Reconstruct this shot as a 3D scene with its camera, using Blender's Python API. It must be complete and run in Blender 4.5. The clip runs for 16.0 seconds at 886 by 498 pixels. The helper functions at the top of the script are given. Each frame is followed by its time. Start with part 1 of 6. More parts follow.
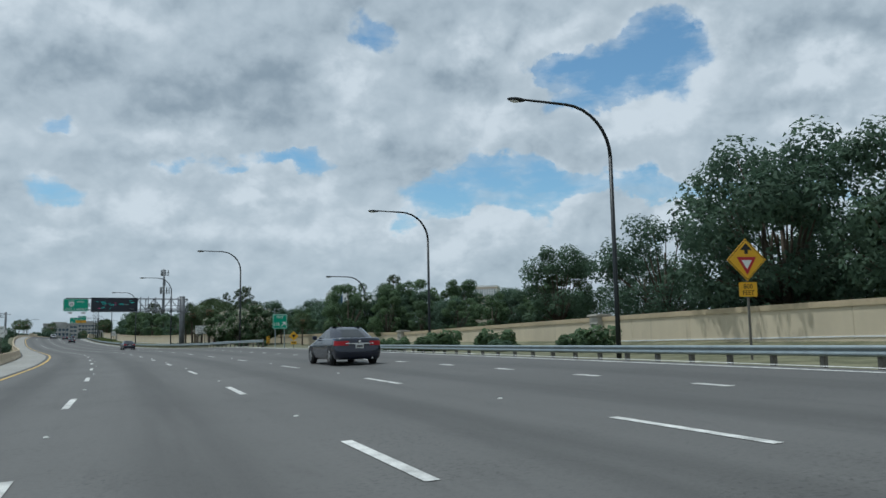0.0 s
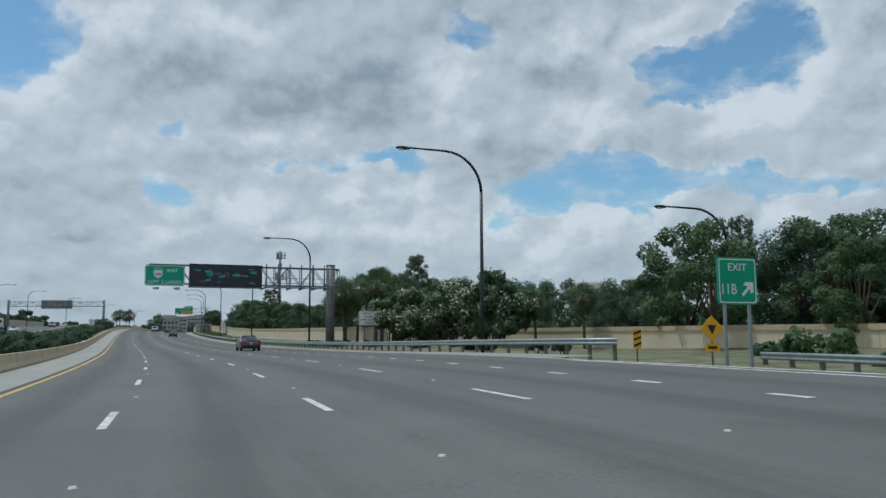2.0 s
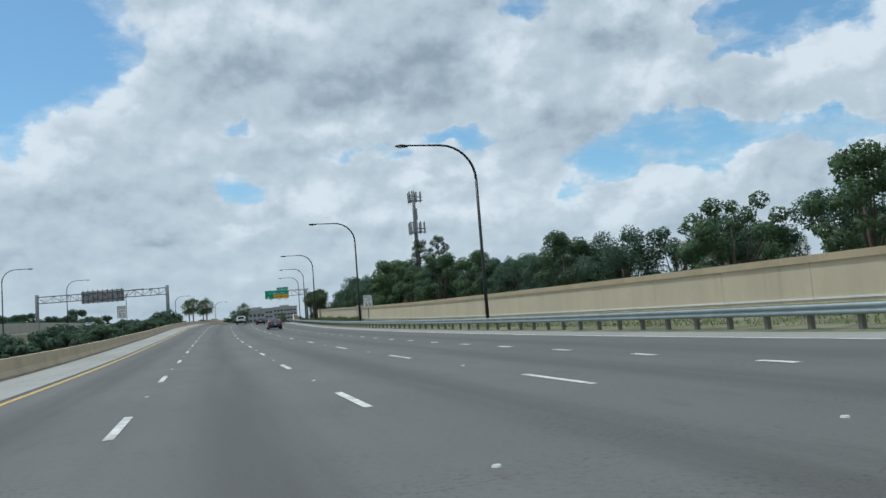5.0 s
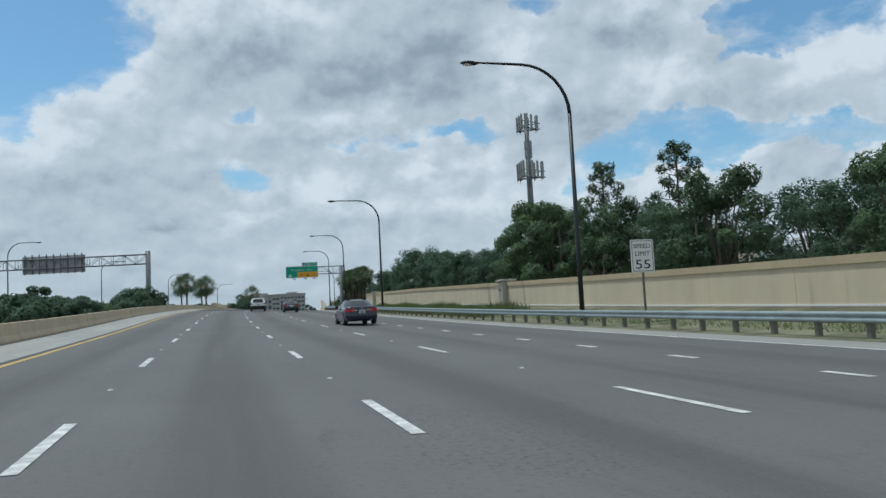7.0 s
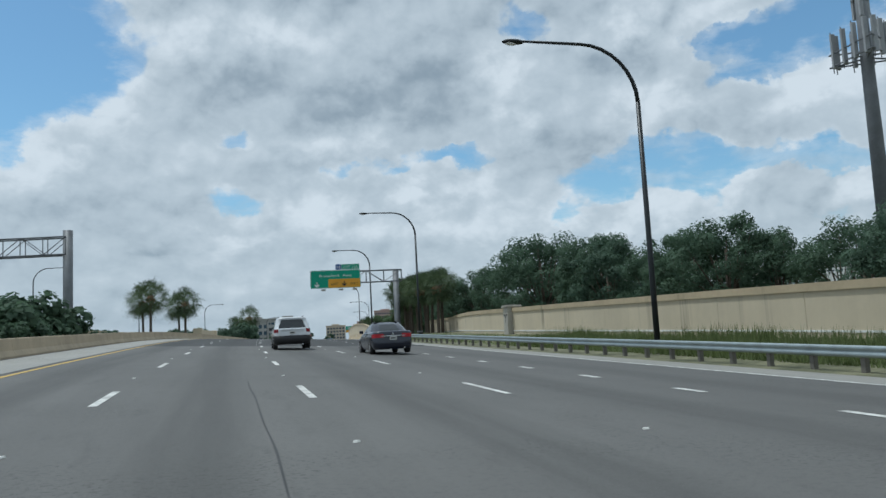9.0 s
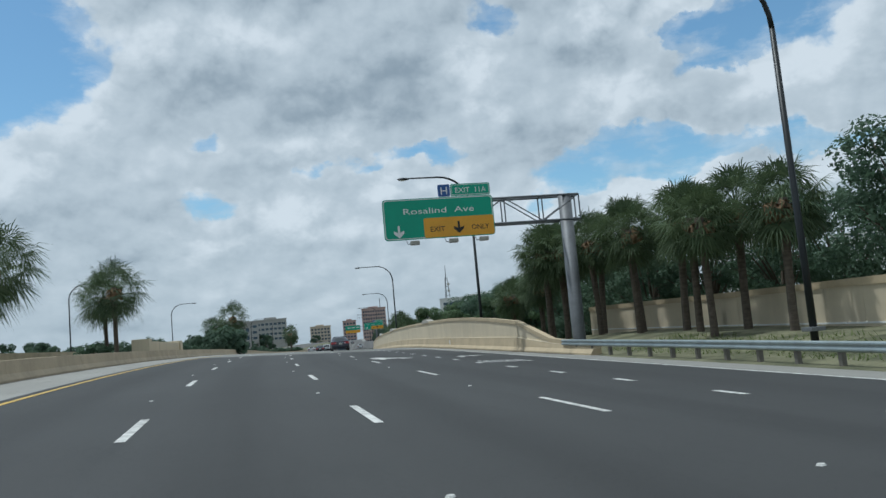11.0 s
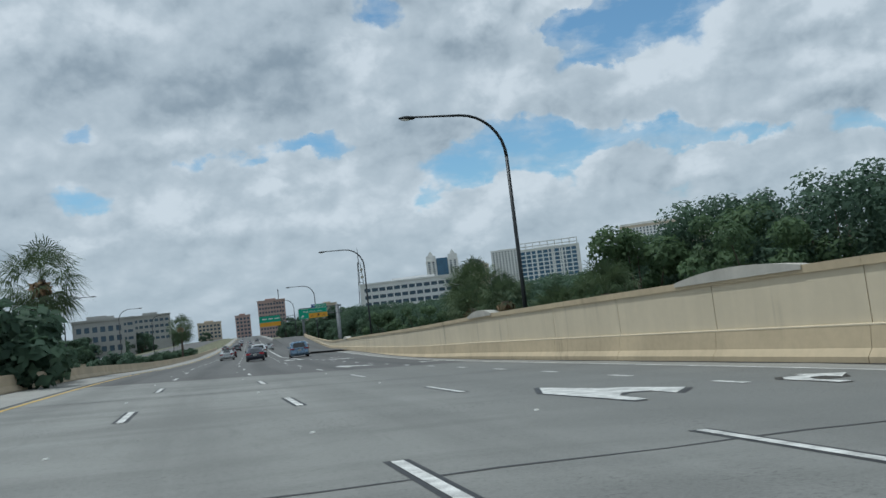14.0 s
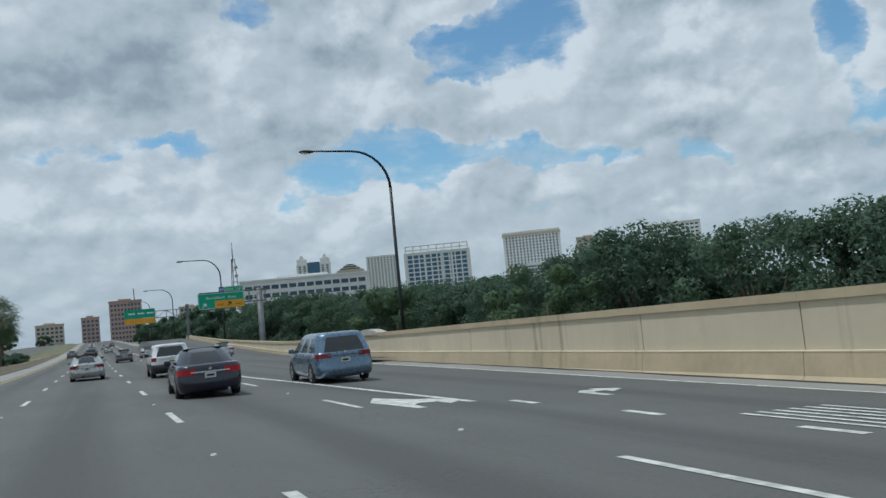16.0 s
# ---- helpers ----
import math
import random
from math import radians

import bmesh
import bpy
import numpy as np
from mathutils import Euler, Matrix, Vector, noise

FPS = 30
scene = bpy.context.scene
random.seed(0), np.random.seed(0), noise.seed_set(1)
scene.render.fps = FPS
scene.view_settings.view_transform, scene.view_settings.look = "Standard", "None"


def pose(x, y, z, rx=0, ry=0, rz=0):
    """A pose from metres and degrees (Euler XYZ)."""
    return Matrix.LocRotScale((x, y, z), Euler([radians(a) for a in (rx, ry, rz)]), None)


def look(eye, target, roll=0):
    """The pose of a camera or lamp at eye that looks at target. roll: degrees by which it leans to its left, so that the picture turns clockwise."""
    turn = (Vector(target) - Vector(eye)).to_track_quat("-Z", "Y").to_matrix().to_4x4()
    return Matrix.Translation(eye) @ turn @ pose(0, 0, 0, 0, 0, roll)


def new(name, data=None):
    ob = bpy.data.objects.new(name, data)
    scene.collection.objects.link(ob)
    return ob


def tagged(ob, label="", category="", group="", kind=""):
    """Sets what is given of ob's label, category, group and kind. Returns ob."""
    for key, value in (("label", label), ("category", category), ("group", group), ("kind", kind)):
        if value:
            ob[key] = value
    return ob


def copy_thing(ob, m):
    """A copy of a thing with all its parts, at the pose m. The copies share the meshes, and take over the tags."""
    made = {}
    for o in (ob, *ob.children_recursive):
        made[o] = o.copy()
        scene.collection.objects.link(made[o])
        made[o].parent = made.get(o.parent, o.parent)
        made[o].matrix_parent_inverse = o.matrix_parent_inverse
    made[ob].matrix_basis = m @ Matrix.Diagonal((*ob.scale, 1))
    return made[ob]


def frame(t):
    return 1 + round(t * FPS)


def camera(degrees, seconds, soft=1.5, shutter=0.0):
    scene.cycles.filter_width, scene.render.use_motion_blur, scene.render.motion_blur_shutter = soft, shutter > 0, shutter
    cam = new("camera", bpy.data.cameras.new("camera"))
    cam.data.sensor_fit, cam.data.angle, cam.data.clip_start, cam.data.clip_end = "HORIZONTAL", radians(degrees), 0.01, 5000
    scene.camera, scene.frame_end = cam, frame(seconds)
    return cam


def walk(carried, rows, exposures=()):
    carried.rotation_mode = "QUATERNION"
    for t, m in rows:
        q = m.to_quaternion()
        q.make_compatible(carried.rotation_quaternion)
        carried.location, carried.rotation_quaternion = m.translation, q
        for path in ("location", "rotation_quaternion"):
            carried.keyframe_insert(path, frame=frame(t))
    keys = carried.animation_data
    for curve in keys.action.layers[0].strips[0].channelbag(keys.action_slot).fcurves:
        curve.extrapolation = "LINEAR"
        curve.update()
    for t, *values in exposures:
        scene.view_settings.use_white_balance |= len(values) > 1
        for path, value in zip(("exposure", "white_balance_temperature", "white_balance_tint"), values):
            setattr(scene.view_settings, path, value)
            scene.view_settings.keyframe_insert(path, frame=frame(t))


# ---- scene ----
cam = camera(57.4, 16.0)
# seconds, x, y, z, yaw, pitch, roll
PATH = [
    (0.0, -0.00, 0.00, 1.39, -22.63, 6.64, 1.14),
    (0.5, 0.35, 16.01, 1.58, -21.01, 6.25, 1.38),
    (1.0, 0.58, 32.05, 1.78, -19.42, 6.58, 0.93),
    (1.5, 0.64, 48.13, 1.91, -17.50, 6.94, 0.62),
    (2.0, 0.45, 64.29, 2.05, -15.80, 6.59, 0.29),
    (2.5, 0.00, 80.54, 2.20, -13.50, 6.35, -0.46),
    (3.0, -0.74, 96.92, 2.35, -10.64, 6.14, -0.12),
    (3.5, -1.81, 113.43, 2.44, -9.93, 6.24, 0.43),
    (4.0, -3.17, 130.05, 2.52, -9.78, 6.35, 2.25),
    (4.5, -4.70, 146.71, 2.64, -10.10, 5.84, 3.82),
    (5.0, -6.28, 163.38, 2.77, -10.30, 5.25, 4.48),
    (5.5, -7.88, 180.05, 3.00, -10.40, 4.72, 4.47),
    (6.0, -9.46, 196.72, 3.29, -10.41, 4.36, 4.03),
    (6.5, -11.00, 213.38, 3.63, -10.34, 4.33, 3.42),
    (7.0, -12.49, 230.05, 4.00, -10.21, 4.75, 2.88),
    (7.5, -13.92, 246.70, 4.44, -10.04, 5.75, 2.66),
    (8.0, -15.28, 263.33, 4.93, -9.90, 6.14, 2.67),
    (8.5, -16.58, 279.89, 5.45, -9.97, 6.72, 2.84),
    (9.0, -17.83, 296.35, 5.96, -10.83, 6.44, 3.00),
    (9.5, -19.02, 312.68, 6.50, -11.27, 6.33, 3.44),
    (10.0, -20.11, 328.88, 7.04, -11.52, 6.30, 4.03),
    (10.5, -21.07, 344.95, 7.56, -11.79, 6.25, 4.65),
    (11.0, -21.84, 360.90, 8.01, -12.30, 6.08, 5.19),
    (11.5, -22.37, 376.73, 8.37, -13.28, 5.69, 5.52),
    (12.0, -22.62, 392.45, 8.65, -14.94, 4.99, 5.53),
    (12.5, -22.57, 408.07, 8.89, -17.56, 4.71, 5.33),
    (13.0, -22.20, 423.61, 9.03, -18.89, 4.70, 5.91),
    (13.5, -21.56, 439.12, 9.09, -18.66, 4.85, 6.60),
    (14.0, -20.73, 454.62, 9.10, -20.10, 4.79, 6.67),
    (14.5, -19.77, 470.15, 9.06, -21.14, 4.26, 6.36),
    (15.0, -18.68, 485.70, 8.97, -22.83, 4.43, 5.53),
    (15.5, -17.48, 501.25, 8.81, -26.27, 4.81, 4.41),
    (16.0, -16.17, 516.80, 8.61, -29.90, 4.45, 5.54),
]
walk(cam, [(t, pose(x, y, z, 90 + p, r, a)) for t, x, y, z, a, p, r in PATH], [(0.0, -0.27, 5700, 5.0), (3.0, -0.3, 5700, 5.0), (4.3, -0.08, 5700, 5.0), (7.5, -0.18, 5700, 5.0), (12.5, -0.18, 5700, 5.0), (14.0, -0.28, 5700, 5.0), (16.0, -0.27, 5700, 5.0)])

# ---- world and sun ----
SUN_EL, SUN_AZ = 71.0, -62.0          # degrees up, degrees clockwise from +Y
world = bpy.data.worlds.new("sky")
scene.world = world
world.use_nodes = True


class Nodes:
    """Short spellings for node trees."""

    def __init__(self, tree):
        self.t = tree
        tree.nodes.clear()

    def add(self, kind, **values):
        n = self.t.nodes.new(kind)
        for k, v in values.items():
            if k in n.inputs:
                n.inputs[k].default_value = v
        return n

    def link(self, a, b):
        self.t.links.new(a, b)

    def put(self, node, socket, value):
        if hasattr(value, "is_linked"):
            self.link(value, node.inputs[socket])
        else:
            node.inputs[socket].default_value = value

    def math(self, op, a, b=0.0, c=0.0, clamp=False):
        n = self.t.nodes.new("ShaderNodeMath")
        n.operation, n.use_clamp = op, clamp
        for k, v in enumerate((a, b, c)):
            self.put(n, k, v)
        return n.outputs[0]

    def vmath(self, op, a, b=(0, 0, 0)):
        n = self.t.nodes.new("ShaderNodeVectorMath")
        n.operation = op
        self.put(n, 0, a)
        self.put(n, 1, b)
        return n.outputs["Value"] if op in ("DOT_PRODUCT", "LENGTH", "DISTANCE") else n.outputs[0]

    def mix(self, f, a, b, mode="MIX"):
        n = self.t.nodes.new("ShaderNodeMix")
        n.data_type, n.blend_type = "RGBA", mode
        n.clamp_factor = True
        self.put(n, 0, f)
        self.put(n, 6, a)
        self.put(n, 7, b)
        return n.outputs[2]

    def noise(self, vec, scale, detail=4.0, rough=0.55, distort=0.0):
        n = self.add("ShaderNodeTexNoise", Scale=scale, Detail=detail, Roughness=rough, Distortion=distort)
        self.link(vec, n.inputs["Vector"])
        return n.outputs["Fac"]

    def ramp(self, f, lo, hi):
        n = self.add("ShaderNodeMapRange")
        n.interpolation_type = "SMOOTHSTEP"
        self.put(n, 0, f)
        self.put(n, 1, lo)
        self.put(n, 2, hi)
        return n.outputs[0]


def cloud_sky():
    n = Nodes(world.node_tree)
    out = n.add("ShaderNodeOutputWorld")
    bg = n.add("ShaderNodeBackground", Strength=1.0)
    n.link(bg.outputs[0], out.inputs[0])
    sky = n.add("ShaderNodeTexSky")
    sky.sky_type, sky.sun_disc = "NISHITA", False
    sky.sun_elevation, sky.sun_rotation = radians(SUN_EL), radians(SUN_AZ)
    sky.air_density, sky.dust_density, sky.ozone_density = 1.0, 0.7, 1.0
    blue = n.mix(1.0, sky.outputs[0], (0.112, 0.134, 0.128, 1), "MULTIPLY")
    co = n.add("ShaderNodeTexCoord").outputs["Generated"]
    sep = n.add("ShaderNodeSeparateXYZ")
    n.link(co, sep.inputs[0])
    up = n.math("MAXIMUM", sep.outputs[2], 0.0)
    low = n.math("ADD", up, 0.03)
    comb = n.add("ShaderNodeCombineXYZ")
    n.link(sep.outputs[0], comb.inputs[0])
    n.link(sep.outputs[1], comb.inputs[1])
    n.link(n.math("ADD", n.math("MULTIPLY", up, 1.05), n.math("MULTIPLY", n.math("LOGARITHM", low, 2.718), 0.06)), comb.inputs[2])
    p = n.vmath("ADD", comb.outputs[0], (3.1, 1.7, 0.4))

    def scaled(v, k):
        m = n.t.nodes.new("ShaderNodeVectorMath")
        m.operation = "SCALE"
        n.link(v, m.inputs[0])
        m.inputs["Scale"].default_value = k
        return m.outputs[0]

    def warped(v, scale, k, detail=4.0):
        w = n.add("ShaderNodeTexNoise", Scale=scale, Detail=detail, Roughness=0.6)
        n.link(p, w.inputs["Vector"])
        return n.vmath("ADD", v, scaled(n.vmath("SUBTRACT", w.outputs["Color"], (0.5, 0.5, 0.5)), k))

    pw = warped(p, 18.0, 0.022, 2.0)
    cw = warped(co, 13.0, 0.085, 9.0)

    def lobe(az, el, wide, high):
        """1 in the middle of a ragged patch of sky, falling to 0."""
        a, e = radians(az), radians(el)
        mid = Vector((math.sin(a) * math.cos(e), math.cos(a) * math.cos(e), math.sin(e)))
        right = Vector((math.cos(a), -math.sin(a), 0))
        top = right.cross(mid)
        d = n.vmath("SUBTRACT", cw, tuple(mid))
        u = n.math("MULTIPLY", n.vmath("DOT_PRODUCT", d, tuple(right)), 1 / math.sin(radians(wide)))
        v = n.math("MULTIPLY", n.vmath("DOT_PRODUCT", d, tuple(top)), 1 / math.sin(radians(high)))
        r = n.math("ADD", n.math("MULTIPLY", u, u), n.math("MULTIPLY", v, v))
        return n.math("POWER", 2.718, n.math("MULTIPLY", r, -1.0))

    def lobes(rows):
        total = 0.0
        for az, el, w, h, k in rows:
            total = n.math("ADD", total, n.math("MULTIPLY", lobe(az, el, w, h), k))
        return total

    def puff(v, scale, detail=1.0):
        """Rounded heads with creases between them."""
        t = n.add("ShaderNodeTexVoronoi", Scale=scale, Detail=detail, Roughness=0.5, Lacunarity=2.3)
        t.normalize = True
        n.link(v, t.inputs["Vector"])
        return n.math("SUBTRACT", 0.40, t.outputs["Distance"])

    def heaps(v):
        """Heaped cloud: rolling forms with rounded heads at three sizes."""
        roll = n.math("MULTIPLY", n.math("SUBTRACT", n.noise(v, 6.5, 7.0, 0.5), 0.5), 0.75)
        big = n.math("MULTIPLY", puff(v, 10.0), 0.55)
        small = n.math("MULTIPLY", puff(v, 27.0, 2.5), 0.36)
        return n.math("ADD", roll, n.math("ADD", big, small))

    # openings in the cloud deck: azimuth, elevation, half widths, depth
    open_sky = ((-15.6, 20.5, 4.4, 4.4, 0.75), (-18.5, 16.2, 4.0, 2.4, 0.6), (-25, 20, 8, 8, 0.5), (-3.1, 14.4, 2.2, 0.8, 0.3), (-3.2, 10.3, 2.6, 1.2, 0.36), (3.5, 11.9, 1.8, 0.8, 0.34),
                (7.4, 12.4, 3.0, 0.6, 0.24), (12.8, 12.7, 3.2, 0.8, 0.32), (17.6, 21.6, 1.5, 1.4, 0.26), (35.2, 18.6, 3.2, 1.8, 0.62), (38.6, 20.4, 2.2, 2.2, 0.5), (30.6, 18.8, 2.4, 1.0, 0.4),
                (33.0, 16.4, 3.2, 0.7, 0.3), (26.2, 12.2, 2.0, 1.2, 0.3), (23.2, 10.3, 3.2, 1.3, 0.5), (19.8, 7.9, 1.9, 1.1, 0.42))
    more_open = ((31.0, 11.0, 3.6, 1.4, 0.44), (38.0, 10.5, 4.0, 1.0, 0.36), (44.0, 10.0, 4.0, 0.7, 0.3), (49.0, 8.8, 2.6, 0.6, 0.3), (58.4, 15.6, 1.5, 3.0, 0.5), (60.5, 10.0, 3.0, 1.5, 0.36), (-45, 22, 9, 7, 0.4), (82, 22, 9, 7, 0.35))
    form = heaps(pw)
    dens = n.math("ADD", 0.64, form)
    dens = n.math("SUBTRACT", n.math("SUBTRACT", dens, lobes(open_sky)), lobes(more_open))
    veil = n.noise(n.vmath("MULTIPLY", pw, (1.0, 1.0, 2.6)), 16.0, 8.0, 0.62)
    cover = n.math("MAXIMUM", n.ramp(dens, 0.38, 0.54), n.math("MULTIPLY", n.ramp(n.math("ADD", dens, veil), 0.66, 1.06), 0.45))
    # tone: sunlit heads and rims, grey bellies
    relief = n.math("SUBTRACT", form, heaps(n.vmath("ADD", pw, (-0.008, 0.003, 0.018))))
    lit = ((-7.8, 20.9, 2.6, 1.7, 0.5), (0.0, 21.6, 3.0, 1.4, 0.4), (-11.5, 17.5, 2.0, 2.4, 0.5), (-16.4, 12.9, 3.6, 1.3, 0.45), (9.1, 11.2, 1.6, 1.0, 0.5), (13.5, 11.0, 2.4, 1.0, 0.45), (26.6, 14.8, 2.4, 1.5, 0.5),
           (15.9, 18.9, 2.0, 1.1, 0.45), (25.8, 20.4, 2.6, 1.2, 0.45), (31.0, 21.5, 2.0, 1.2, 0.45), (37.5, 15.2, 3.2, 1.8, 0.5), (40.5, 17.4, 2.6, 2.2, 0.5), (42.0, 20.2, 2.6, 2.0, 0.4), (50.0, 16.8, 3.6, 1.3, 0.45))
    lit_low = ((50.0, 13.0, 3.6, 1.2, 0.45), (26.1, 7.9, 2.4, 1.2, 0.5), (30.0, 8.7, 2.2, 1.3, 0.5), (22.8, 6.1, 2.4, 1.0, 0.45), (2.0, 9.2, 3.4, 1.3, 0.4), (-3.0, 7.6, 2.4, 1.0, 0.35), (13.0, 8.0, 4.0, 1.5, 0.3),
               (38.6, 8.0, 2.3, 1.3, 0.5), (46.8, 5.9, 3.0, 1.0, 0.4), (54.7, 6.3, 3.5, 1.1, 0.4), (4.0, 13.6, 3.0, 0.9, 0.35), (17.3, 15.0, 1.5, 1.6, 0.35), (59.3, 13.5, 2.0, 2.0, 0.45))
    grey = ((-3.0, 18.4, 4.6, 1.8, 0.5), (9.0, 17.6, 5.6, 2.1, 0.55), (2.0, 12.5, 4.0, 0.9, 0.3), (5.3, 15.9, 4.6, 1.1, 0.35), (24.2, 18.5, 2.8, 1.3, 0.5), (19.3, 14.0, 3.0, 1.7, 0.35), (-13.0, 9.6, 4.0, 1.0, 0.3), (-7.1, 8.2, 3.0, 0.8, 0.25),
            (32.5, 13.3, 3.5, 0.9, 0.35), (48.8, 19.2, 6.0, 1.6, 0.5), (46.0, 14.9, 4.0, 0.9, 0.4), (47.4, 10.9, 4.0, 0.8, 0.3), (54.3, 8.2, 3.0, 0.8, 0.3), (44.0, 13.0, 3.0, 0.8, 0.3), (5.0, 6.8, 4.0, 0.9, 0.25), (10, 25, 16, 2.5, 0.3))
    bright, dull = n.math("ADD", lobes(lit), lobes(lit_low)), lobes(grey)
    rim = n.ramp(dens, 0.66, 0.42)
    detail = n.math("ADD", n.math("MULTIPLY", relief, 2.4), n.math("MULTIPLY", form, 1.1))
    crisp = n.math("ADD", 0.56, n.math("ADD", n.math("MULTIPLY", bright, 1.3), n.math("MULTIPLY", rim, 0.6)), clamp=True)
    tone = n.math("ADD", 0.52, n.math("MULTIPLY", detail, crisp))
    tone = n.math("ADD", tone, n.math("MULTIPLY", bright, 0.85))
    tone = n.math("SUBTRACT", tone, n.math("MULTIPLY", dull, 0.7))
    tone = n.math("ADD", tone, n.math("MULTIPLY", rim, 0.22))
    body = n.mix(n.ramp(tone, 0.0, 0.62), (0.325, 0.375, 0.41, 1), (0.575, 0.615, 0.63, 1))
    body = n.mix(n.ramp(tone, 0.5, 1.1), body, (0.80, 0.815, 0.81, 1))
    haze = n.ramp(sep.outputs[2], 0.15, -0.01)
    both = n.mix(n.math("MULTIPLY", cover, 0.97), blue, body)
    both = n.mix(n.math("MULTIPLY", haze, 0.42), both, (0.44, 0.51, 0.555, 1))
    n.link(both, bg.inputs[0])


cloud_sky()
sun = new("sun", bpy.data.lights.new("sun", "SUN"))
sun.data.energy, sun.data.angle, sun.data.color = 2.7, radians(1.2), (1.0, 0.95, 0.87)
a_, e_ = radians(SUN_AZ), radians(SUN_EL)
sun.matrix_world = look((math.sin(a_) * math.cos(e_) * 60, math.cos(a_) * math.cos(e_) * 60, math.sin(e_) * 60), (0, 0, 0))


# ---- materials ----
def surface(name, colour, rough=0.7, metal=0.0, vary=0.15, size=1.0, bump=0.0, fine=8.0, streak=None, second=None, per_piece=0.0, spec=0.5, drips=0.0):
    """A procedural surface: base colour with coarse and fine variation, optional streaks along y and bump."""
    m = bpy.data.materials.new(name)
    m.use_nodes = True
    n = Nodes(m.node_tree)
    out = n.add("ShaderNodeOutputMaterial")
    b = n.add("ShaderNodeBsdfPrincipled", Roughness=rough, Metallic=metal)
    b.inputs["Specular IOR Level"].default_value = spec
    n.link(b.outputs[0], out.inputs[0])
    co = n.add("ShaderNodeTexCoord").outputs["Object"]
    coarse = n.noise(co, 0.9 / size, 4.0)
    grain = n.noise(co, fine / size, 6.0, 0.65)
    dark = tuple(c * (1 - 1.6 * vary) for c in colour) + (1,)
    light = tuple(min(1, c * (1 + 1.3 * vary)) for c in (second or colour)) + (1,)
    v = n.math("ADD", n.math("MULTIPLY", n.ramp(coarse, 0.3, 0.7), 0.6), n.math("MULTIPLY", n.ramp(grain, 0.25, 0.75), 0.4))
    if streak:
        mp = n.add("ShaderNodeMapping", Scale=streak)
        n.link(co, mp.inputs[0])
        v = n.math("ADD", n.math("MULTIPLY", v, 0.6), n.math("MULTIPLY", n.ramp(n.noise(mp.outputs[0], 1.0, 5.0), 0.3, 0.7), 0.4))
    c = n.mix(v, dark, light)
    if drips:
        mp = n.add("ShaderNodeMapping", Scale=(1.1, 1.1, 0.035))
        n.link(co, mp.inputs[0])
        run = n.ramp(n.noise(mp.outputs[0], 1.0, 6.0, 0.6), 0.56, 0.72)
        blot = n.ramp(n.noise(co, 0.23, 3.0), 0.42, 0.62)
        c = n.mix(n.math("MULTIPLY", n.math("MULTIPLY", run, blot), drips), c, tuple(x * 0.38 for x in colour) + (1,))
    if per_piece:
        r = n.add("ShaderNodeObjectInfo").outputs["Random"]
        c = n.mix(n.math("MULTIPLY", r, per_piece), c, tuple(x * 0.6 for x in colour) + (1,))
    n.link(c, b.inputs["Base Color"])
    n.link(n.math("ADD", rough - 0.08, n.math("MULTIPLY", grain, 0.16)), b.inputs["Roughness"])
    if bump:
        bp = n.add("ShaderNodeBump", Strength=bump, Distance=0.02)
        n.link(grain, bp.inputs["Height"])
        n.link(bp.outputs[0], b.inputs["Normal"])
    return m


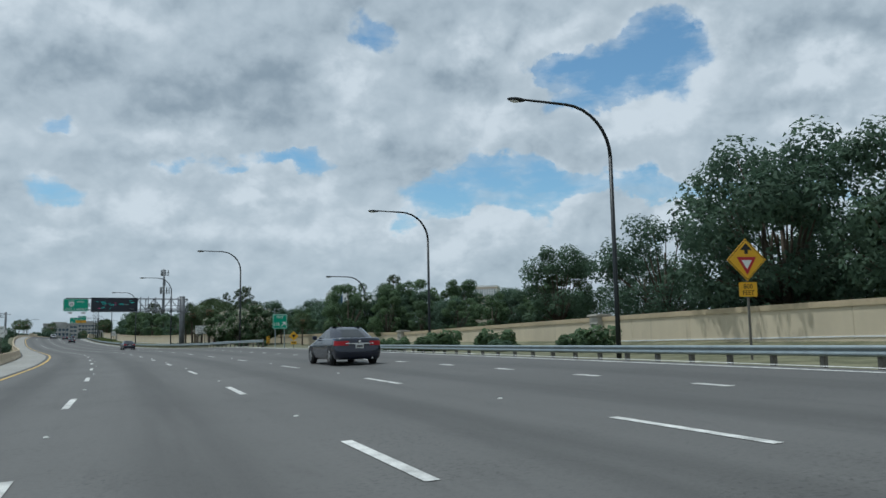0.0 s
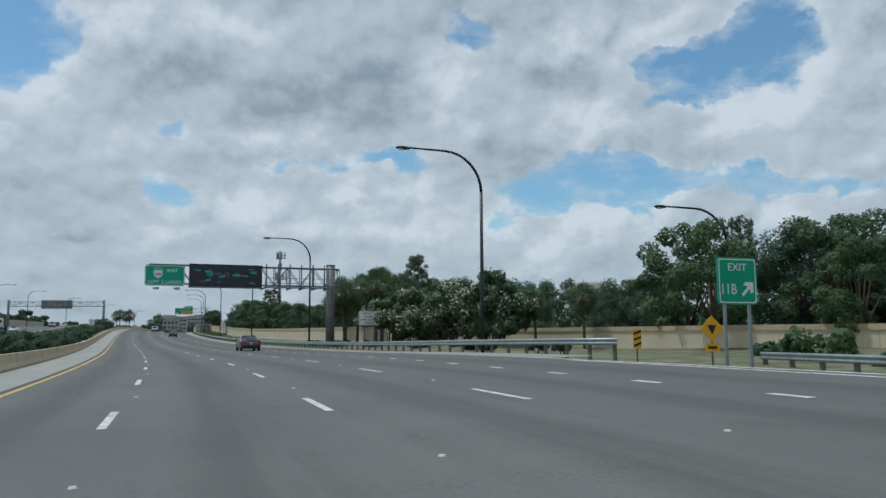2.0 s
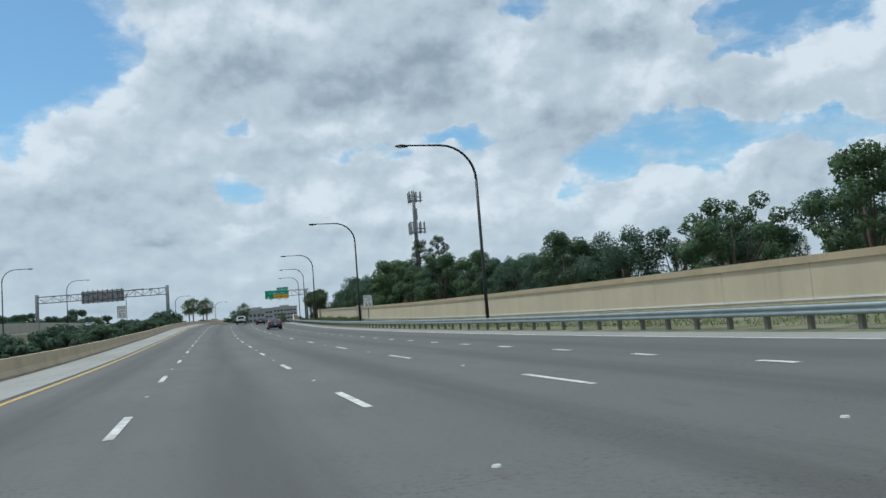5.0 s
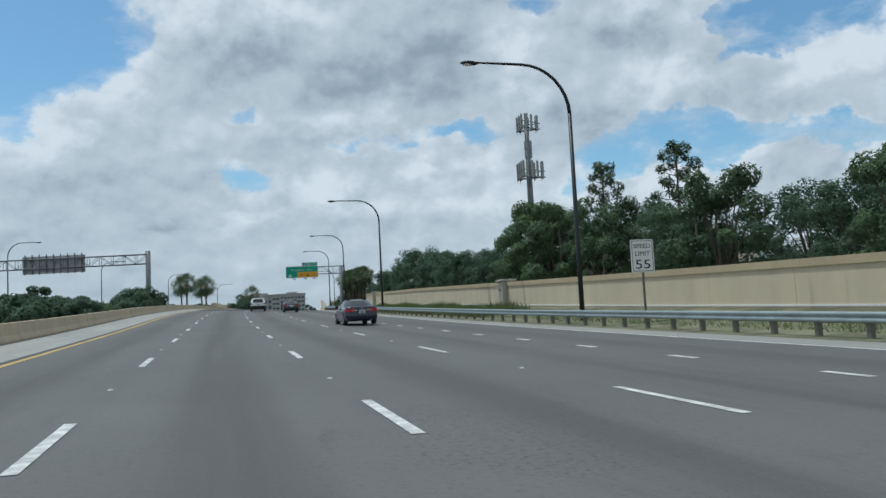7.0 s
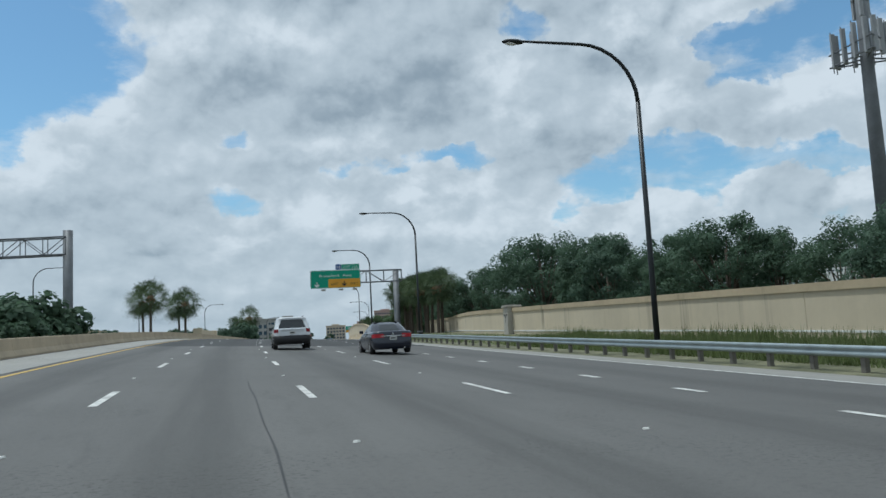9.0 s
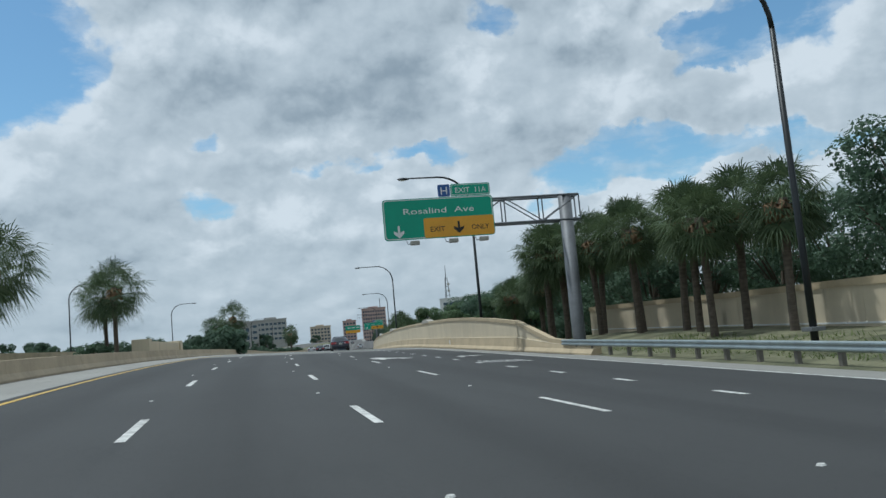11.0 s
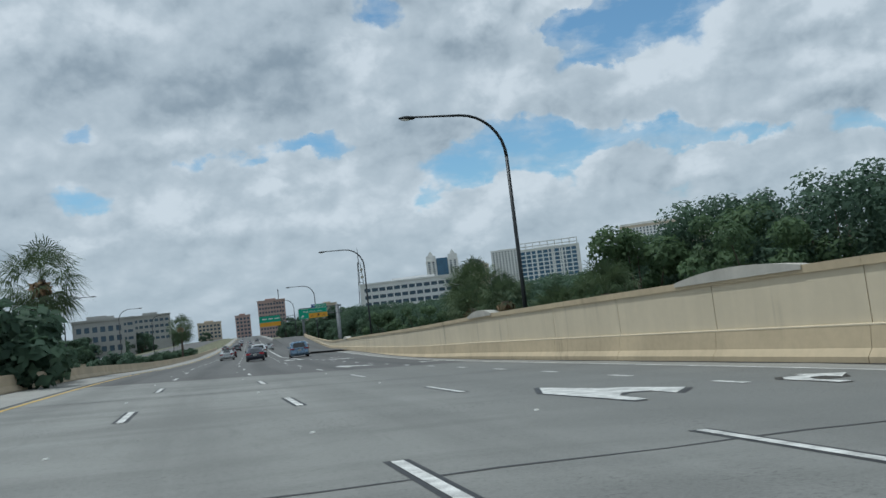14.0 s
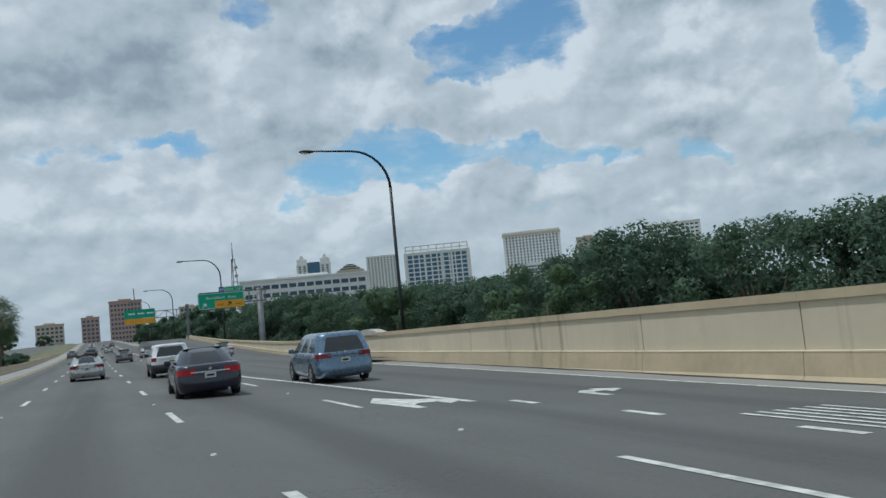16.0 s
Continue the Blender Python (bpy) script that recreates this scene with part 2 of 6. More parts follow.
def road_surface(name, colour, lanes, dark_amount, mottle=0.0):
    """Pavement in road coordinates (uv: metres across, metres along): wheel tracks, oil strips, patches, aggregate."""
    m = bpy.data.materials.new(name)
    m.use_nodes = True
    n = Nodes(m.node_tree)
    out = n.add("ShaderNodeOutputMaterial")
    b = n.add("ShaderNodeBsdfPrincipled", Roughness=0.78)
    n.link(b.outputs[0], out.inputs[0])
    uv = n.add("ShaderNodeUVMap").outputs[0]
    s = n.add("ShaderNodeSeparateXYZ")
    n.link(uv, s.inputs[0])
    across = s.outputs[0]
    lane = n.math("MODULO", n.math("ADD", across, 36.6), 3.66)
    mid = n.math("ABSOLUTE", n.math("SUBTRACT", lane, 1.83))
    strip = n.ramp(mid, 1.05, 0.2)
    stretch = n.add("ShaderNodeMapping", Scale=(1.2, 0.05, 1))
    n.link(uv, stretch.inputs[0])
    long = n.noise(stretch.outputs[0], 1.0, 6.0, 0.6)
    patch = n.noise(uv, 0.11, 3.0)
    grain = n.noise(uv, 30.0, 4.0, 0.7)
    worn = n.noise(uv, 3.2, 6.0, 0.7)
    pits = n.noise(uv, 11.0, 8.0, 0.85)
    c = n.mix(n.ramp(patch, 0.3, 0.7), tuple(x * 0.9 for x in colour) + (1,), tuple(x * 1.12 for x in colour) + (1,))
    c = n.mix(n.math("MULTIPLY", n.ramp(long, 0.35, 0.65), 0.35), c, tuple(x * 0.72 for x in colour) + (1,))
    if lanes:
        c = n.mix(n.math("MULTIPLY", n.math("MULTIPLY", strip, n.ramp(long, 0.15, 0.6)), dark_amount), c, tuple(x * 0.5 for x in colour) + (1,))
    if mottle:
        c = n.mix(n.math("MULTIPLY", n.ramp(across, 3.0, 11.0), 0.65), c, tuple(x * 0.45 for x in colour) + (1,))   # tyre dirt on the exit lanes
        wide = n.add("ShaderNodeMapping", Scale=(0.16, 0.42, 1))
        n.link(uv, wide.inputs[0])
        c = n.mix(n.math("MULTIPLY", n.ramp(n.noise(wide.outputs[0], 1.0, 6.0, 0.6, 0.6), 0.42, 0.66), mottle), c, tuple(x * 0.42 for x in colour) + (1,))
    drag = n.add("ShaderNodeMapping", Scale=(1.7, 0.35, 1))
    n.link(uv, drag.inputs[0])
    smudge = n.ramp(n.noise(drag.outputs[0], 1.0, 7.0, 0.62, 0.4), 0.54, 0.72)
    c = n.mix(n.math("MULTIPLY", smudge, 0.5), c, tuple(x * 0.55 for x in colour) + (1,))
    c = n.mix(n.math("MULTIPLY", n.ramp(across, 5.0, 13.0), 0.38), c, tuple(x * 0.6 for x in colour) + (1,))   # darker towards the right-hand lanes
    c = n.mix(n.math("MULTIPLY", n.ramp(worn, 0.66, 0.8), 0.4), c, tuple(min(1, x * 1.5) for x in colour) + (1,))
    c = n.mix(n.math("MULTIPLY", n.ramp(grain, 0.3, 0.75), 0.3), c, tuple(x * 1.35 for x in colour) + (1,))
    c = n.mix(n.math("MULTIPLY", n.ramp(pits, 0.5, 0.66), 0.7), c, tuple(x * 0.5 for x in colour) + (1,))
    ravel = n.math("MULTIPLY", n.ramp(n.noise(uv, 13.0, 6.0, 0.8), 0.53, 0.60), n.ramp(n.noise(uv, 0.32, 5.0, 0.6), 0.47, 0.62))
    c = n.mix(n.math("MULTIPLY", ravel, 0.75), c, tuple(x * 0.3 for x in colour) + (1,))       # stones torn out of the surface
    n.link(c, b.inputs["Base Color"])
    bp = n.add("ShaderNodeBump", Strength=0.35, Distance=0.01)
    n.link(grain, bp.inputs["Height"])
    n.link(bp.outputs[0], b.inputs["Normal"])
    return m


def leaf_surface(name, colour, light, glow=0.25):
    m = bpy.data.materials.new(name)
    m.use_nodes = True
    n = Nodes(m.node_tree)
    out = n.add("ShaderNodeOutputMaterial")
    b = n.add("ShaderNodeBsdfPrincipled", Roughness=0.7)
    b.inputs["Specular IOR Level"].default_value = 0.25
    tr = n.add("ShaderNodeBsdfTranslucent")
    mixs = n.add("ShaderNodeMixShader", Fac=glow)
    r = n.add("ShaderNodeNewGeometry").outputs["Random Per Island"]
    co = n.add("ShaderNodeTexCoord").outputs["Object"]
    c = n.mix(r, colour + (1,), light + (1,))
    c = n.mix(n.math("MULTIPLY", n.ramp(n.noise(co, 0.45, 3.0), 0.35, 0.7), 0.55), c, tuple(x * 0.55 for x in colour) + (1,))
    o = n.add("ShaderNodeObjectInfo").outputs["Random"]
    c = n.mix(n.math("MULTIPLY", o, 0.3), c, (colour[0] * 1.4, colour[1] * 1.3, colour[2] * 0.9, 1))
    n.link(c, b.inputs["Base Color"])
    n.link(c, tr.inputs[0])
    n.link(b.outputs[0], mixs.inputs[1])
    n.link(tr.outputs[0], mixs.inputs[2])
    n.link(mixs.outputs[0], out.inputs[0])
    return m


def glow_surface(name, colour, strength):
    m = bpy.data.materials.new(name)
    m.use_nodes = True
    n = Nodes(m.node_tree)
    out = n.add("ShaderNodeOutputMaterial")
    b = n.add("ShaderNodeBsdfPrincipled", Roughness=0.4)
    b.inputs["Base Color"].default_value = tuple(colour) + (1,)
    b.inputs["Emission Color"].default_value = tuple(colour) + (1,)
    b.inputs["Emission Strength"].default_value = strength
    n.link(b.outputs[0], out.inputs[0])
    return m


NEW_ASPHALT = road_surface("newer_asphalt", (0.039, 0.040, 0.040), True, 0.8)
ASPHALT = road_surface("asphalt", (0.110, 0.109, 0.103), True, 0.85)
DECK = road_surface("deck_concrete", (0.225, 0.227, 0.210), True, 0.4, 0.5)
SHOULDER = road_surface("shoulder_concrete", (0.29, 0.285, 0.26), False, 0)
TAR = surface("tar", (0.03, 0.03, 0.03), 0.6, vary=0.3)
PAINT = surface("white_line_paint", (0.56, 0.56, 0.53), 0.65, vary=0.34, size=0.3, fine=16)
YELLOW_PAINT = surface("yellow_line_paint", (0.55, 0.36, 0.07), 0.6, vary=0.2, size=0.4)
GRASS = surface("verge", (0.085, 0.105, 0.042), 0.9, vary=0.35, size=1.5, bump=0.6, second=(0.15, 0.145, 0.085))
CREAM = surface("cream_painted_concrete", (0.59, 0.51, 0.37), 0.8, vary=0.07, size=3.0, bump=0.15, streak=(0.9, 0.9, 0.06), drips=0.75)
TAN = surface("tan_painted_concrete", (0.48, 0.39, 0.255), 0.8, vary=0.1, size=2.0, bump=0.15, drips=0.6)
PIER = surface("grey_concrete", (0.42, 0.40, 0.35), 0.85, vary=0.14, size=1.0, bump=0.2, streak=(1.5, 1.5, 0.1))
BARRIER = surface("barrier_concrete", (0.44, 0.36, 0.25), 0.85, vary=0.14, size=1.2, bump=0.2, streak=(0.5, 0.5, 0.5))
GALV = surface("galvanised_steel", (0.34, 0.39, 0.40), 0.5, 0.75, vary=0.12, size=0.6)
RAILPOST = surface("weathered_timber_and_steel", (0.16, 0.15, 0.13), 0.8, 0.0, vary=0.25, size=0.3)
POLE = surface("dark_bronze_paint", (0.018, 0.022, 0.024), 0.45, 0.3, vary=0.2)
STEEL = surface("grey_gantry_steel", (0.17, 0.18, 0.19), 0.55, 0.25, vary=0.15)
GREEN = surface("green_sign_sheeting", (0.008, 0.34, 0.205), 0.4, vary=0.06, size=2)
WHITE = surface("white_sign_sheeting", (0.78, 0.78, 0.76), 0.4, vary=0.05)
YELLOW = surface("yellow_sign_sheeting", (0.78, 0.42, 0.015), 0.4, vary=0.06)
ORANGE = surface("amber_sign_sheeting", (0.74, 0.36, 0.02), 0.4, vary=0.06)
BLUE = surface("blue_sign_sheeting", (0.02, 0.09, 0.30), 0.4, vary=0.06)
RED = surface("red_sign_sheeting", (0.45, 0.02, 0.03), 0.4, vary=0.06)
BLACK = surface("black_ink", (0.012, 0.012, 0.012), 0.5, vary=0.1)
SIGNBACK = surface("bare_aluminium", (0.42, 0.42, 0.43), 0.55, 0.6, vary=0.12)
PANEL = surface("dark_display_face", (0.012, 0.016, 0.026), 0.25, vary=0.2)
LED_C = glow_surface("cyan_diodes", (0.02, 0.34, 0.30), 0.35)
LED_M = glow_surface("magenta_diodes", (0.35, 0.03, 0.12), 0.25)
LED_W = glow_surface("white_diodes", (0.2, 0.23, 0.23), 0.2)
BARK = surface("bark", (0.085, 0.068, 0.05), 0.95, vary=0.3, size=0.25, bump=0.8, streak=(6, 6, 0.6))
PALMBARK = surface("palm_trunk", (0.11, 0.09, 0.07), 0.95, vary=0.3, size=0.2, bump=0.8, streak=(1, 1, 9))
LEAF = leaf_surface("oak_leaves", (0.076, 0.128, 0.090), (0.102, 0.163, 0.106), 0.44)
LEAF2 = leaf_surface("bright_leaves", (0.082, 0.138, 0.076), (0.132, 0.198, 0.096), 0.42)
PALMLEAF = leaf_surface("palm_fronds", (0.07, 0.108, 0.06), (0.122, 0.165, 0.085), 0.36)
PINELEAF = leaf_surface("pine_needles", (0.055, 0.085, 0.05), (0.095, 0.13, 0.066), 0.34)
BLOSSOM = leaf_surface("white_blossom", (0.45, 0.42, 0.36), (0.62, 0.6, 0.52), 0.2)
STRAW = leaf_surface("verge_grass", (0.11, 0.15, 0.06), (0.20, 0.24, 0.11), 0.4)
FACADE = surface("pale_facade", (0.74, 0.74, 0.73), 0.8, vary=0.06, size=8)
FACADE2 = surface("pinkish_facade", (0.42, 0.30, 0.27), 0.8, vary=0.06, size=8)
FACADE3 = surface("beige_facade", (0.50, 0.43, 0.34), 0.8, vary=0.06, size=8)
FACADE4 = surface("weathered_grey_facade", (0.36, 0.355, 0.34), 0.85, vary=0.08, size=8)
GLAZE = surface("tower_glazing", (0.06, 0.10, 0.14), 0.15, 0.2, vary=0.2, size=6, per_piece=0.4)
GLAZE2 = surface("blue_glazing", (0.07, 0.15, 0.24), 0.12, 0.3, vary=0.2, size=6, per_piece=0.4)
TYRE = surface("tyre_rubber", (0.02, 0.02, 0.02), 0.8, vary=0.2, size=0.2)
RIM = surface("alloy", (0.45, 0.45, 0.46), 0.3, 0.9, vary=0.1)
CHROME = surface("chrome", (0.75, 0.75, 0.76), 0.12, 1.0, vary=0.03)
CARGLASS = surface("tinted_car_glass", (0.012, 0.016, 0.018), 0.06, 0.0, vary=0.1, spec=0.8)
TAIL = surface("red_tail_lamp", (0.22, 0.008, 0.014), 0.15, vary=0.1)
TAIL_LIT = glow_surface("lit_tail_lamp", (0.30, 0.008, 0.014), 0.15)
ANTENNA = surface("antenna_casing", (0.33, 0.34, 0.35), 0.6, vary=0.08)
TRIM = surface("black_plastic", (0.02, 0.02, 0.022), 0.5, vary=0.1)
PLATE = surface("number_plate", (0.6, 0.6, 0.57), 0.5, vary=0.05)
DEADLEAF = surface("rust_stain", (0.24, 0.15, 0.08), 0.9, vary=0.2)


def car_paint(name, colour, metal=0.4, rough=0.28, coat=0.7):
    m = surface(name, colour, rough, metal, vary=0.05, size=2)
    b = next(x for x in m.node_tree.nodes if x.type == "BSDF_PRINCIPLED")
    b.inputs["Coat Weight"].default_value = coat
    b.inputs["Coat Roughness"].default_value = 0.08
    return m


NAVY = car_paint("dark_navy_paint", (0.007, 0.011, 0.026), 0.0, 0.22, 0.5)
CARWHITE = car_paint("white_paint", (0.66, 0.68, 0.70), 0.0)
STEELBLUE = car_paint("steel_blue_paint", (0.13, 0.20, 0.28), 0.6)
SILVER = car_paint("silver_paint", (0.42, 0.43, 0.43), 0.7)
GREYCAR = car_paint("grey_paint", (0.12, 0.13, 0.14), 0.6)
MAROON = car_paint("dark_red_paint", (0.06, 0.012, 0.014), 0.4)

# ---- road alignment: the lane line left of the camera's lane, x, y, z, cross-fall, where the cross-fall turns ----
CTRL = ((3.2, -120.0, -1.3, -0.03, 1.0), (-1.01, 0.0, 0.0, -0.037, 1.01), (-0.37, 32.1, 0.38, -0.031, 0.96), (-0.57, 64.3, 0.65, -0.036, 1.02), (-1.89, 96.9, 0.95, -0.031, 1.16),
        (-4.46, 129.9, 1.12, -0.017, 1.29), (-11.01, 196.6, 1.9, -0.001, 1.56), (-17.27, 263.2, 3.54, 0.022, 2.0), (-22.28, 328.7, 5.65, 0.046, 2.17),
        (-24.55, 392.4, 7.26, 0.057, 1.93), (-22.83, 454.7, 7.71, 0.05, 2.1), (-18.36, 517.0, 7.21, 0.062, 2.2), (-15.0, 546.8, 6.85, 0.04, 2.2),
        (-6.9, 618.0, 6.4, 0.015, 2.2), (4.5, 717.0, 6.6, 0.0, 2.2), (50.0, 1114.0, 10.5, 0.0, 2.2), (225.0, 2650.0, 14.0, 0.0, 2.2))


def spline_rows():
    c = np.array(CTRL)
    d = np.concatenate([[0], np.cumsum(np.hypot(*np.diff(c[:, :2], axis=0).T))])
    d -= d[1]
    tang = np.gradient(c, d, axis=0)
    s = np.arange(d[0], d[-1], 1.0)
    k = np.clip(np.searchsorted(d, s, side="right") - 1, 0, len(d) - 2)
    L = (d[k + 1] - d[k])[:, None]
    u = ((s - d[k]) / (d[k + 1] - d[k]))[:, None]
    return s, (2 * u**3 - 3 * u**2 + 1) * c[k] + (u**3 - 2 * u**2 + u) * L * tang[k] + (-2 * u**3 + 3 * u**2) * c[k + 1] + (u**3 - u**2) * L * tang[k + 1]


RS, RC = spline_rows()
RH = np.arctan2(np.gradient(RC[:, 0]), np.gradient(RC[:, 1]))     # clockwise from +Y


def line(s):
    return [float(np.interp(s, RS, RC[:, j])) for j in range(5)] + [float(np.interp(s, RS, RH))]


def at(s, o, dz=0.0):
    """The point s metres along the road, o metres right of the reference line, dz above the pavement's plane."""
    x, y, z, bank, turn, a = line(s)
    oc = min(max(o, -7.0), 18.0)
    return Vector((x + o * math.cos(a), y - o * math.sin(a), z - bank * (oc - turn) + dz))


def frame_at(s, o, dz=0.0, rz=0.0):
    """A pose on the road: local y along it, x to its right."""
    return Matrix.Translation(at(s, o, dz)) @ Matrix.Rotation(-line(s)[5] + radians(rz), 4, "Z")


def table(x, rows):
    return float(np.interp(x, [r[0] for r in rows], [r[1] for r in rows]))


# ---- building helpers ----
def mesh_of(name, verts, faces, material, smooth=False, uvs=None):
    me = bpy.data.meshes.new(name)
    me.from_pydata([tuple(v) for v in verts], [], faces)
    if uvs is not None:
        lay = me.uv_layers.new(name="UVMap")
        flat = np.array(uvs, dtype=np.float32)
        idx = np.empty(len(me.loops), dtype=np.int32)
        me.loops.foreach_get("vertex_index", idx)
        lay.data.foreach_set("uv", flat[idx].ravel())
    me.materials.append(material)
    if smooth:
        me.polygons.foreach_set("use_smooth", [True] * len(me.polygons))
    me.update()
    return me


def part(name, bm, material, parent=None, label="", smooth=False):
    """Links a bmesh, or a mesh, as one object under a thing or a part."""
    if isinstance(bm, bmesh.types.BMesh):
        me = bpy.data.meshes.new(name)
        bm.to_mesh(me)
        bm.free()
        me.materials.append(material)
        if smooth:
            me.polygons.foreach_set("use_smooth", [True] * len(me.polygons))
    else:
        me = bm
    ob = new(name, me)
    if parent is not None:
        ob.parent = parent
    if label:
        tagged(ob, label)
    return ob


def thing(name, label, category, group="", m=None):
    ob = tagged(new(name), label, category, group)
    if m is not None:
        ob.matrix_world = m
    return ob


def box(x0, x1, y0, y1, z0, z1, bevel=0.0, bm=None):
    own = bm is None
    bm = bm or bmesh.new()
    r = bmesh.ops.create_cube(bm, size=1.0, matrix=Matrix.Translation(((x0 + x1) / 2, (y0 + y1) / 2, (z0 + z1) / 2)) @ Matrix.Diagonal((x1 - x0, y1 - y0, z1 - z0, 1)))
    if bevel:
        es = list({e for v in r["verts"] for e in v.link_edges})
        bmesh.ops.bevel(bm, geom=es, offset=bevel, segments=2, affect="EDGES", profile=0.6)
    return bm


def tube(points, radii, sides=10, bm=None, cap=True):
    """A round bar through the points."""
    bm = bm or bmesh.new()
    pts = [Vector(p) for p in points]
    if not isinstance(radii, (list, tuple)):
        radii = [radii] * len(pts)
    rings = []
    ref = None
    for i, p in enumerate(pts):
        d = (pts[min(i + 1, len(pts) - 1)] - pts[max(i - 1, 0)]).normalized()
        if ref is None:
            ref = Vector((1, 0, 0)) if abs(d.x) < 0.9 else Vector((0, 1, 0))
        u = d.cross(ref).normalized()
        w = u.cross(d).normalized()
        ref = w
        rings.append([bm.verts.new(p + (u * math.cos(2 * math.pi * k / sides) + w * math.sin(2 * math.pi * k / sides)) * radii[i]) for k in range(sides)])
    for a, b in zip(rings, rings[1:]):
        for k in range(sides):
            bm.faces.new((a[k], a[(k + 1) % sides], b[(k + 1) % sides], b[k]))
    if cap:
        bm.faces.new(rings[0][::-1])
        bm.faces.new(rings[-1])
    bmesh.ops.recalc_face_normals(bm, faces=bm.faces)
    return bm


def sheet(outline, y0, y1, radius=0.0):
    """A plate in the x-z plane with rounded corners: outline is (x0, x1, z0, z1)."""
    x0, x1, z0, z1 = outline
    pts = []
    for cx, cz, a0 in ((x1 - radius, z1 - radius, 0), (x0 + radius, z1 - radius, 90), (x0 + radius, z0 + radius, 180), (x1 - radius, z0 + radius, 270)):
        for k in range(5 if radius else 1):
            a = radians(a0 + 22.5 * k)
            pts.append((cx + radius * math.cos(a), cz + radius * math.sin(a)))
    bm = bmesh.new()
    front = [bm.verts.new((x, y0, z)) for x, z in pts]
    back = [bm.verts.new((x, y1, z)) for x, z in pts]
    bm.faces.new(front)
    bm.faces.new(back[::-1])
    for k in range(len(pts)):
        bm.faces.new((front[k], back[k], back[(k + 1) % len(pts)], front[(k + 1) % len(pts)]))
    bmesh.ops.recalc_face_normals(bm, faces=bm.faces)
    return bm


def prism(points, y0, y1, bm=None):
    """A plate in the x-z plane from a list of (x, z)."""
    bm = bm or bmesh.new()
    front = [bm.verts.new((x, y0, z)) for x, z in points]
    back = [bm.verts.new((x, y1, z)) for x, z in points]
    bm.faces.new(front)
    bm.faces.new(back[::-1])
    for k in range(len(points)):
        bm.faces.new((front[k], back[k], back[(k + 1) % len(points)], front[(k + 1) % len(points)]))
    bmesh.ops.recalc_face_normals(bm, faces=bm.faces)
    return bm


def words(text, height, x, z, y, material, parent, width=None, name="lettering"):
    """Raised letters in the x-z plane, centred at x, standing on z, facing -y."""
    cu = bpy.data.curves.new("text", "FONT")
    cu.body, cu.size, cu.extrude, cu.align_x = text, height * 1.38, 0.004, "CENTER"
    cu.resolution_u = 3
    tmp = bpy.data.objects.new("text", cu)
    scene.collection.objects.link(tmp)
    dg = bpy.context.evaluated_depsgraph_get()
    me = bpy.data.meshes.new_from_object(tmp.evaluated_get(dg))
    bpy.data.objects.remove(tmp)
    xs = [v.co.x for v in me.vertices]
    k = 1.0 if width is None else width / (max(xs) - min(xs))
    me.transform(Matrix(((k, 0, 0, x), (0, 0, -1, y), (0, 1, 0, z), (0, 0, 0, 1))))
    me.materials.clear()
    me.materials.append(material)
    return part(name, me, material, parent)


def ribbon(s0, s1, profile, step=2.0, closed=False):
    """Vertices and faces of a profile ((o, dz) pairs, or a function of s) swept along the road, with uvs in metres."""
    ss = np.linspace(s0, s1, max(2, int(abs(s1 - s0) / step) + 1))
    verts, faces, uvs = [], [], []
    for i, s in enumerate(ss):
        pr = profile(s) if callable(profile) else profile
        k = len(pr)
        for o, dz in pr:
            verts.append(at(s, o, dz))
            uvs.append((o, s))
        if i:
            a, b = (i - 1) * k, i * k
            for j in range(k if closed else k - 1):
                j2 = (j + 1) % k
                faces.append((a + j, a + j2, b + j2, b + j))
    if closed:
        k = len(pr)
        faces.append(tuple(range(k))[::-1])
        faces.append(tuple(range(len(verts) - k, len(verts))))
    return verts, faces, uvs


def swept(name, material, s0, s1, profile, parent=None, step=2.0, closed=False, smooth=False):
    v, f, u = ribbon(s0, s1, profile, step, closed)
    me = mesh_of(name, v, f, material, smooth, u)
    if closed:
        bm = bmesh.new()
        bm.from_mesh(me)
        bmesh.ops.recalc_face_normals(bm, faces=bm.faces)
        bm.to_mesh(me)
        bm.free()
    ob = new(name, me)
    if parent is not None:
        ob.parent = parent
    return ob

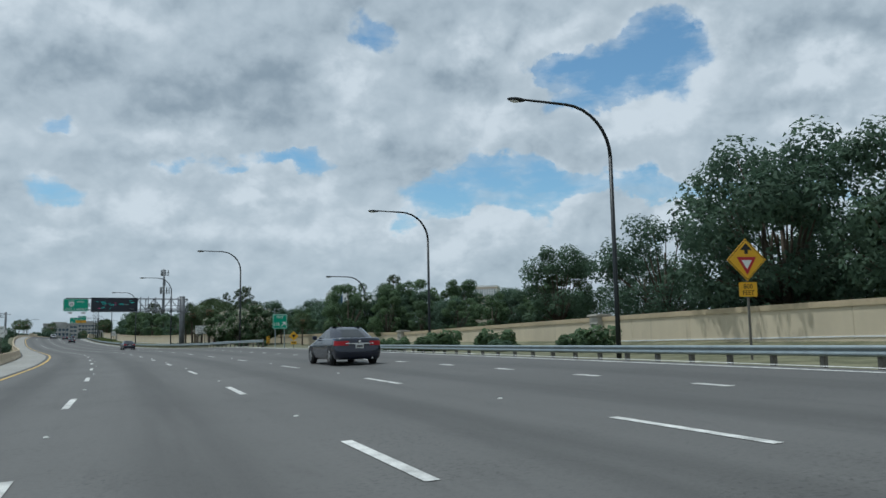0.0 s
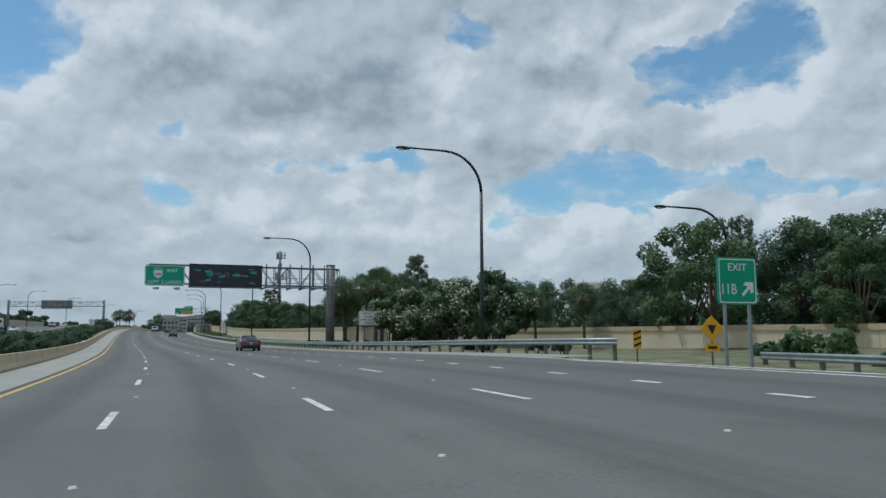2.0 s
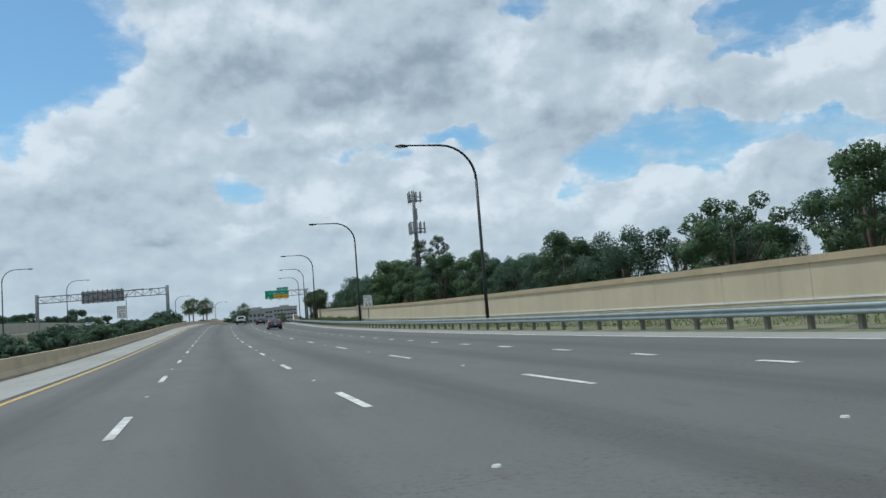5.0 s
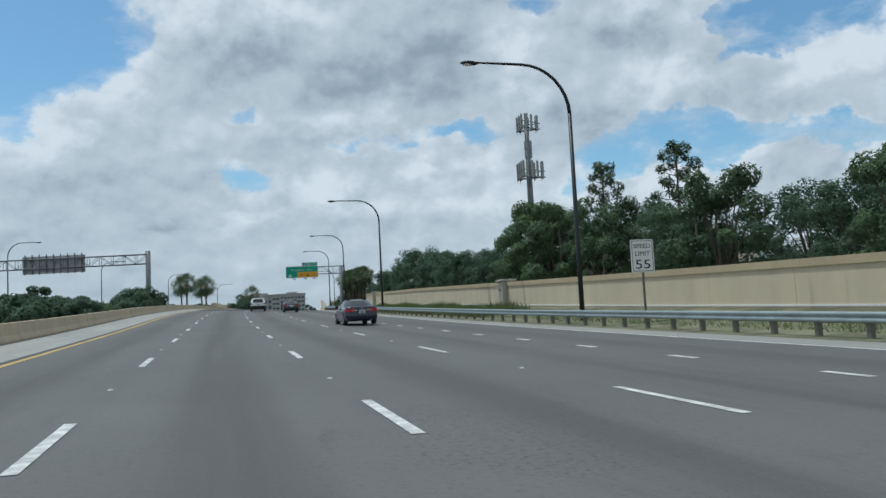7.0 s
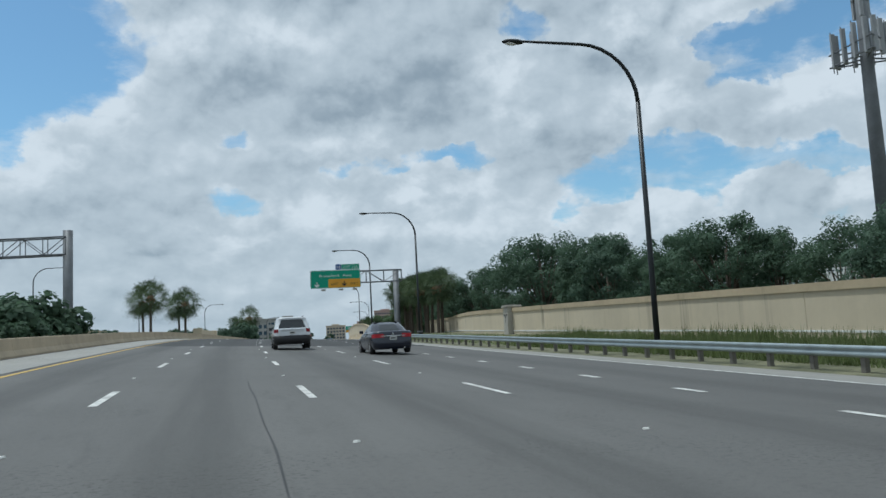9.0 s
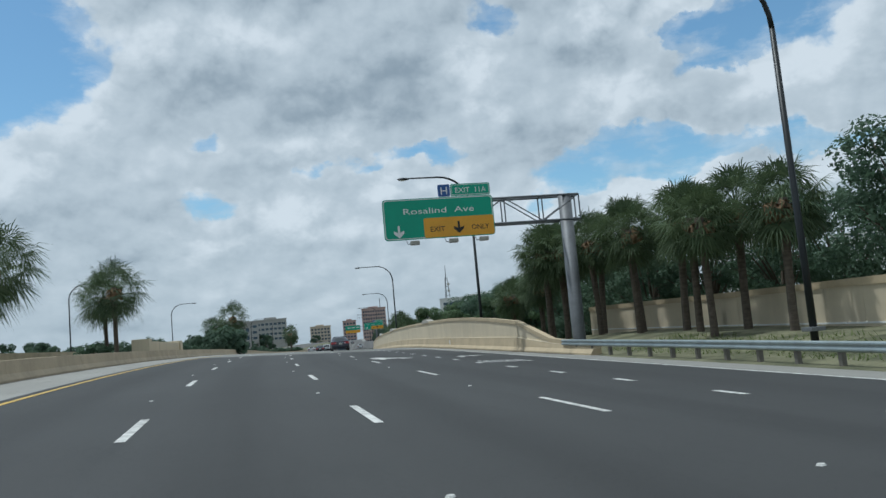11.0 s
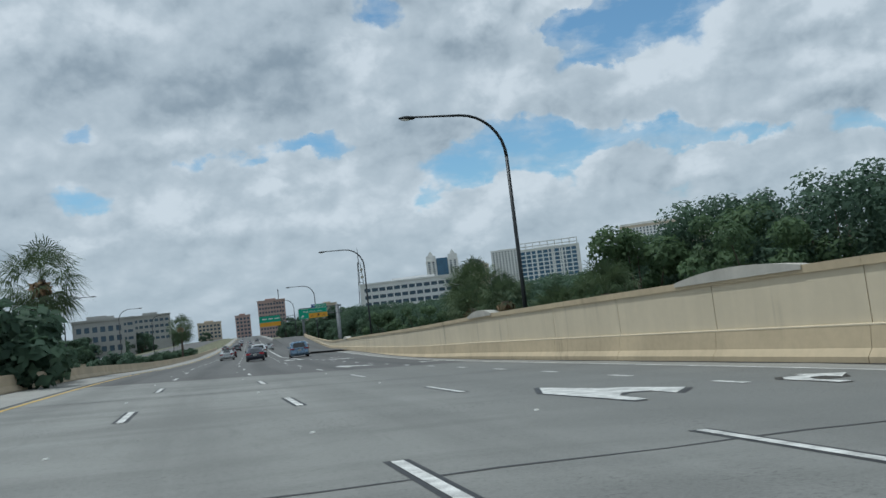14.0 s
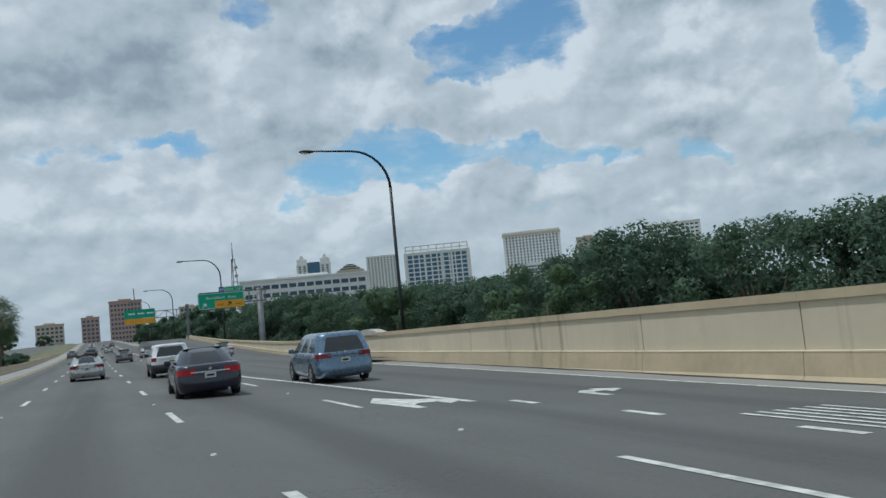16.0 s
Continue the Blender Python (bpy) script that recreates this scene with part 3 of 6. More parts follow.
# ---- ground and pavements ----
def terrain():
    """One sheet from horizon to horizon that follows the road's grade."""
    ss = np.concatenate([np.arange(-115, 700, 10.0), np.arange(720, 1500, 60.0), [1700, 2000, 2600]])
    offs = (-4000, -1200, -400, -120, -70, -46, -42, -17, -14, -7.2, -6.2, 15.5, 17.6, 20, 24, 30, 38, 60, 120, 400, 1200, 4000)

    def lift(s, o):
        fall = table(s, ((414, 0.0), (455, -4.0)))               # the road climbs onto an embankment
        if o < -60:
            return -1.0 + fall * 0.6
        if o < -16:
            return table(o, ((-60, 0.2), (-46, 0.75), (-17, 0.75), (-16, 0.3)))
        if o < -7:
            return 0.05
        if o < 17:
            return -0.25
        low = table(s, ((0, -0.45), (75, -0.8), (100, -0.3), (125, 0.0)))
        if s < 125 and o < 38:
            return table(o, ((17, low * 0.5), (20, low), (30, low * 0.6), (36, table(s, ((0, 0.35), (90, -0.2), (125, 0.3))))))
        edge = 0.0 if s < 400 else -0.25
        return table(o, ((17, edge), (20, 0.1 + fall), (24, 0.55 + fall), (38, 0.5 + fall), (60, fall), (120, -1 + fall), (400, -3.0)))

    verts, faces = [], []
    for s in ss:
        for o in offs:
            oo = min(max(o, -70), 60)
            p = at(s, oo, lift(s, o))
            p.x += o - oo
            if s > 1600 or abs(o) > 1000:
                p.z = min(p.z, -4.0)
            verts.append(p)
    k = len(offs)
    for i in range(len(ss) - 1):
        for j in range(k - 1):
            faces.append((i * k + j, i * k + j + 1, (i + 1) * k + j + 1, (i + 1) * k + j))
    # skirts that carry the sheet on behind the camera and beyond the last rise
    n0 = len(verts)
    for j in range(k):
        p = verts[j].copy()
        verts.append(Vector((p.x, -4000, -4.0)))
    for j in range(k):
        p = verts[(len(ss) - 1) * k + j].copy()
        verts.append(Vector((p.x * 1.2, 4700, -4.0)))
    for j in range(k - 1):
        faces.append((n0 + j, n0 + j + 1, j + 1, j))
        a = (len(ss) - 1) * k
        faces.append((a + j, a + j + 1, n0 + k + j + 1, n0 + k + j))
    ob = new("ground", mesh_of("ground", verts, faces, GRASS))
    tagged(ob, "grassy verge and low land beside the motorway", "ground", kind="structure")


terrain()

DECK_S = (432.0, 496.5)                                       # bridge deck in pale concrete


def pavement():
    for s0, s1, m in ((-115, 352, ASPHALT), (352, DECK_S[0], NEW_ASPHALT), (DECK_S[0], DECK_S[1], DECK), (DECK_S[1], 2500, ASPHALT)):
        steps = 3.0 if s1 < 700 else 6.0
        tagged(swept("road", m, s0, s1, ((-3.7, 0), (0, 0), (3.66, 0), (7.32, 0), (11.3, 0), (15.7, 0)), step=steps),
               "grey asphalt carriageway with worn wheel tracks" if m is ASPHALT else "darker newer asphalt of the carriageway" if m is NEW_ASPHALT else "pale concrete bridge deck of the carriageway", "road", kind="structure")
    tagged(swept("shoulder_left", SHOULDER, -115, 1500, ((-6.35, 0.0), (-3.7, 0.0)), step=4), "pale concrete inner shoulder", "pavement", kind="structure")
    tagged(swept("shoulder_right", SHOULDER, 95, 1500, ((15.7, 0.0), (18.0, 0.0)), step=4), "pale concrete outer shoulder", "pavement", kind="structure")
    tagged(swept("ramp_road", ASPHALT, -115, 95, lambda s: ((15.7, 0.0), (table(s, ((0, 18.5), (40, 19.0), (95, 16.0))), table(s, ((0, -0.3), (60, -0.5), (95, 0))))), step=3),
           "grey asphalt of the exit ramp falling away", "road", kind="structure")
    far = swept("opposite_road", ASPHALT, -115, 1500, ((-40.0, 0.8), (-29.0, 0.95), (-18.0, 0.8)), step=5)
    tagged(far, "grey asphalt of the opposite carriageway", "road", kind="structure")


pavement()


def markings():
    paint = thing("lane_markings", "white and yellow thermoplastic lane lines on the road", "road marking")
    tagged(paint, kind="structure")
    border = BLACK

    def strip(name, m, s0, s1, o, w, parent, dz=0.006, step=3.0):
        return swept(name, m, s0, s1, ((o - w / 2, dz), (o + w / 2, dz)), parent, step)

    strip("edge_line", YELLOW_PAINT, -110, 1200, -3.35, 0.16, paint)
    strip("edge_line", PAINT, 92, 1200, 15.55, 0.16, paint)
    strip("edge_line", PAINT, -110, 92, 15.1, 0.18, paint)
    swept("edge_line", PAINT, -60, 92, lambda s: ((table(s, ((-60, 15.5), (60, 16.2), (92, 15.3))), 0.006), (table(s, ((-60, 15.7), (60, 16.4), (92, 15.5))), 0.006)), paint, 3.0)
    creep = ((18, -0.1), (66, -1.35), (90, -1.85), (126, -2.25), (163, -2.1), (200, -1.2), (238, 0.0), (275, 0.1), (312, 0.35), (386, 1.9), (423, 2.3), (436, 3.1), (486, 4.0), (525, 4.2))
    drift = ((0, 0), (62, -0.25), (110, -0.08), (150, 0.0), (245, 0.05), (311, 0.12), (386, 0.42), (436, 0.38), (455, 0.42), (486, 0.55), (514, 0.55), (528, 0.12))
    for o_line, s_first in ((0.0, 18.7), (3.66, 19.2), (7.32, 18.9)):
        k = math.ceil((-100 - s_first) / 12.19)
        o = o_line
        while s_first + k * 12.19 < 900:
            s = s_first + k * 12.19
            s += table(s, creep)
            o = o_line + table(s, drift) + o_line / 11 * table(s, ((80, 0), (105, 0.45), (125, 0.45), (145, 0)))
            near = -30 < s < 620
            if near and DECK_S[0] - 4 < s < DECK_S[1] + 2:
                strip("dash_border", border, s - 0.05, s + 3.1, o, 0.30, paint, 0.004, 3.2)
            strip("dash", PAINT, s, s + 3.05, o, 0.15, paint, 0.008, 3.2)
            k += 1
    dots = ((-13, 3.0), (0, 61.9), (18, 142.7), (39, 240.6), (54, 311.0), (71, 389.3), (81, 436.7), (100, 525.4), (102, 532.6))
    for k in range(-13, 103):
        s = table(k, dots)
        o = table(s, ((0, 11.35), (25, 11.4), (62, 10.9), (90, 11.0), (112, 11.5), (140, 11.2), (161, 11.05), (250, 11.25), (312, 11.1), (390, 11.2), (424, 11.9), (455, 12.1), (486, 12.5), (505, 12.0), (514, 11.6), (526, 10.85), (533, 10.3)))
        strip("dotted_mark", PAINT, s, s + 1.05, o, 0.20, paint, 0.008, 1.2)
    # the exit lanes divide past the sign bridge
    swept("channel_line", PAINT, 534.2, 900, lambda s: tuple((table(s, ((534, 9.7), (545, 9.1), (555, 8.5), (600, 8.8), (900, 10.5))) + d, 0.007) for d in (-0.1, 0.1)), paint, 3.0)
    # reflective studs
    for o in (0.0, 3.66, 7.32):
        for k in range(-3, 44):
            s = 18.7 + 12.19 * k
            s += table(s, creep) - 5.2
            me = STUD.get("mesh")
            if me is None:
                bm = bmesh.new()
                bmesh.ops.create_cone(bm, segments=8, radius1=0.05, radius2=0.038, depth=0.02, cap_ends=True)
                me = bpy.data.meshes.new("stud")
                bm.to_mesh(me)
                bm.free()
                me.materials.append(PAINT)
                STUD["mesh"] = me
            ob = new("stud", me)
            ob.matrix_world = frame_at(s, o + 0.02, 0.012)
            ob.parent = paint


STUD = {}
markings()


def arrow_marks():
    """Turn arrows and a bar block on the exit lanes; on the deck and past it they have a black edge."""
    def outline_of(pts, grow):
        cx, cy = sum(x for x, y in pts) / len(pts), sum(y for x, y in pts) / len(pts)
        return [(x + math.copysign(grow, x - cx), y + math.copysign(grow * 2.2, y - cy)) for x, y in pts]

    def flat(name, pts, s, o, label, size=1.0, edged=False):
        def lay(shape, dz, m, nm):
            verts = [at(s + y * size, o + x * size, dz) for x, y in shape]
            bm = bmesh.new()
            bm.faces.new([bm.verts.new(v) for v in verts])
            bmesh.ops.triangulate(bm, faces=bm.faces)
            bmesh.ops.recalc_face_normals(bm, faces=bm.faces)
            me = bpy.data.meshes.new(nm)
            bm.to_mesh(me)
            bm.free()
            me.materials.append(m)
            return new(nm, me)
        ob = lay(pts, 0.010, PAINT, name)
        tagged(ob, label, "road marking", "arrows on the exit lanes")
        if edged:
            lay(outline_of(pts, 0.07), 0.005, BLACK, "black_edge").parent = ob

    bend = ((-0.13, 0), (0.13, 0), (0.13, 0.9), (0.4, 1.35), (0.75, 1.35), (0.75, 0.9), (1.5, 1.6), (0.75, 2.3), (0.75, 1.85), (0.2, 1.85), (-0.13, 1.4))
    both = ((-0.13, 0), (0.13, 0), (0.16, 1.0), (0.5, 1.5), (1.0, 1.4), (1.02, 0.55), (1.75, 1.4), (1.2, 2.5), (1.1, 1.75), (0.5, 1.85), (0.22, 1.65), (0.2, 2.95), (0.75, 2.85), (0.1, 4.4), (-0.5, 2.8), (-0.06, 2.9))
    for s, o, shape, size, edged in ((533.8, 8.35, both, 0.8, False), (532.9, 12.3, bend, 0.8, False), (403.6, 8.6, both, 1.0, False), (403.2, 12.7, bend, 1.0, False),
                                     (501.3, 9.7, both, 0.95, True), (501.5, 14.1, bend, 0.95, True), (468.2, 9.25, both, 1.05, True), (467.8, 13.2, bend, 1.05, True)):
        flat("turn_arrow", shape, s, o, "white painted turn arrow on the exit lane", size, edged)
    for s, o, ln in ((524.2, 12.35, 4.0), (394.2, 12.6, 2.6)):
        for k in range(6):
            x = -0.85 + 0.34 * k
            flat("word_bar", ((x - 0.06, 0), (x + 0.06, 0), (x + 0.06, ln), (x - 0.06, ln)), s, o, "white painted bars of an unreadable road word")


arrow_marks()


def repairs():
    for s0, o0, o1, bend, w in ((431.9, -6.2, 16.0, 0.0, 0.10), (433.6, 5.5, 16.0, 0.3, 0.05), (482.3, -6.2, 16.0, 0.1, 0.09), (463.3, -6.2, 16.0, 0.1, 0.07), (496.4, -6.2, 16.0, 0.0, 0.12)):
        a, b = [], []
        for k in range(25):
            o = o0 + (o1 - o0) * k / 24
            wob = 0.04 * math.sin(k * 1.7) + 0.03 * math.sin(k * 0.6)
            s = s0 + bend * k / 24 + wob
            ww = w * (0.6 + 0.5 * abs(math.sin(k * 0.9)))
            a.append(at(s, o, 0.004))
            b.append(at(s + ww, o, 0.004))
        verts = a + b
        faces = [(k, k + 1, 26 + k, 25 + k) for k in range(24)]
        tagged(new("tar_seam", mesh_of("tar_seam", verts, faces, TAR)), "black tar seam across the carriageway", "tar seam", kind="structure")
    # a long crack along the lane
    a, b = [], []
    for k in range(40):
        s = 270 + k * 1.2
        o = 2.7 + 0.05 * math.sin(k * 0.23) + 0.015 * math.sin(k * 1.3)
        a.append(at(s, o, 0.004))
        b.append(at(s, o + 0.012 + 0.02 * abs(math.sin(k)), 0.004))
    faces = [(k, 40 + k, 41 + k, k + 1) for k in range(39)]
    tagged(new("crack", mesh_of("crack", a + b, faces, TAR)), "long dark crack along the lane", "crack", kind="structure")


repairs()


# ---- barriers, rails and walls ----
def left_barrier():
    root = thing("median_barrier", "tan concrete median barrier with sloped faces", "barrier")
    tagged(root, kind="structure")
    s = -110.0
    while s < 760:
        prof = ((-6.85, -0.1), (-6.28, -0.1), (-6.28, 0.08), (-6.42, 0.30), (-6.47, 0.78), (-6.70, 0.78), (-6.75, 0.30), (-6.85, 0.08))
        swept("segment", BARRIER, s + 0.012, s + 11.99, prof, root, 4.0, True)
        s += 12.0
    swept("shoulder_joint", TAR, -110, 700, ((-3.72, 0.004), (-3.58, 0.004)), root, 4.0)
    # narrow dark line in the tar colour along the barrier's foot
    swept("gutter_line", TAR, -110, 700, ((-6.27, 0.004), (-6.10, 0.004)), root, 4.0)


left_barrier()


def guard_rail(s0, s1, off, base, group):
    root = thing("guard_rail", "galvanised W-beam guard rail on short dark posts", "guard rail", group)
    wave = [(0.00, 0.0), (0.05, 0.02), (0.075, 0.07), (0.05, 0.12), (0.0, 0.155), (0.05, 0.19), (0.075, 0.24), (0.05, 0.29), (0.0, 0.31)]

    def prof(s):
        o, b = off(s), base(s)
        out = [(o - d, b + 0.43 + z) for d, z in wave]
        return out + [(o - d + 0.012, b + 0.43 + z) for d, z in wave[::-1]]

    swept("beam", GALV, s0, s1, prof, root, 3.8, True, True)
    post = None
    s = s0 + 0.4
    while s < s1:
        if post is None:
            bm = box(0.02, 0.17, -0.08, 0.08, -0.45, 0.72, 0.012)
            post = part("post", bm, RAILPOST, root)
            ob = post
        else:
            ob = new("post", post.data)
            ob.parent = root
        ob.matrix_world = frame_at(s, off(s), base(s))
        s += 1.905
    return root


guard_rail(95, 402, lambda s: 17.9 + table(s, ((95, 1.2), (112, 0), (392, 0), (402, -0.2))), lambda s: 0.0, "guard rails")
guard_rail(-40, 92, lambda s: table(s, ((-40, 18.8), (40, 19.4), (75, 20.5), (92, 24))), lambda s: table(s, ((-40, -0.2), (14, -0.38), (64, -0.6), (92, -0.6))), "guard rails")


def sound_wall():
    """Cream panels with a tan cap, grey pilasters and a pale base rail; a joint every 6 m."""
    def o_at(s):
        return table(s, ((-110, 34), (20, 35), (95, 35), (130, 31), (170, 26.5), (250, 24), (372, 23.8), (402, 28), (440, 29)))

    def top(s):
        return table(s, ((-110, 2.3), (28, 2.3), (45, 2.1), (90, 1.35), (130, 1.9), (170, 2.6), (250, 2.5), (330, 2.65), (380, 2.6), (400, 2.45), (440, 2.4)))

    root = thing("sound_wall", "cream painted concrete sound wall with a tan cap and grey pilasters", "wall")
    tagged(root, kind="structure")
    s = -108.0
    k = 0
    while s < 425:
        s1 = s + 6.0
        swept("panel", CREAM, s + 0.01, s1 - 0.01, lambda u: ((o_at(u), -1.0), (o_at(u), top(u) - 0.32), (o_at(u) + 0.2, top(u) - 0.32), (o_at(u) + 0.2, -1.0)), root, 3.0, True)
        swept("cap", TAN, s + 0.004, s1 - 0.004, lambda u: ((o_at(u) - 0.07, top(u) - 0.32), (o_at(u) - 0.07, top(u)), (o_at(u) + 0.27, top(u)), (o_at(u) + 0.27, top(u) - 0.32)), root, 3.0, True)
        swept("base_rail", WHITE, s + 0.004, s1 - 0.004, lambda u: ((o_at(u) - 0.03, top(u) - 1.88), (o_at(u) - 0.03, top(u) - 1.80), (o_at(u), top(u) - 1.80), (o_at(u), top(u) - 1.88)), root, 3.0, True)
        s, k = s1, k + 1
    pier = None
    for s in (-22, 52, 91, 292.5, 360):
        t = top(s) + 0.05
        bm = box(-0.55, 0.55, -0.55, 0.55, -1.0, t, 0.03)
        box(-0.68, 0.68, -0.68, 0.68, t, t + 0.10, 0.02, bm)
        box(-0.62, 0.62, -0.62, 0.62, t + 0.10, t + 0.17, 0.02, bm)
        m = frame_at(s, o_at(s) + 0.1)
        pl = part("pilaster", bm, PIER, root, "grey concrete pilaster with a stepped cap")
        pl.matrix_world = m
        e = 0.56
        orn = prism(((-0.02, t - 1.25), (0.02, t - 1.25), (0.02, t - 0.85), (0.3, t - 0.62), (0.3, t - 0.55), (0.0, t - 0.78), (-0.3, t - 0.55), (-0.3, t - 0.62), (-0.02, t - 0.85)), -e - 0.01, -e)
        box(-0.45, 0.45, -e - 0.01, -e, t - 0.62, t - 0.59, 0, orn)
        bmesh.ops.rotate(orn, verts=orn.verts, matrix=Matrix.Rotation(radians(-90), 3, "Z"))
        part("ornament", orn, TRIM, pl)


sound_wall()


def retaining_wall():
    root = thing("retaining_wall", "tall cream retaining wall with a tan barrier base and tan coping", "wall")
    tagged(root, kind="structure")

    def o_at(s):
        return table(s, ((398, 17.9), (430, 17.4), (520, 17.2), (580, 17.6), (640, 19.5), (700, 21)))

    def base(s):
        return table(s, ((400, 0.0), (500, 0.1), (540, -0.25), (590, -0.55), (640, 0.2), (700, 1.2)))

    def top(s):
        return base(s) + table(s, ((398, 0.55), (404, 0.75), (410, 1.84), (419, 2.3), (430, 2.5), (500, 2.4), (540, 2.15), (590, 1.7), (640, 1.3), (700, 1.2)))

    s = 398.0
    while s < 700:
        s1 = s + 6.1
        swept("barrier_base", TAN, s + 0.008, s1 - 0.008, lambda u: ((o_at(u) - 0.28, base(u) - 0.3), (o_at(u) - 0.28, base(u) + 0.08), (o_at(u) - 0.14, base(u) + 0.28), (o_at(u) - 0.08, min(base(u) + 0.84, top(u) - 0.22)),
                                                         (o_at(u) + 0.25, min(base(u) + 0.84, top(u) - 0.22)), (o_at(u) + 0.25, base(u) - 0.3)), root, 3.1, True)
        swept("panel", CREAM, s + 0.015, s1 - 0.015, lambda u: ((o_at(u), min(base(u) + 0.84, top(u) - 0.22)), (o_at(u), top(u) - 0.2), (o_at(u) + 0.25, top(u) - 0.2), (o_at(u) + 0.25, min(base(u) + 0.84, top(u) - 0.22))), root, 3.1, True)
        swept("coping", TAN, s + 0.004, s1 - 0.004, lambda u: ((o_at(u) - 0.06, top(u) - 0.2), (o_at(u) - 0.06, top(u) + 0.02), (o_at(u) + 0.32, top(u) + 0.02), (o_at(u) + 0.32, top(u) - 0.2)), root, 3.1, True)
        swept("ledge", CREAM, s + 0.004, s1 - 0.004, lambda u: tuple((o_at(u) + p, min(base(u) + 0.84, top(u) - 0.22) + q) for p, q in ((-0.09, -0.02), (-0.09, 0.012), (0.0, 0.03), (0.0, -0.02))), root, 3.1, True)
        s = s1
    # dark line in the tar colour along the wall's foot, uneven in width
    swept("gutter_line", TAR, 400, 640, lambda u: tuple((o_at(u) - 0.30 - d * (1.0 + 0.5 * math.sin(u * 0.9) * math.sin(u * 0.23)), base(u) * 0 + 0.012) for d in (0.22, 0.0)), root, 1.0)
    # raised saddles of the coping where lamps stand
    for mid, half in ((442.5, 2.2), (476.2, 3.0), (500.0, 2.2), (565.3, 2.2)):
        swept("coping_saddle", PIER, mid - half, mid + half, lambda u: tuple((o_at(u) + p, top(u) + q * (0.24 * (1 - ((u - mid) / (half + 0.01)) ** 2) + 0.022) if q else top(u) - 0.1) for p, q in ((-0.1, 0), (-0.1, 1), (0.55, 1), (0.55, 0))), root, half / 5, True)
    # bleached patches run along the ramp
    swept("ramp_slab", ASPHALT, 560, 720, lambda u: ((11.5, 0.01), (12.5, base(u) + 0.62), (o_at(u) - 0.28, base(u) + 0.58)), root, 5.0)


retaining_wall()


def far_wall():
    root = thing("boundary_wall", "long grey wall beyond the opposite carriageway", "wall")
    tagged(root, kind="structure")
    s = 40.0
    while s < 430:
        swept("panel", PIER, s + 0.01, s + 11.99, ((-44.0, 0.0), (-44.0, 3.2), (-44.4, 3.2), (-44.4, 0.0)), root, 6, True)
        s += 12
    s = -60.0
    root2 = tagged(thing("opposite_barrier", "low concrete barrier of the opposite carriageway", "barrier"), kind="structure")
    while s < 700:
        swept("segment", BARRIER, s + 0.01, s + 11.99, ((-17.4, 0.3), (-17.4, 1.55), (-17.7, 1.55), (-17.8, 0.3)), root2, 6, True)
        s += 12


far_wall()


def median_block():
    m = frame_at(442, -8.0)
    root = thing("concrete_block", "pale concrete pier head behind the median barrier", "concrete block", m=m)
    part("slab", box(-0.5, 0.5, -8.5, 8.5, -0.6, 1.6, 0.04), CREAM, root)
    part("end_post", box(-0.7, 0.7, 8.3, 9.6, -0.6, 1.78, 0.04), CREAM, root)
    part("end_post", box(-0.7, 0.7, -9.6, -8.3, -0.6, 1.78, 0.04), CREAM, root)


median_block()

# ---- street lamps ----
def street_lamp(height=13.4, reach=5.95):
    root = thing("street_lamp", "dark bronze street lamp with a long curved arm", "street lamp", "street lamps along the road")
    part("base_plate", box(-0.28, 0.28, -0.28, 0.28, -0.1, 0.05, 0.02), STEEL, root)
    r = 2.6
    pole = [(0, 0, -1.6), (0, 0, 3), (0, 0, height - r)]
    part("pole", tube(pole, [0.14, 0.125, 0.1], 12), POLE, root, smooth=True)
    arc = [(-r + r * math.cos(a), 0, height - r + r * math.sin(a)) for a in [math.pi / 2 * k / 8 for k in range(9)]]
    arc.append((-reach + 0.6, 0, height + 0.02))
    part("arm", tube(arc, [0.1, 0.097, 0.093, 0.09, 0.087, 0.083, 0.08, 0.076, 0.072, 0.055], 10), POLE, root, smooth=True)
    bm = bmesh.new()
    bmesh.ops.create_uvsphere(bm, u_segments=14, v_segments=8, radius=1.0, matrix=Matrix.Translation((-reach + 0.2, 0, height - 0.02)) @ Matrix.Diagonal((0.52, 0.2, 0.12, 1)))
    part("lamp_head", bm, POLE, root, smooth=True)
    bm = bmesh.new()
    bmesh.ops.create_uvsphere(bm, u_segments=12, v_segments=6, radius=1.0, matrix=Matrix.Translation((-reach + 0.1, 0, height - 0.08)) @ Matrix.Diagonal((0.3, 0.15, 0.1, 1)))
    part("lens", bm, WHITE, root, "pale glass lens", True)
    return root


LAMP = street_lamp(reach=5.65)
LONG_LAMP = street_lamp()
# where each lamp's head hangs: x, y, z
HEADS = ((18.85, 35.0, 13.5), (22.69, 70.55, 13.66), (11.98, 114.28, 14.59), (6.66, 166.4, 15.1), (2.05, 220.29, 15.72), (-3.24, 270.02, 17.0), (-7.8, 329.01, 18.7), (-9.04, 385.67, 20.49),
         (-9.95, 425.3, 21.0), (-5.77, 497.62, 20.61), (3.51, 567.25, 20.15), (10.5, 640.0, 19.8), (18, 712, 20), (26, 785, 21))


def lamp_pose(x, y, z, reach):
    a = float(np.interp(y, RC[:, 1], RH))
    return Matrix.Translation((x + reach * math.cos(a), y - reach * math.sin(a), z - 13.4)) @ Matrix.Rotation(-a, 4, "Z")


for k, head in enumerate(HEADS):
    src, reach = (LAMP, 5.45) if k < 6 or k == 8 else (LONG_LAMP, 5.75)
    if k in (0, 6):
        src.matrix_world = lamp_pose(*head, reach)
    else:
        copy_thing(src, lamp_pose(*head, reach))
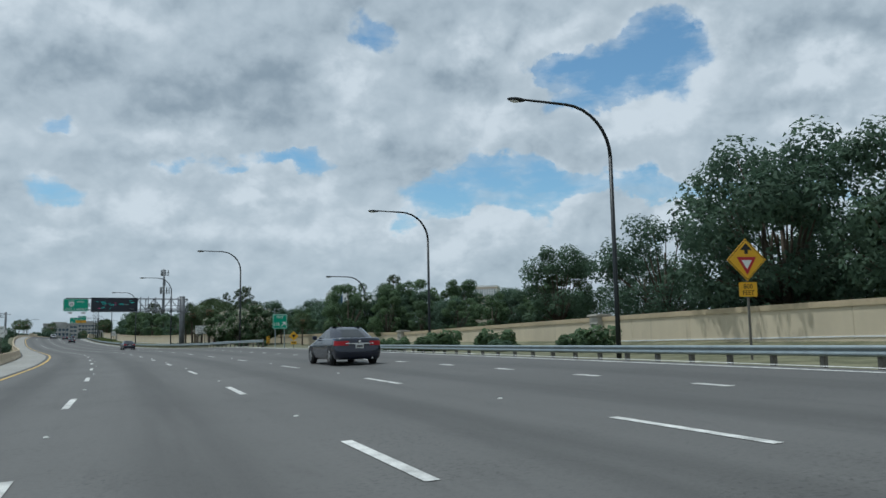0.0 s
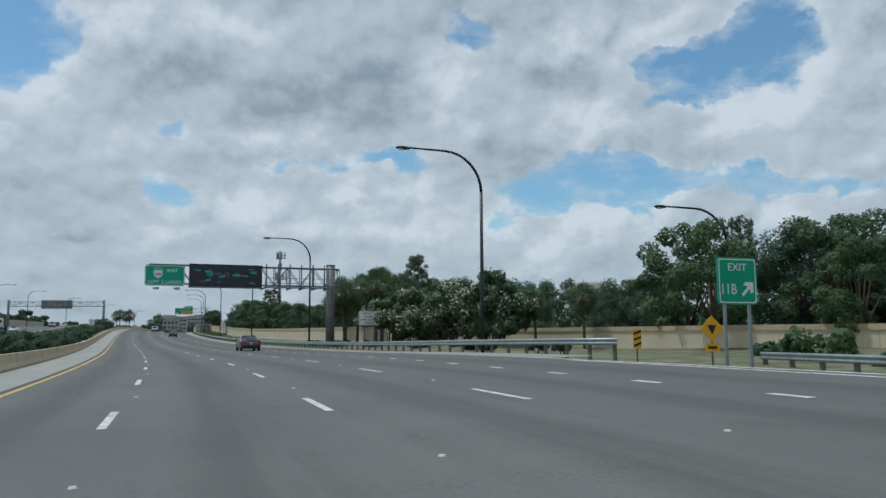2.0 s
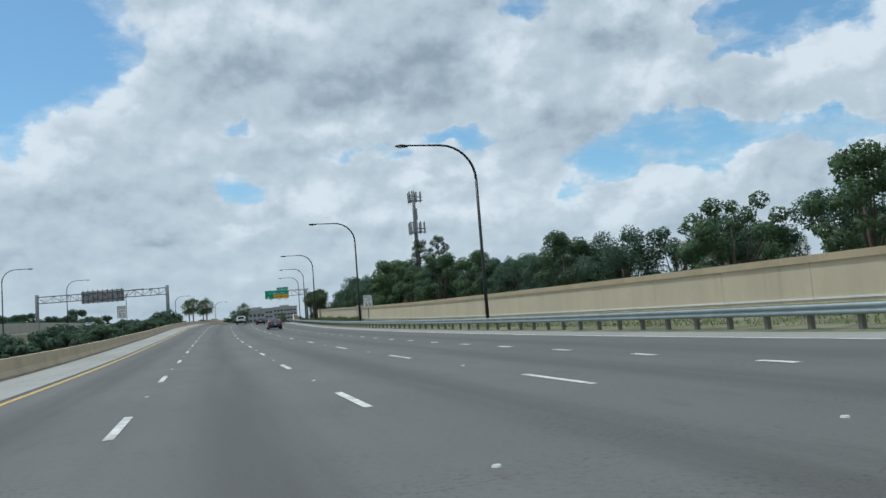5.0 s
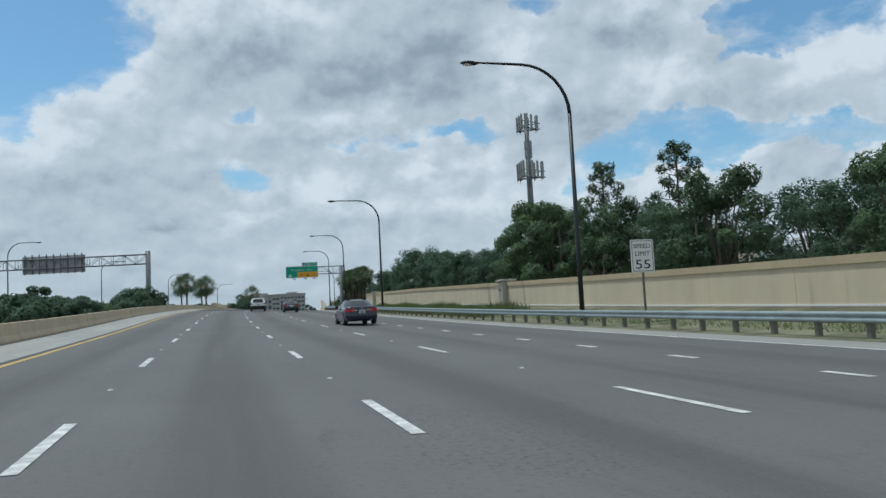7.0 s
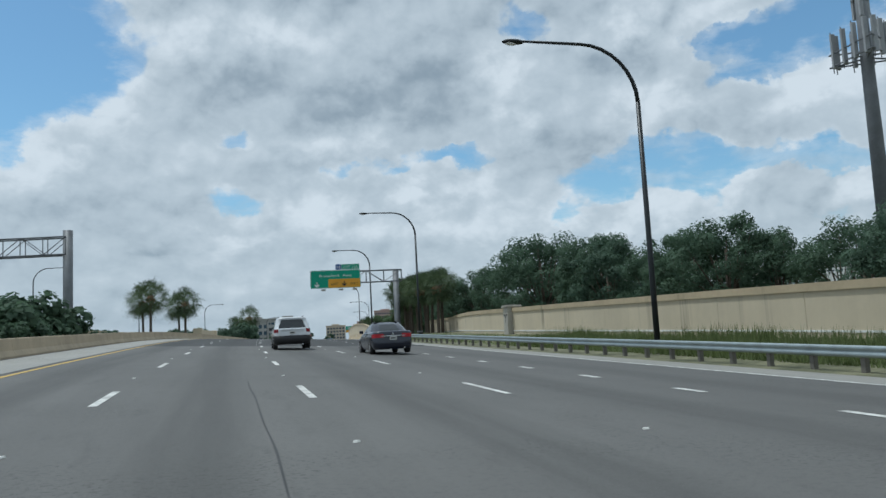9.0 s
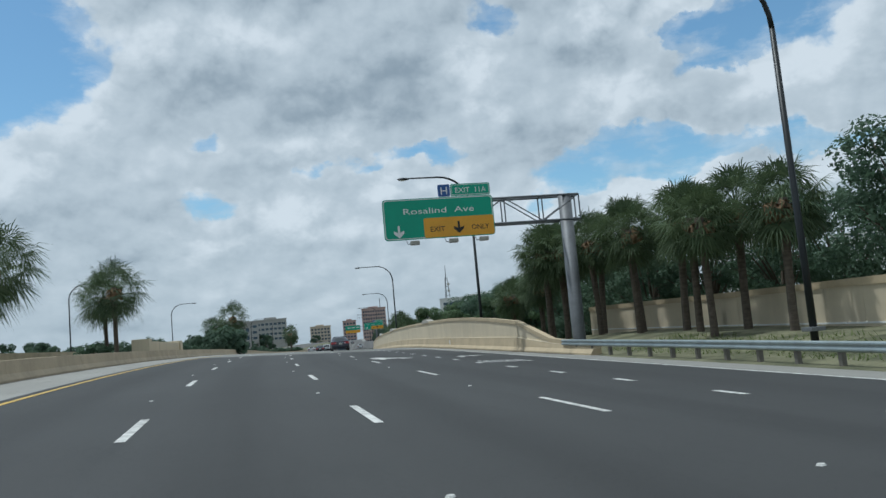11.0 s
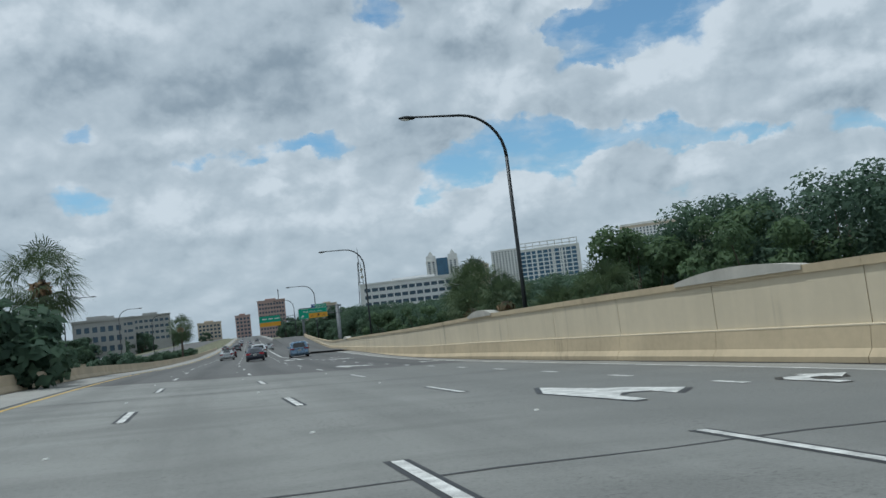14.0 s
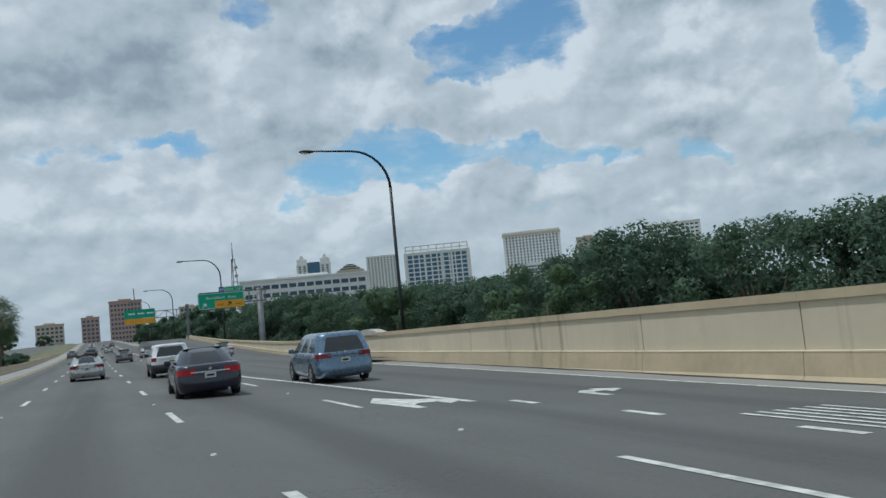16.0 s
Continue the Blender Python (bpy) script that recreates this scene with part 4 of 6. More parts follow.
# lamps of the exit ramp and of the opposite carriageway
for s, o, dz, rz in ((110, 37.8, -3.7, 0),):
    copy_thing(LAMP, frame_at(s, o, dz, rz))
for s, o in ((255, -40), (300, -41), (345, -41.5), (395, -41), (448, -38), (505, -34), (562, -30), (620, -28), (680, -27), (745, -26), (820, -26)):
    copy_thing(LAMP, frame_at(s, o, 0.6, 180))


# ---- sign gantries ----
def truss(x0, x1, z0, z1, y0, y1, bays, parent):
    """Four chords, uprights and diagonals between x0 and x1."""
    for y in (y0, y1):
        for z in (z0, z1):
            part("chord", tube([(x0, y, z), (x1, y, z)], 0.07, 8), STEEL, parent, smooth=True)
    for k in range(bays + 1):
        x = x0 + (x1 - x0) * k / bays
        for y in (y0, y1):
            part("upright", tube([(x, y, z0), (x, y, z1)], 0.045, 6), STEEL, parent)
        for z in (z0, z1):
            part("cross_tie", tube([(x, y0, z), (x, y1, z)], 0.04, 6), STEEL, parent)
        if k < bays:
            x2 = x0 + (x1 - x0) * (k + 1) / bays
            a, b = ((z0, z1) if k % 2 else (z1, z0))
            for y in (y0, y1):
                part("diagonal", tube([(x, y, a), (x2, y, b)], 0.04, 6), STEEL, parent)


def border(x0, x1, z0, z1, y, m, parent, w=0.06, radius=0.15):
    bm = bmesh.new()
    rings = []
    for d in (0.05, 0.05 + w):
        ring = []
        for cx, cz, a0 in ((x1 - radius - d, z1 - radius - d, 0), (x0 + radius + d, z1 - radius - d, 90), (x0 + radius + d, z0 + radius + d, 180), (x1 - radius - d, z0 + radius + d, 270)):
            for k in range(5):
                a = radians(a0 + 22.5 * k)
                ring.append(bm.verts.new((cx + radius * math.cos(a), y, cz + radius * math.sin(a))))
        rings.append(ring)
    for k in range(20):
        bm.faces.new((rings[0][k], rings[0][(k + 1) % 20], rings[1][(k + 1) % 20], rings[1][k]))
    part("border", bm, m, parent)


def sign_lamp(x, z, parent):
    part("lamp_arm", tube([(x, -0.1, z + 0.1), (x, -0.7, z - 0.25), (x + 0.25, -0.9, z - 0.25)], 0.025, 6), STEEL, parent)
    part("sign_lamp", box(x + 0.1, x + 0.65, -1.15, -0.8, z - 0.35, z - 0.1, 0.05), PIER, parent)


def first_gantry():
    m = frame_at(155.2, 20.2, 0.0)
    zc = m.translation.z
    root = thing("sign_gantry", "grey steel cantilever sign gantry with a thick post", "sign gantry", "sign gantries", m)
    part("post", tube([(0, 0, -0.8), (0, 0, 9.35)], 0.5, 20), STEEL, root, "thick grey tubular post", True)
    part("post_cap", tube([(0, 0, 9.35), (0, 0, 9.45)], 0.53, 20), STEEL, root, smooth=True)
    z0, z1 = 6.95, 8.95
    truss(0.9, -19.6, z0, z1, -0.45, 0.45, 14, root)
    for x in (-7.4, -6.1, -4.8, -3.5, -2.2, -0.9):
        part("hanger", box(x - 0.06, x + 0.06, -0.75, -0.63, z0 - 0.2, z1 + 0.35, 0.01), STEEL, root, "upright sign hanger")
    part("catwalk", box(-7.7, 1.0, -1.35, -0.6, z0 - 0.32, z0 - 0.22, 0.01), STEEL, root)
    for zz in (z0 + 0.2, z0 + 0.75):
        part("hand_rail", tube([(-7.7, -1.3, zz), (1.0, -1.3, zz)], 0.03, 6), STEEL, root)
    for k in range(7):
        x = -7.6 + 1.4 * k
        part("rail_post", tube([(x, -1.3, z0 - 0.25), (x, -1.3, z0 + 0.75)], 0.025, 6), STEEL, root)
        part("bracket", prism(((x - 0.5, z0 - 0.33), (x + 0.3, z0 - 0.33), (x - 0.5, z0 - 0.6)), -1.2, -1.1), STEEL, root)
    # the message board is a thing of its own on the truss
    vms = thing("message_board", "dark electronic message board with scattered cyan and magenta diodes", "message board", m=m)
    x0, x1, zb, zt = -15.62, -7.95, 6.66, 9.05
    part("cabinet", box(x0, x1, -1.25, -0.55, zb, zt, 0.03), PANEL, vms)
    part("frame_rim", box(x0 - 0.05, x1 + 0.05, -1.2, -0.6, zb - 0.14, zb - 0.01, 0.01), STEEL, vms)
    rnd = random.Random(4)
    for k in range(30):
        x, z, w = rnd.uniform(x0 + 0.4, x1 - 1.0), zb + 0.35 + 0.085 * rnd.randrange(20), rnd.uniform(0.12, 0.62)
        for j in range(rnd.randrange(1, 4)):
            xx = x + rnd.uniform(-0.15, 0.15)
            part("diode_bar", box(xx, xx + w, -1.255, -1.252, z + 0.085 * j, z + 0.085 * j + 0.045), LED_M if k % 9 == 2 else LED_W if k % 7 == 3 else LED_C, vms)
    # the route sign
    sg = thing("route_sign", "green guide sign with white letters and a toll shield", "road sign", m=m)
    a, b, c, d = -20.05, -16.05, 6.64, 8.82
    part("plate", sheet((a, b, c, d), -0.95, -0.88, 0.22), GREEN, sg)
    part("plate_back", sheet((a + 0.02, b - 0.02, c + 0.02, d - 0.02), -0.87, -0.84, 0.2), SIGNBACK, sg)
    border(a, b, c, d, -0.955, WHITE, sg, 0.05, 0.2)
    cx = (a + b) / 2
    words("WEST", 0.34, cx + 0.72, 8.1, -0.955, WHITE, sg, 1.1)
    words("LEFT 2 LANES", 0.36, cx, 6.87, -0.955, WHITE, sg, 3.35)
    sx, sz = cx - 0.7, 7.5
    part("shield", prism([(sx - 0.42, sz + 1.05), (sx + 0.42, sz + 1.05), (sx + 0.44, sz + 0.3), (sx + 0.25, sz + 0.02), (sx, sz - 0.08), (sx - 0.25, sz + 0.02), (sx - 0.44, sz + 0.3)], -0.965, -0.955), WHITE, sg, "white route shield")
    part("shield_band", box(sx - 0.40, sx + 0.40, -0.972, -0.966, sz + 0.78, sz + 1.02), GREEN, sg)
    words("TOLL", 0.16, sx, sz + 0.82, -0.976, WHITE, sg, 0.5)
    words("408", 0.27, sx, sz + 0.22, -0.97, BLACK, sg, 0.6)
    for x in (a + 0.8, b - 1.1):
        sign_lamp(x, c - 0.05, sg)


first_gantry()


def down_arrow(x, z, k, y, m, parent):
    part("arrow", prism([(x - 0.09 * k, z + k), (x + 0.09 * k, z + k), (x + 0.09 * k, z + 0.45 * k), (x + 0.42 * k, z + 0.6 * k), (x + 0.42 * k, z + 0.38 * k), (x, z), (x - 0.42 * k, z + 0.38 * k), (x - 0.42 * k, z + 0.6 * k), (x - 0.09 * k, z + 0.45 * k)], y, y + 0.006), m, parent)


def up_arrow(x, z, k, y, m, parent):
    """An arrow that points up to the right."""
    pts = [(-0.08, -0.5), (0.08, -0.5), (0.08, 0.1), (0.36, -0.05), (0.36, 0.18), (0, 0.52), (-0.36, 0.18), (-0.36, -0.05), (-0.08, 0.1)]
    c, s = math.cos(radians(-45)), math.sin(radians(-45))
    part("arrow", prism([(x + k * (p * c - q * s), z + k * (p * s + q * c)) for p, q in pts], y, y + 0.006), m, parent)


def exit_gantry(m, post_x, top, sx0, sx1, z0, z1, arrows, bays):
    root = thing("sign_gantry", "grey steel cantilever sign gantry with open truss", "sign gantry", "sign gantries", m)
    part("post", tube([(post_x, 0, -4.0), (post_x, 0, top)], 0.42, 18), STEEL, root, "thick grey tubular post", True)
    truss(post_x + 0.8, sx0 + 0.3, z0 + 0.7, z0 + 2.3, -0.4, 0.4, bays, root)
    sg = thing("exit_sign", "green and amber exit sign with white letters", "road sign", "exit signs", m)
    part("plate", sheet((sx0, sx1, z0, z1), -0.75, -0.68, 0.2), GREEN, sg)
    part("plate_back", sheet((sx0 + 0.02, sx1 - 0.02, z0 + 0.02, z1 - 0.02), -0.67, -0.64, 0.18), SIGNBACK, sg)
    border(sx0, sx1, z0, z1, -0.755, WHITE, sg, 0.045, 0.18)
    w, h = sx1 - sx0, z1 - z0
    part("amber_panel", sheet((sx0 + w * 0.355, sx1 - 0.05, z0 + 0.05, z0 + h * 0.5), -0.765, -0.758, 0.12), ORANGE, sg, "amber exit panel")
    words("Rosalind  Ave", 0.36, (sx0 + sx1) / 2, z0 + h * 0.62, -0.757, WHITE, sg, w * 0.64)
    words("EXIT", 0.32, sx0 + w * 0.475, z0 + h * 0.16, -0.77, BLACK, sg, w * 0.13)
    words("ONLY", 0.32, sx0 + w * 0.865, z0 + h * 0.16, -0.77, BLACK, sg, w * 0.16)
    (down_arrow if arrows == "down" else up_arrow)(sx0 + w * 0.13, z0 + (0.12 if arrows == "down" else 0.55), 0.75, -0.762, WHITE, sg)
    (down_arrow if arrows == "down" else up_arrow)(sx0 + w * 0.67, z0 + (0.22 if arrows == "down" else 0.6), 0.75, -0.772, BLACK, sg)
    tab = part("exit_tab", sheet((sx1 - 2.6, sx1 - 0.1, z1 + 0.03, z1 + 0.78), -0.75, -0.69, 0.1), GREEN, sg, "green exit number tab")
    border(sx1 - 2.6, sx1 - 0.1, z1 + 0.03, z1 + 0.78, -0.755, WHITE, tab, 0.03, 0.08)
    words("EXIT  11A", 0.34, sx1 - 1.35, z1 + 0.22, -0.757, WHITE, tab, 1.95)
    tab2 = part("hospital_tab", sheet((sx1 - 3.4, sx1 - 2.64, z1 + 0.03, z1 + 0.78), -0.75, -0.69, 0.08), BLUE, sg, "blue hospital tab")
    words("H", 0.5, sx1 - 3.02, z1 + 0.15, -0.757, WHITE, tab2)
    for x in (sx0 + 1.4, sx0 + w * 0.55, sx1 - 1.2):
        sign_lamp(x, z0 - 0.02, sg)


def gantry_pose(s, o):
    m = frame_at(s, o)
    m.translation.z = 0
    return m


exit_gantry(gantry_pose(410.6, 0), 21.9, 16.2, 10.0, 16.9, 13.9, 16.4, "down", 5)
exit_gantry(gantry_pose(634.9, 0), 24.5, 14.6, 15.9, 22.2, 12.1, 14.3, "up", 4)


def far_exit_sign():
    m = gantry_pose(697.9, 0)
    sg = thing("exit_sign", "distant green sign with an amber lower band", "road sign", "exit signs", m)
    part("plate", sheet((8.5, 14.5, 13.4, 15.2), -0.5, -0.4, 0.2), GREEN, sg)
    part("amber_panel", sheet((8.5, 14.5, 12.2, 13.35), -0.5, -0.4, 0.1), ORANGE, sg)
    for k in range(3):
        part("unread_bar", box(9.3 + 1.8 * k, 10.6 + 1.8 * k, -0.52, -0.505, 14.2, 14.5), WHITE, sg)
    root = thing("sign_gantry", "distant grey sign gantry across the lanes", "sign gantry", "sign gantries", m)
    part("post", tube([(21, 0, 4), (21, 0, 15.5)], 0.35, 12), STEEL, root)
    truss(20.9, 8.5, 13.2, 14.6, -0.35, 0.35, 6, root)


far_exit_sign()


def opposite_gantry():
    a, b = Vector((-37.0, 374.0, 4.0)), Vector((-68.7, 379.0, 4.0))
    d = b - a
    m = Matrix.Translation(a) @ Matrix.Rotation(math.atan2(d.y, d.x), 4, "Z")
    w = d.length
    root = thing("sign_gantry", "grey steel sign bridge over the opposite carriageway", "sign gantry", "sign gantries", m)
    for x in (0, w):
        part("post", tube([(x, 0, 0), (x, 0, 13.6)], 0.42, 16), STEEL, root, smooth=True)
    truss(0, w, 11.4, 13.0, -0.5, 0.5, 16, root)
    back = thing("road_sign", "bare aluminium back of a large road sign", "road sign", m=m)
    part("plate", box(w * 0.34, w * 0.67, -0.9, -0.8, 10.6, 13.6, 0.03), SIGNBACK, back)
    for k in range(9):
        x = w * 0.34 + 0.5 + k * (w * 0.33 - 1) / 8
        part("stiffener", box(x - 0.05, x + 0.05, -0.8, -0.55, 10.5, 13.9, 0.01), STEEL, back)
    for z in (11.2, 12.9):
        part("stiffener", box(w * 0.34, w * 0.67, -0.8, -0.7, z - 0.06, z + 0.06, 0.01), SIGNBACK, back)


opposite_gantry()


# ---- roadside signs ----
def exit_number_sign():
    m = frame_at(87.2, 19.0, -0.6)
    sg = thing("exit_number_sign", "green exit number sign with a white arrow on two posts", "road sign", m=m)
    part("plate", sheet((-0.8, 0.8, 2.45, 4.05), -0.05, 0.0, 0.1), GREEN, sg)
    border(-0.8, 0.8, 2.45, 4.05, -0.055, WHITE, sg, 0.035, 0.08)
    words("EXIT", 0.26, 0.0, 3.6, -0.056, WHITE, sg, 0.75)
    words("11B", 0.36, -0.38, 2.8, -0.056, WHITE, sg, 0.58)
    up_arrow(0.4, 2.98, 0.62, -0.06, WHITE, sg)
    for x in (-0.5, 0.5):
        part("post", box(x - 0.05, x + 0.05, 0.0, 0.08, -0.4, 4.0, 0.01), GALV, sg)


def yield_sign():
    m = frame_at(27.5, 26.0, -0.3, -12)
    sg = thing("yield_ahead_sign", "yellow diamond sign with a red triangle and arrow", "road sign", m=m)
    z, r = 4.15, 0.92
    part("diamond", prism(((0, z - r), (r, z), (0, z + r), (-r, z)), -0.02, 0.0), YELLOW, sg)
    part("edge", prism(((0, z - r + 0.05), (r - 0.05, z), (0, z + r - 0.05), (-r + 0.05, z)), -0.024, -0.021), BLACK, sg)
    part("face", prism(((0, z - r + 0.085), (r - 0.085, z), (0, z + r - 0.085), (-r + 0.085, z)), -0.03, -0.025), YELLOW, sg)
    part("red_triangle", prism(((-0.46, z + 0.12), (0.46, z + 0.12), (0, z - 0.66)), -0.036, -0.031), RED, sg)
    part("white_triangle", prism(((-0.24, z - 0.02), (0.24, z - 0.02), (0, z - 0.42)), -0.042, -0.037), WHITE, sg)
    part("arrow", prism(((-0.08, z + 0.25), (0.08, z + 0.25), (0.08, z + 0.42), (0.28, z + 0.42), (0, z + 0.72), (-0.28, z + 0.42), (-0.08, z + 0.42)), -0.036, -0.031), BLACK, sg)
    part("plaque", sheet((-0.42, 0.42, 2.55, 3.18), -0.02, 0.0, 0.05), YELLOW, sg)
    words("800", 0.2, 0, 2.9, -0.022, BLACK, sg, 0.42)
    words("FEET", 0.2, 0, 2.63, -0.022, BLACK, sg, 0.52)
    part("post", box(-0.05, 0.05, 0.0, 0.06, -0.6, 4.6, 0.01), RAILPOST, sg)


def ramp_warnings():
    m = frame_at(92.5, 22.0, -0.7, -8)
    sg = thing("ramp_warning_sign", "yellow diamond warning sign with a plaque", "road sign", "small yellow signs", m)
    part("diamond", prism(((0, 1.25), (0.55, 1.8), (0, 2.35), (-0.55, 1.8)), -0.02, 0.0), YELLOW, sg)
    part("symbol", prism(((-0.2, 1.95), (0.2, 1.95), (0, 1.55)), -0.028, -0.021), BLACK, sg)
    part("plaque", sheet((-0.32, 0.32, 0.85, 1.2), -0.02, 0.0, 0.03), YELLOW, sg)
    part("unread_bar", box(-0.2, 0.2, -0.026, -0.021, 0.97, 1.08), BLACK, sg)
    part("post", box(-0.04, 0.04, 0.0, 0.05, -0.4, 2.2, 0.01), RAILPOST, sg)
    m = frame_at(94, 19.4, -0.4)
    sg = thing("object_marker", "yellow and black striped marker at the rail end", "road sign", "small yellow signs", m)
    part("plate", sheet((-0.2, 0.2, 0.7, 1.5), -0.02, 0.0, 0.03), YELLOW, sg)
    for k in range(3):
        part("stripe", prism(((-0.18, 0.75 + 0.25 * k), (0.18, 0.88 + 0.25 * k), (0.18, 0.98 + 0.25 * k), (-0.18, 0.85 + 0.25 * k)), -0.026, -0.021), BLACK, sg)
    part("post", box(-0.03, 0.03, 0.0, 0.05, -0.4, 1.2, 0.01), RAILPOST, sg)


def speed_sign(m, number):
    sg = thing("speed_limit_sign", "white speed limit sign with black letters on a post", "road sign", "speed limit signs", m)
    part("plate", sheet((-0.56, 0.56, 2.33, 3.8), -0.03, 0.0, 0.08), WHITE, sg)
    border(-0.56, 0.56, 2.33, 3.8, -0.034, BLACK, sg, 0.025, 0.06)
    words("SPEED", 0.2, 0, 3.42, -0.035, BLACK, sg, 0.82)
    words("LIMIT", 0.2, 0, 3.08, -0.035, BLACK, sg, 0.72)
    words(number, 0.42, 0, 2.5, -0.035, BLACK, sg, 0.72)
    part("post", box(-0.05, 0.05, 0.0, 0.06, -0.8, 3.7, 0.01), RAILPOST, sg)


def fines_sign(m):
    sg = thing("fines_sign", "white notice about speeding fines on two posts", "road sign", "fines notices", m)
    part("plate", sheet((-1.0, 1.0, 2.35, 3.75), -0.03, 0.0, 0.06), WHITE, sg)
    border(-1.0, 1.0, 2.35, 3.75, -0.034, BLACK, sg, 0.02, 0.05)
    for t, z, w in (("SPEEDING FINES", 3.43, 1.75), ("DOUBLED", 3.12, 0.95), ("WHEN WORKERS", 2.81, 1.65), ("PRESENT", 2.5, 0.95)):
        words(t, 0.19, 0, z, -0.035, BLACK, sg, w)
    for x in (-0.45, 0.6):
        part("post", box(x - 0.05, x + 0.05, 0.0, 0.06, -0.8, 3.7, 0.01), RAILPOST, sg)


exit_number_sign()
yield_sign()
ramp_warnings()
speed_sign(frame_at(262.9, 20.0, 0.0), "55")
speed_sign(frame_at(265.8, -8.8, 0.2), "55")
fines_sign(frame_at(142.2, 21.0, 0.0))
fines_sign(frame_at(118, -9.2, 0.0))


def wall_placard():
    m = frame_at(428.5, 17.03, 0.0, 90)
    sg = thing("wall_placard", "small white placard on the wall base", "placard", m=m)
    part("plate", sheet((-0.17, 0.17, 0.35, 0.72), -0.05, -0.02, 0.02), WHITE, sg)
    for z in (0.45, 0.56):
        part("unread_bar", box(-0.1, 0.1, -0.056, -0.051, z, z + 0.05), BLACK, sg)


wall_placard()


# ---- cell tower ----
def cell_tower():
    m = Matrix.Translation((21.9, 343.6, 4.0))
    root = thing("cell_tower", "grey monopole cell tower with two rings of antennas", "cell tower", m=m)
    part("pole", tube([(0, 0, -2), (0, 0, 19), (0, 0, 29.3)], [0.62, 0.42, 0.3], 16), STEEL, root, smooth=True)
    for z, r, count, h in ((19.7, 2.5, 12, 2.5), (26.9, 2.1, 9, 2.2)):
        for k in range(3):
            a0, a1 = 2 * math.pi * k / 3, 2 * math.pi * (k + 1) / 3
            p0, p1 = (r * math.cos(a0), r * math.sin(a0)), (r * math.cos(a1), r * math.sin(a1))
            for dz in (0, 0.9):
                part("platform_bar", tube([(*p0, z + dz), (*p1, z + dz)], 0.06, 6), STEEL, root)
            part("outrigger", tube([(0, 0, z), (*p0, z)], 0.07, 6), STEEL, root)
            part("outrigger", tube([(0, 0, z + 0.2), ((p0[0] + p1[0]) / 2, (p0[1] + p1[1]) / 2, z)], 0.06, 6), STEEL, root)
            for j in range(count // 3):
                f = (j + 0.5) / (count // 3)
                x, y = p0[0] + (p1[0] - p0[0]) * f, p0[1] + (p1[1] - p0[1]) * f
                part("antenna", box(x - 0.16, x + 0.16, y - 0.1, y + 0.1, z - 0.2, z - 0.2 + h, 0.03), ANTENNA, root, "pale panel antenna")
                part("pipe", tube([(x, y + 0.16, z - 0.5), (x, y + 0.16, z + h)], 0.035, 6), STEEL, root)
    for z in (22.6, 23.8):
        for a in (0, 2, 4):
            part("antenna", box(0.5 * math.cos(a) - 0.14, 0.5 * math.cos(a) + 0.14, 0.5 * math.sin(a) - 0.1, 0.5 * math.sin(a) + 0.1, z, z + 1.4, 0.03), ANTENNA, root, "pale panel antenna")


cell_tower()


def radio_mast():
    m = Matrix.Translation((143.1, 1083.4, 8.0))
    root = thing("radio_mast", "slim lattice radio mast on a rooftop", "radio mast", m=m)
    legs = []
    for k in range(3):
        a = 2 * math.pi * k / 3
        legs.append([(5.5 * math.cos(a), 5.5 * math.sin(a), -13), (1.2 * math.cos(a), 1.2 * math.sin(a), 52)])
        part("leg", tube(legs[-1], 0.3, 6), STEEL, root)
    for j in range(8):
        f = j / 8
        pts = [tuple(Vector(l[0]).lerp(Vector(l[1]), f)) for l in legs]
        part("brace", tube(pts + [pts[0]], 0.16, 5, cap=False), STEEL, root)
    part("spire", tube([(0, 0, 50), (0, 0, 63.5)], [0.45, 0.2], 6), STEEL, root)
    for z in (40, 46):
        part("drum", tube([(1.6, -1.5, z), (1.6, 0.5, z)], 1.1, 12), PIER, root)


radio_mast()

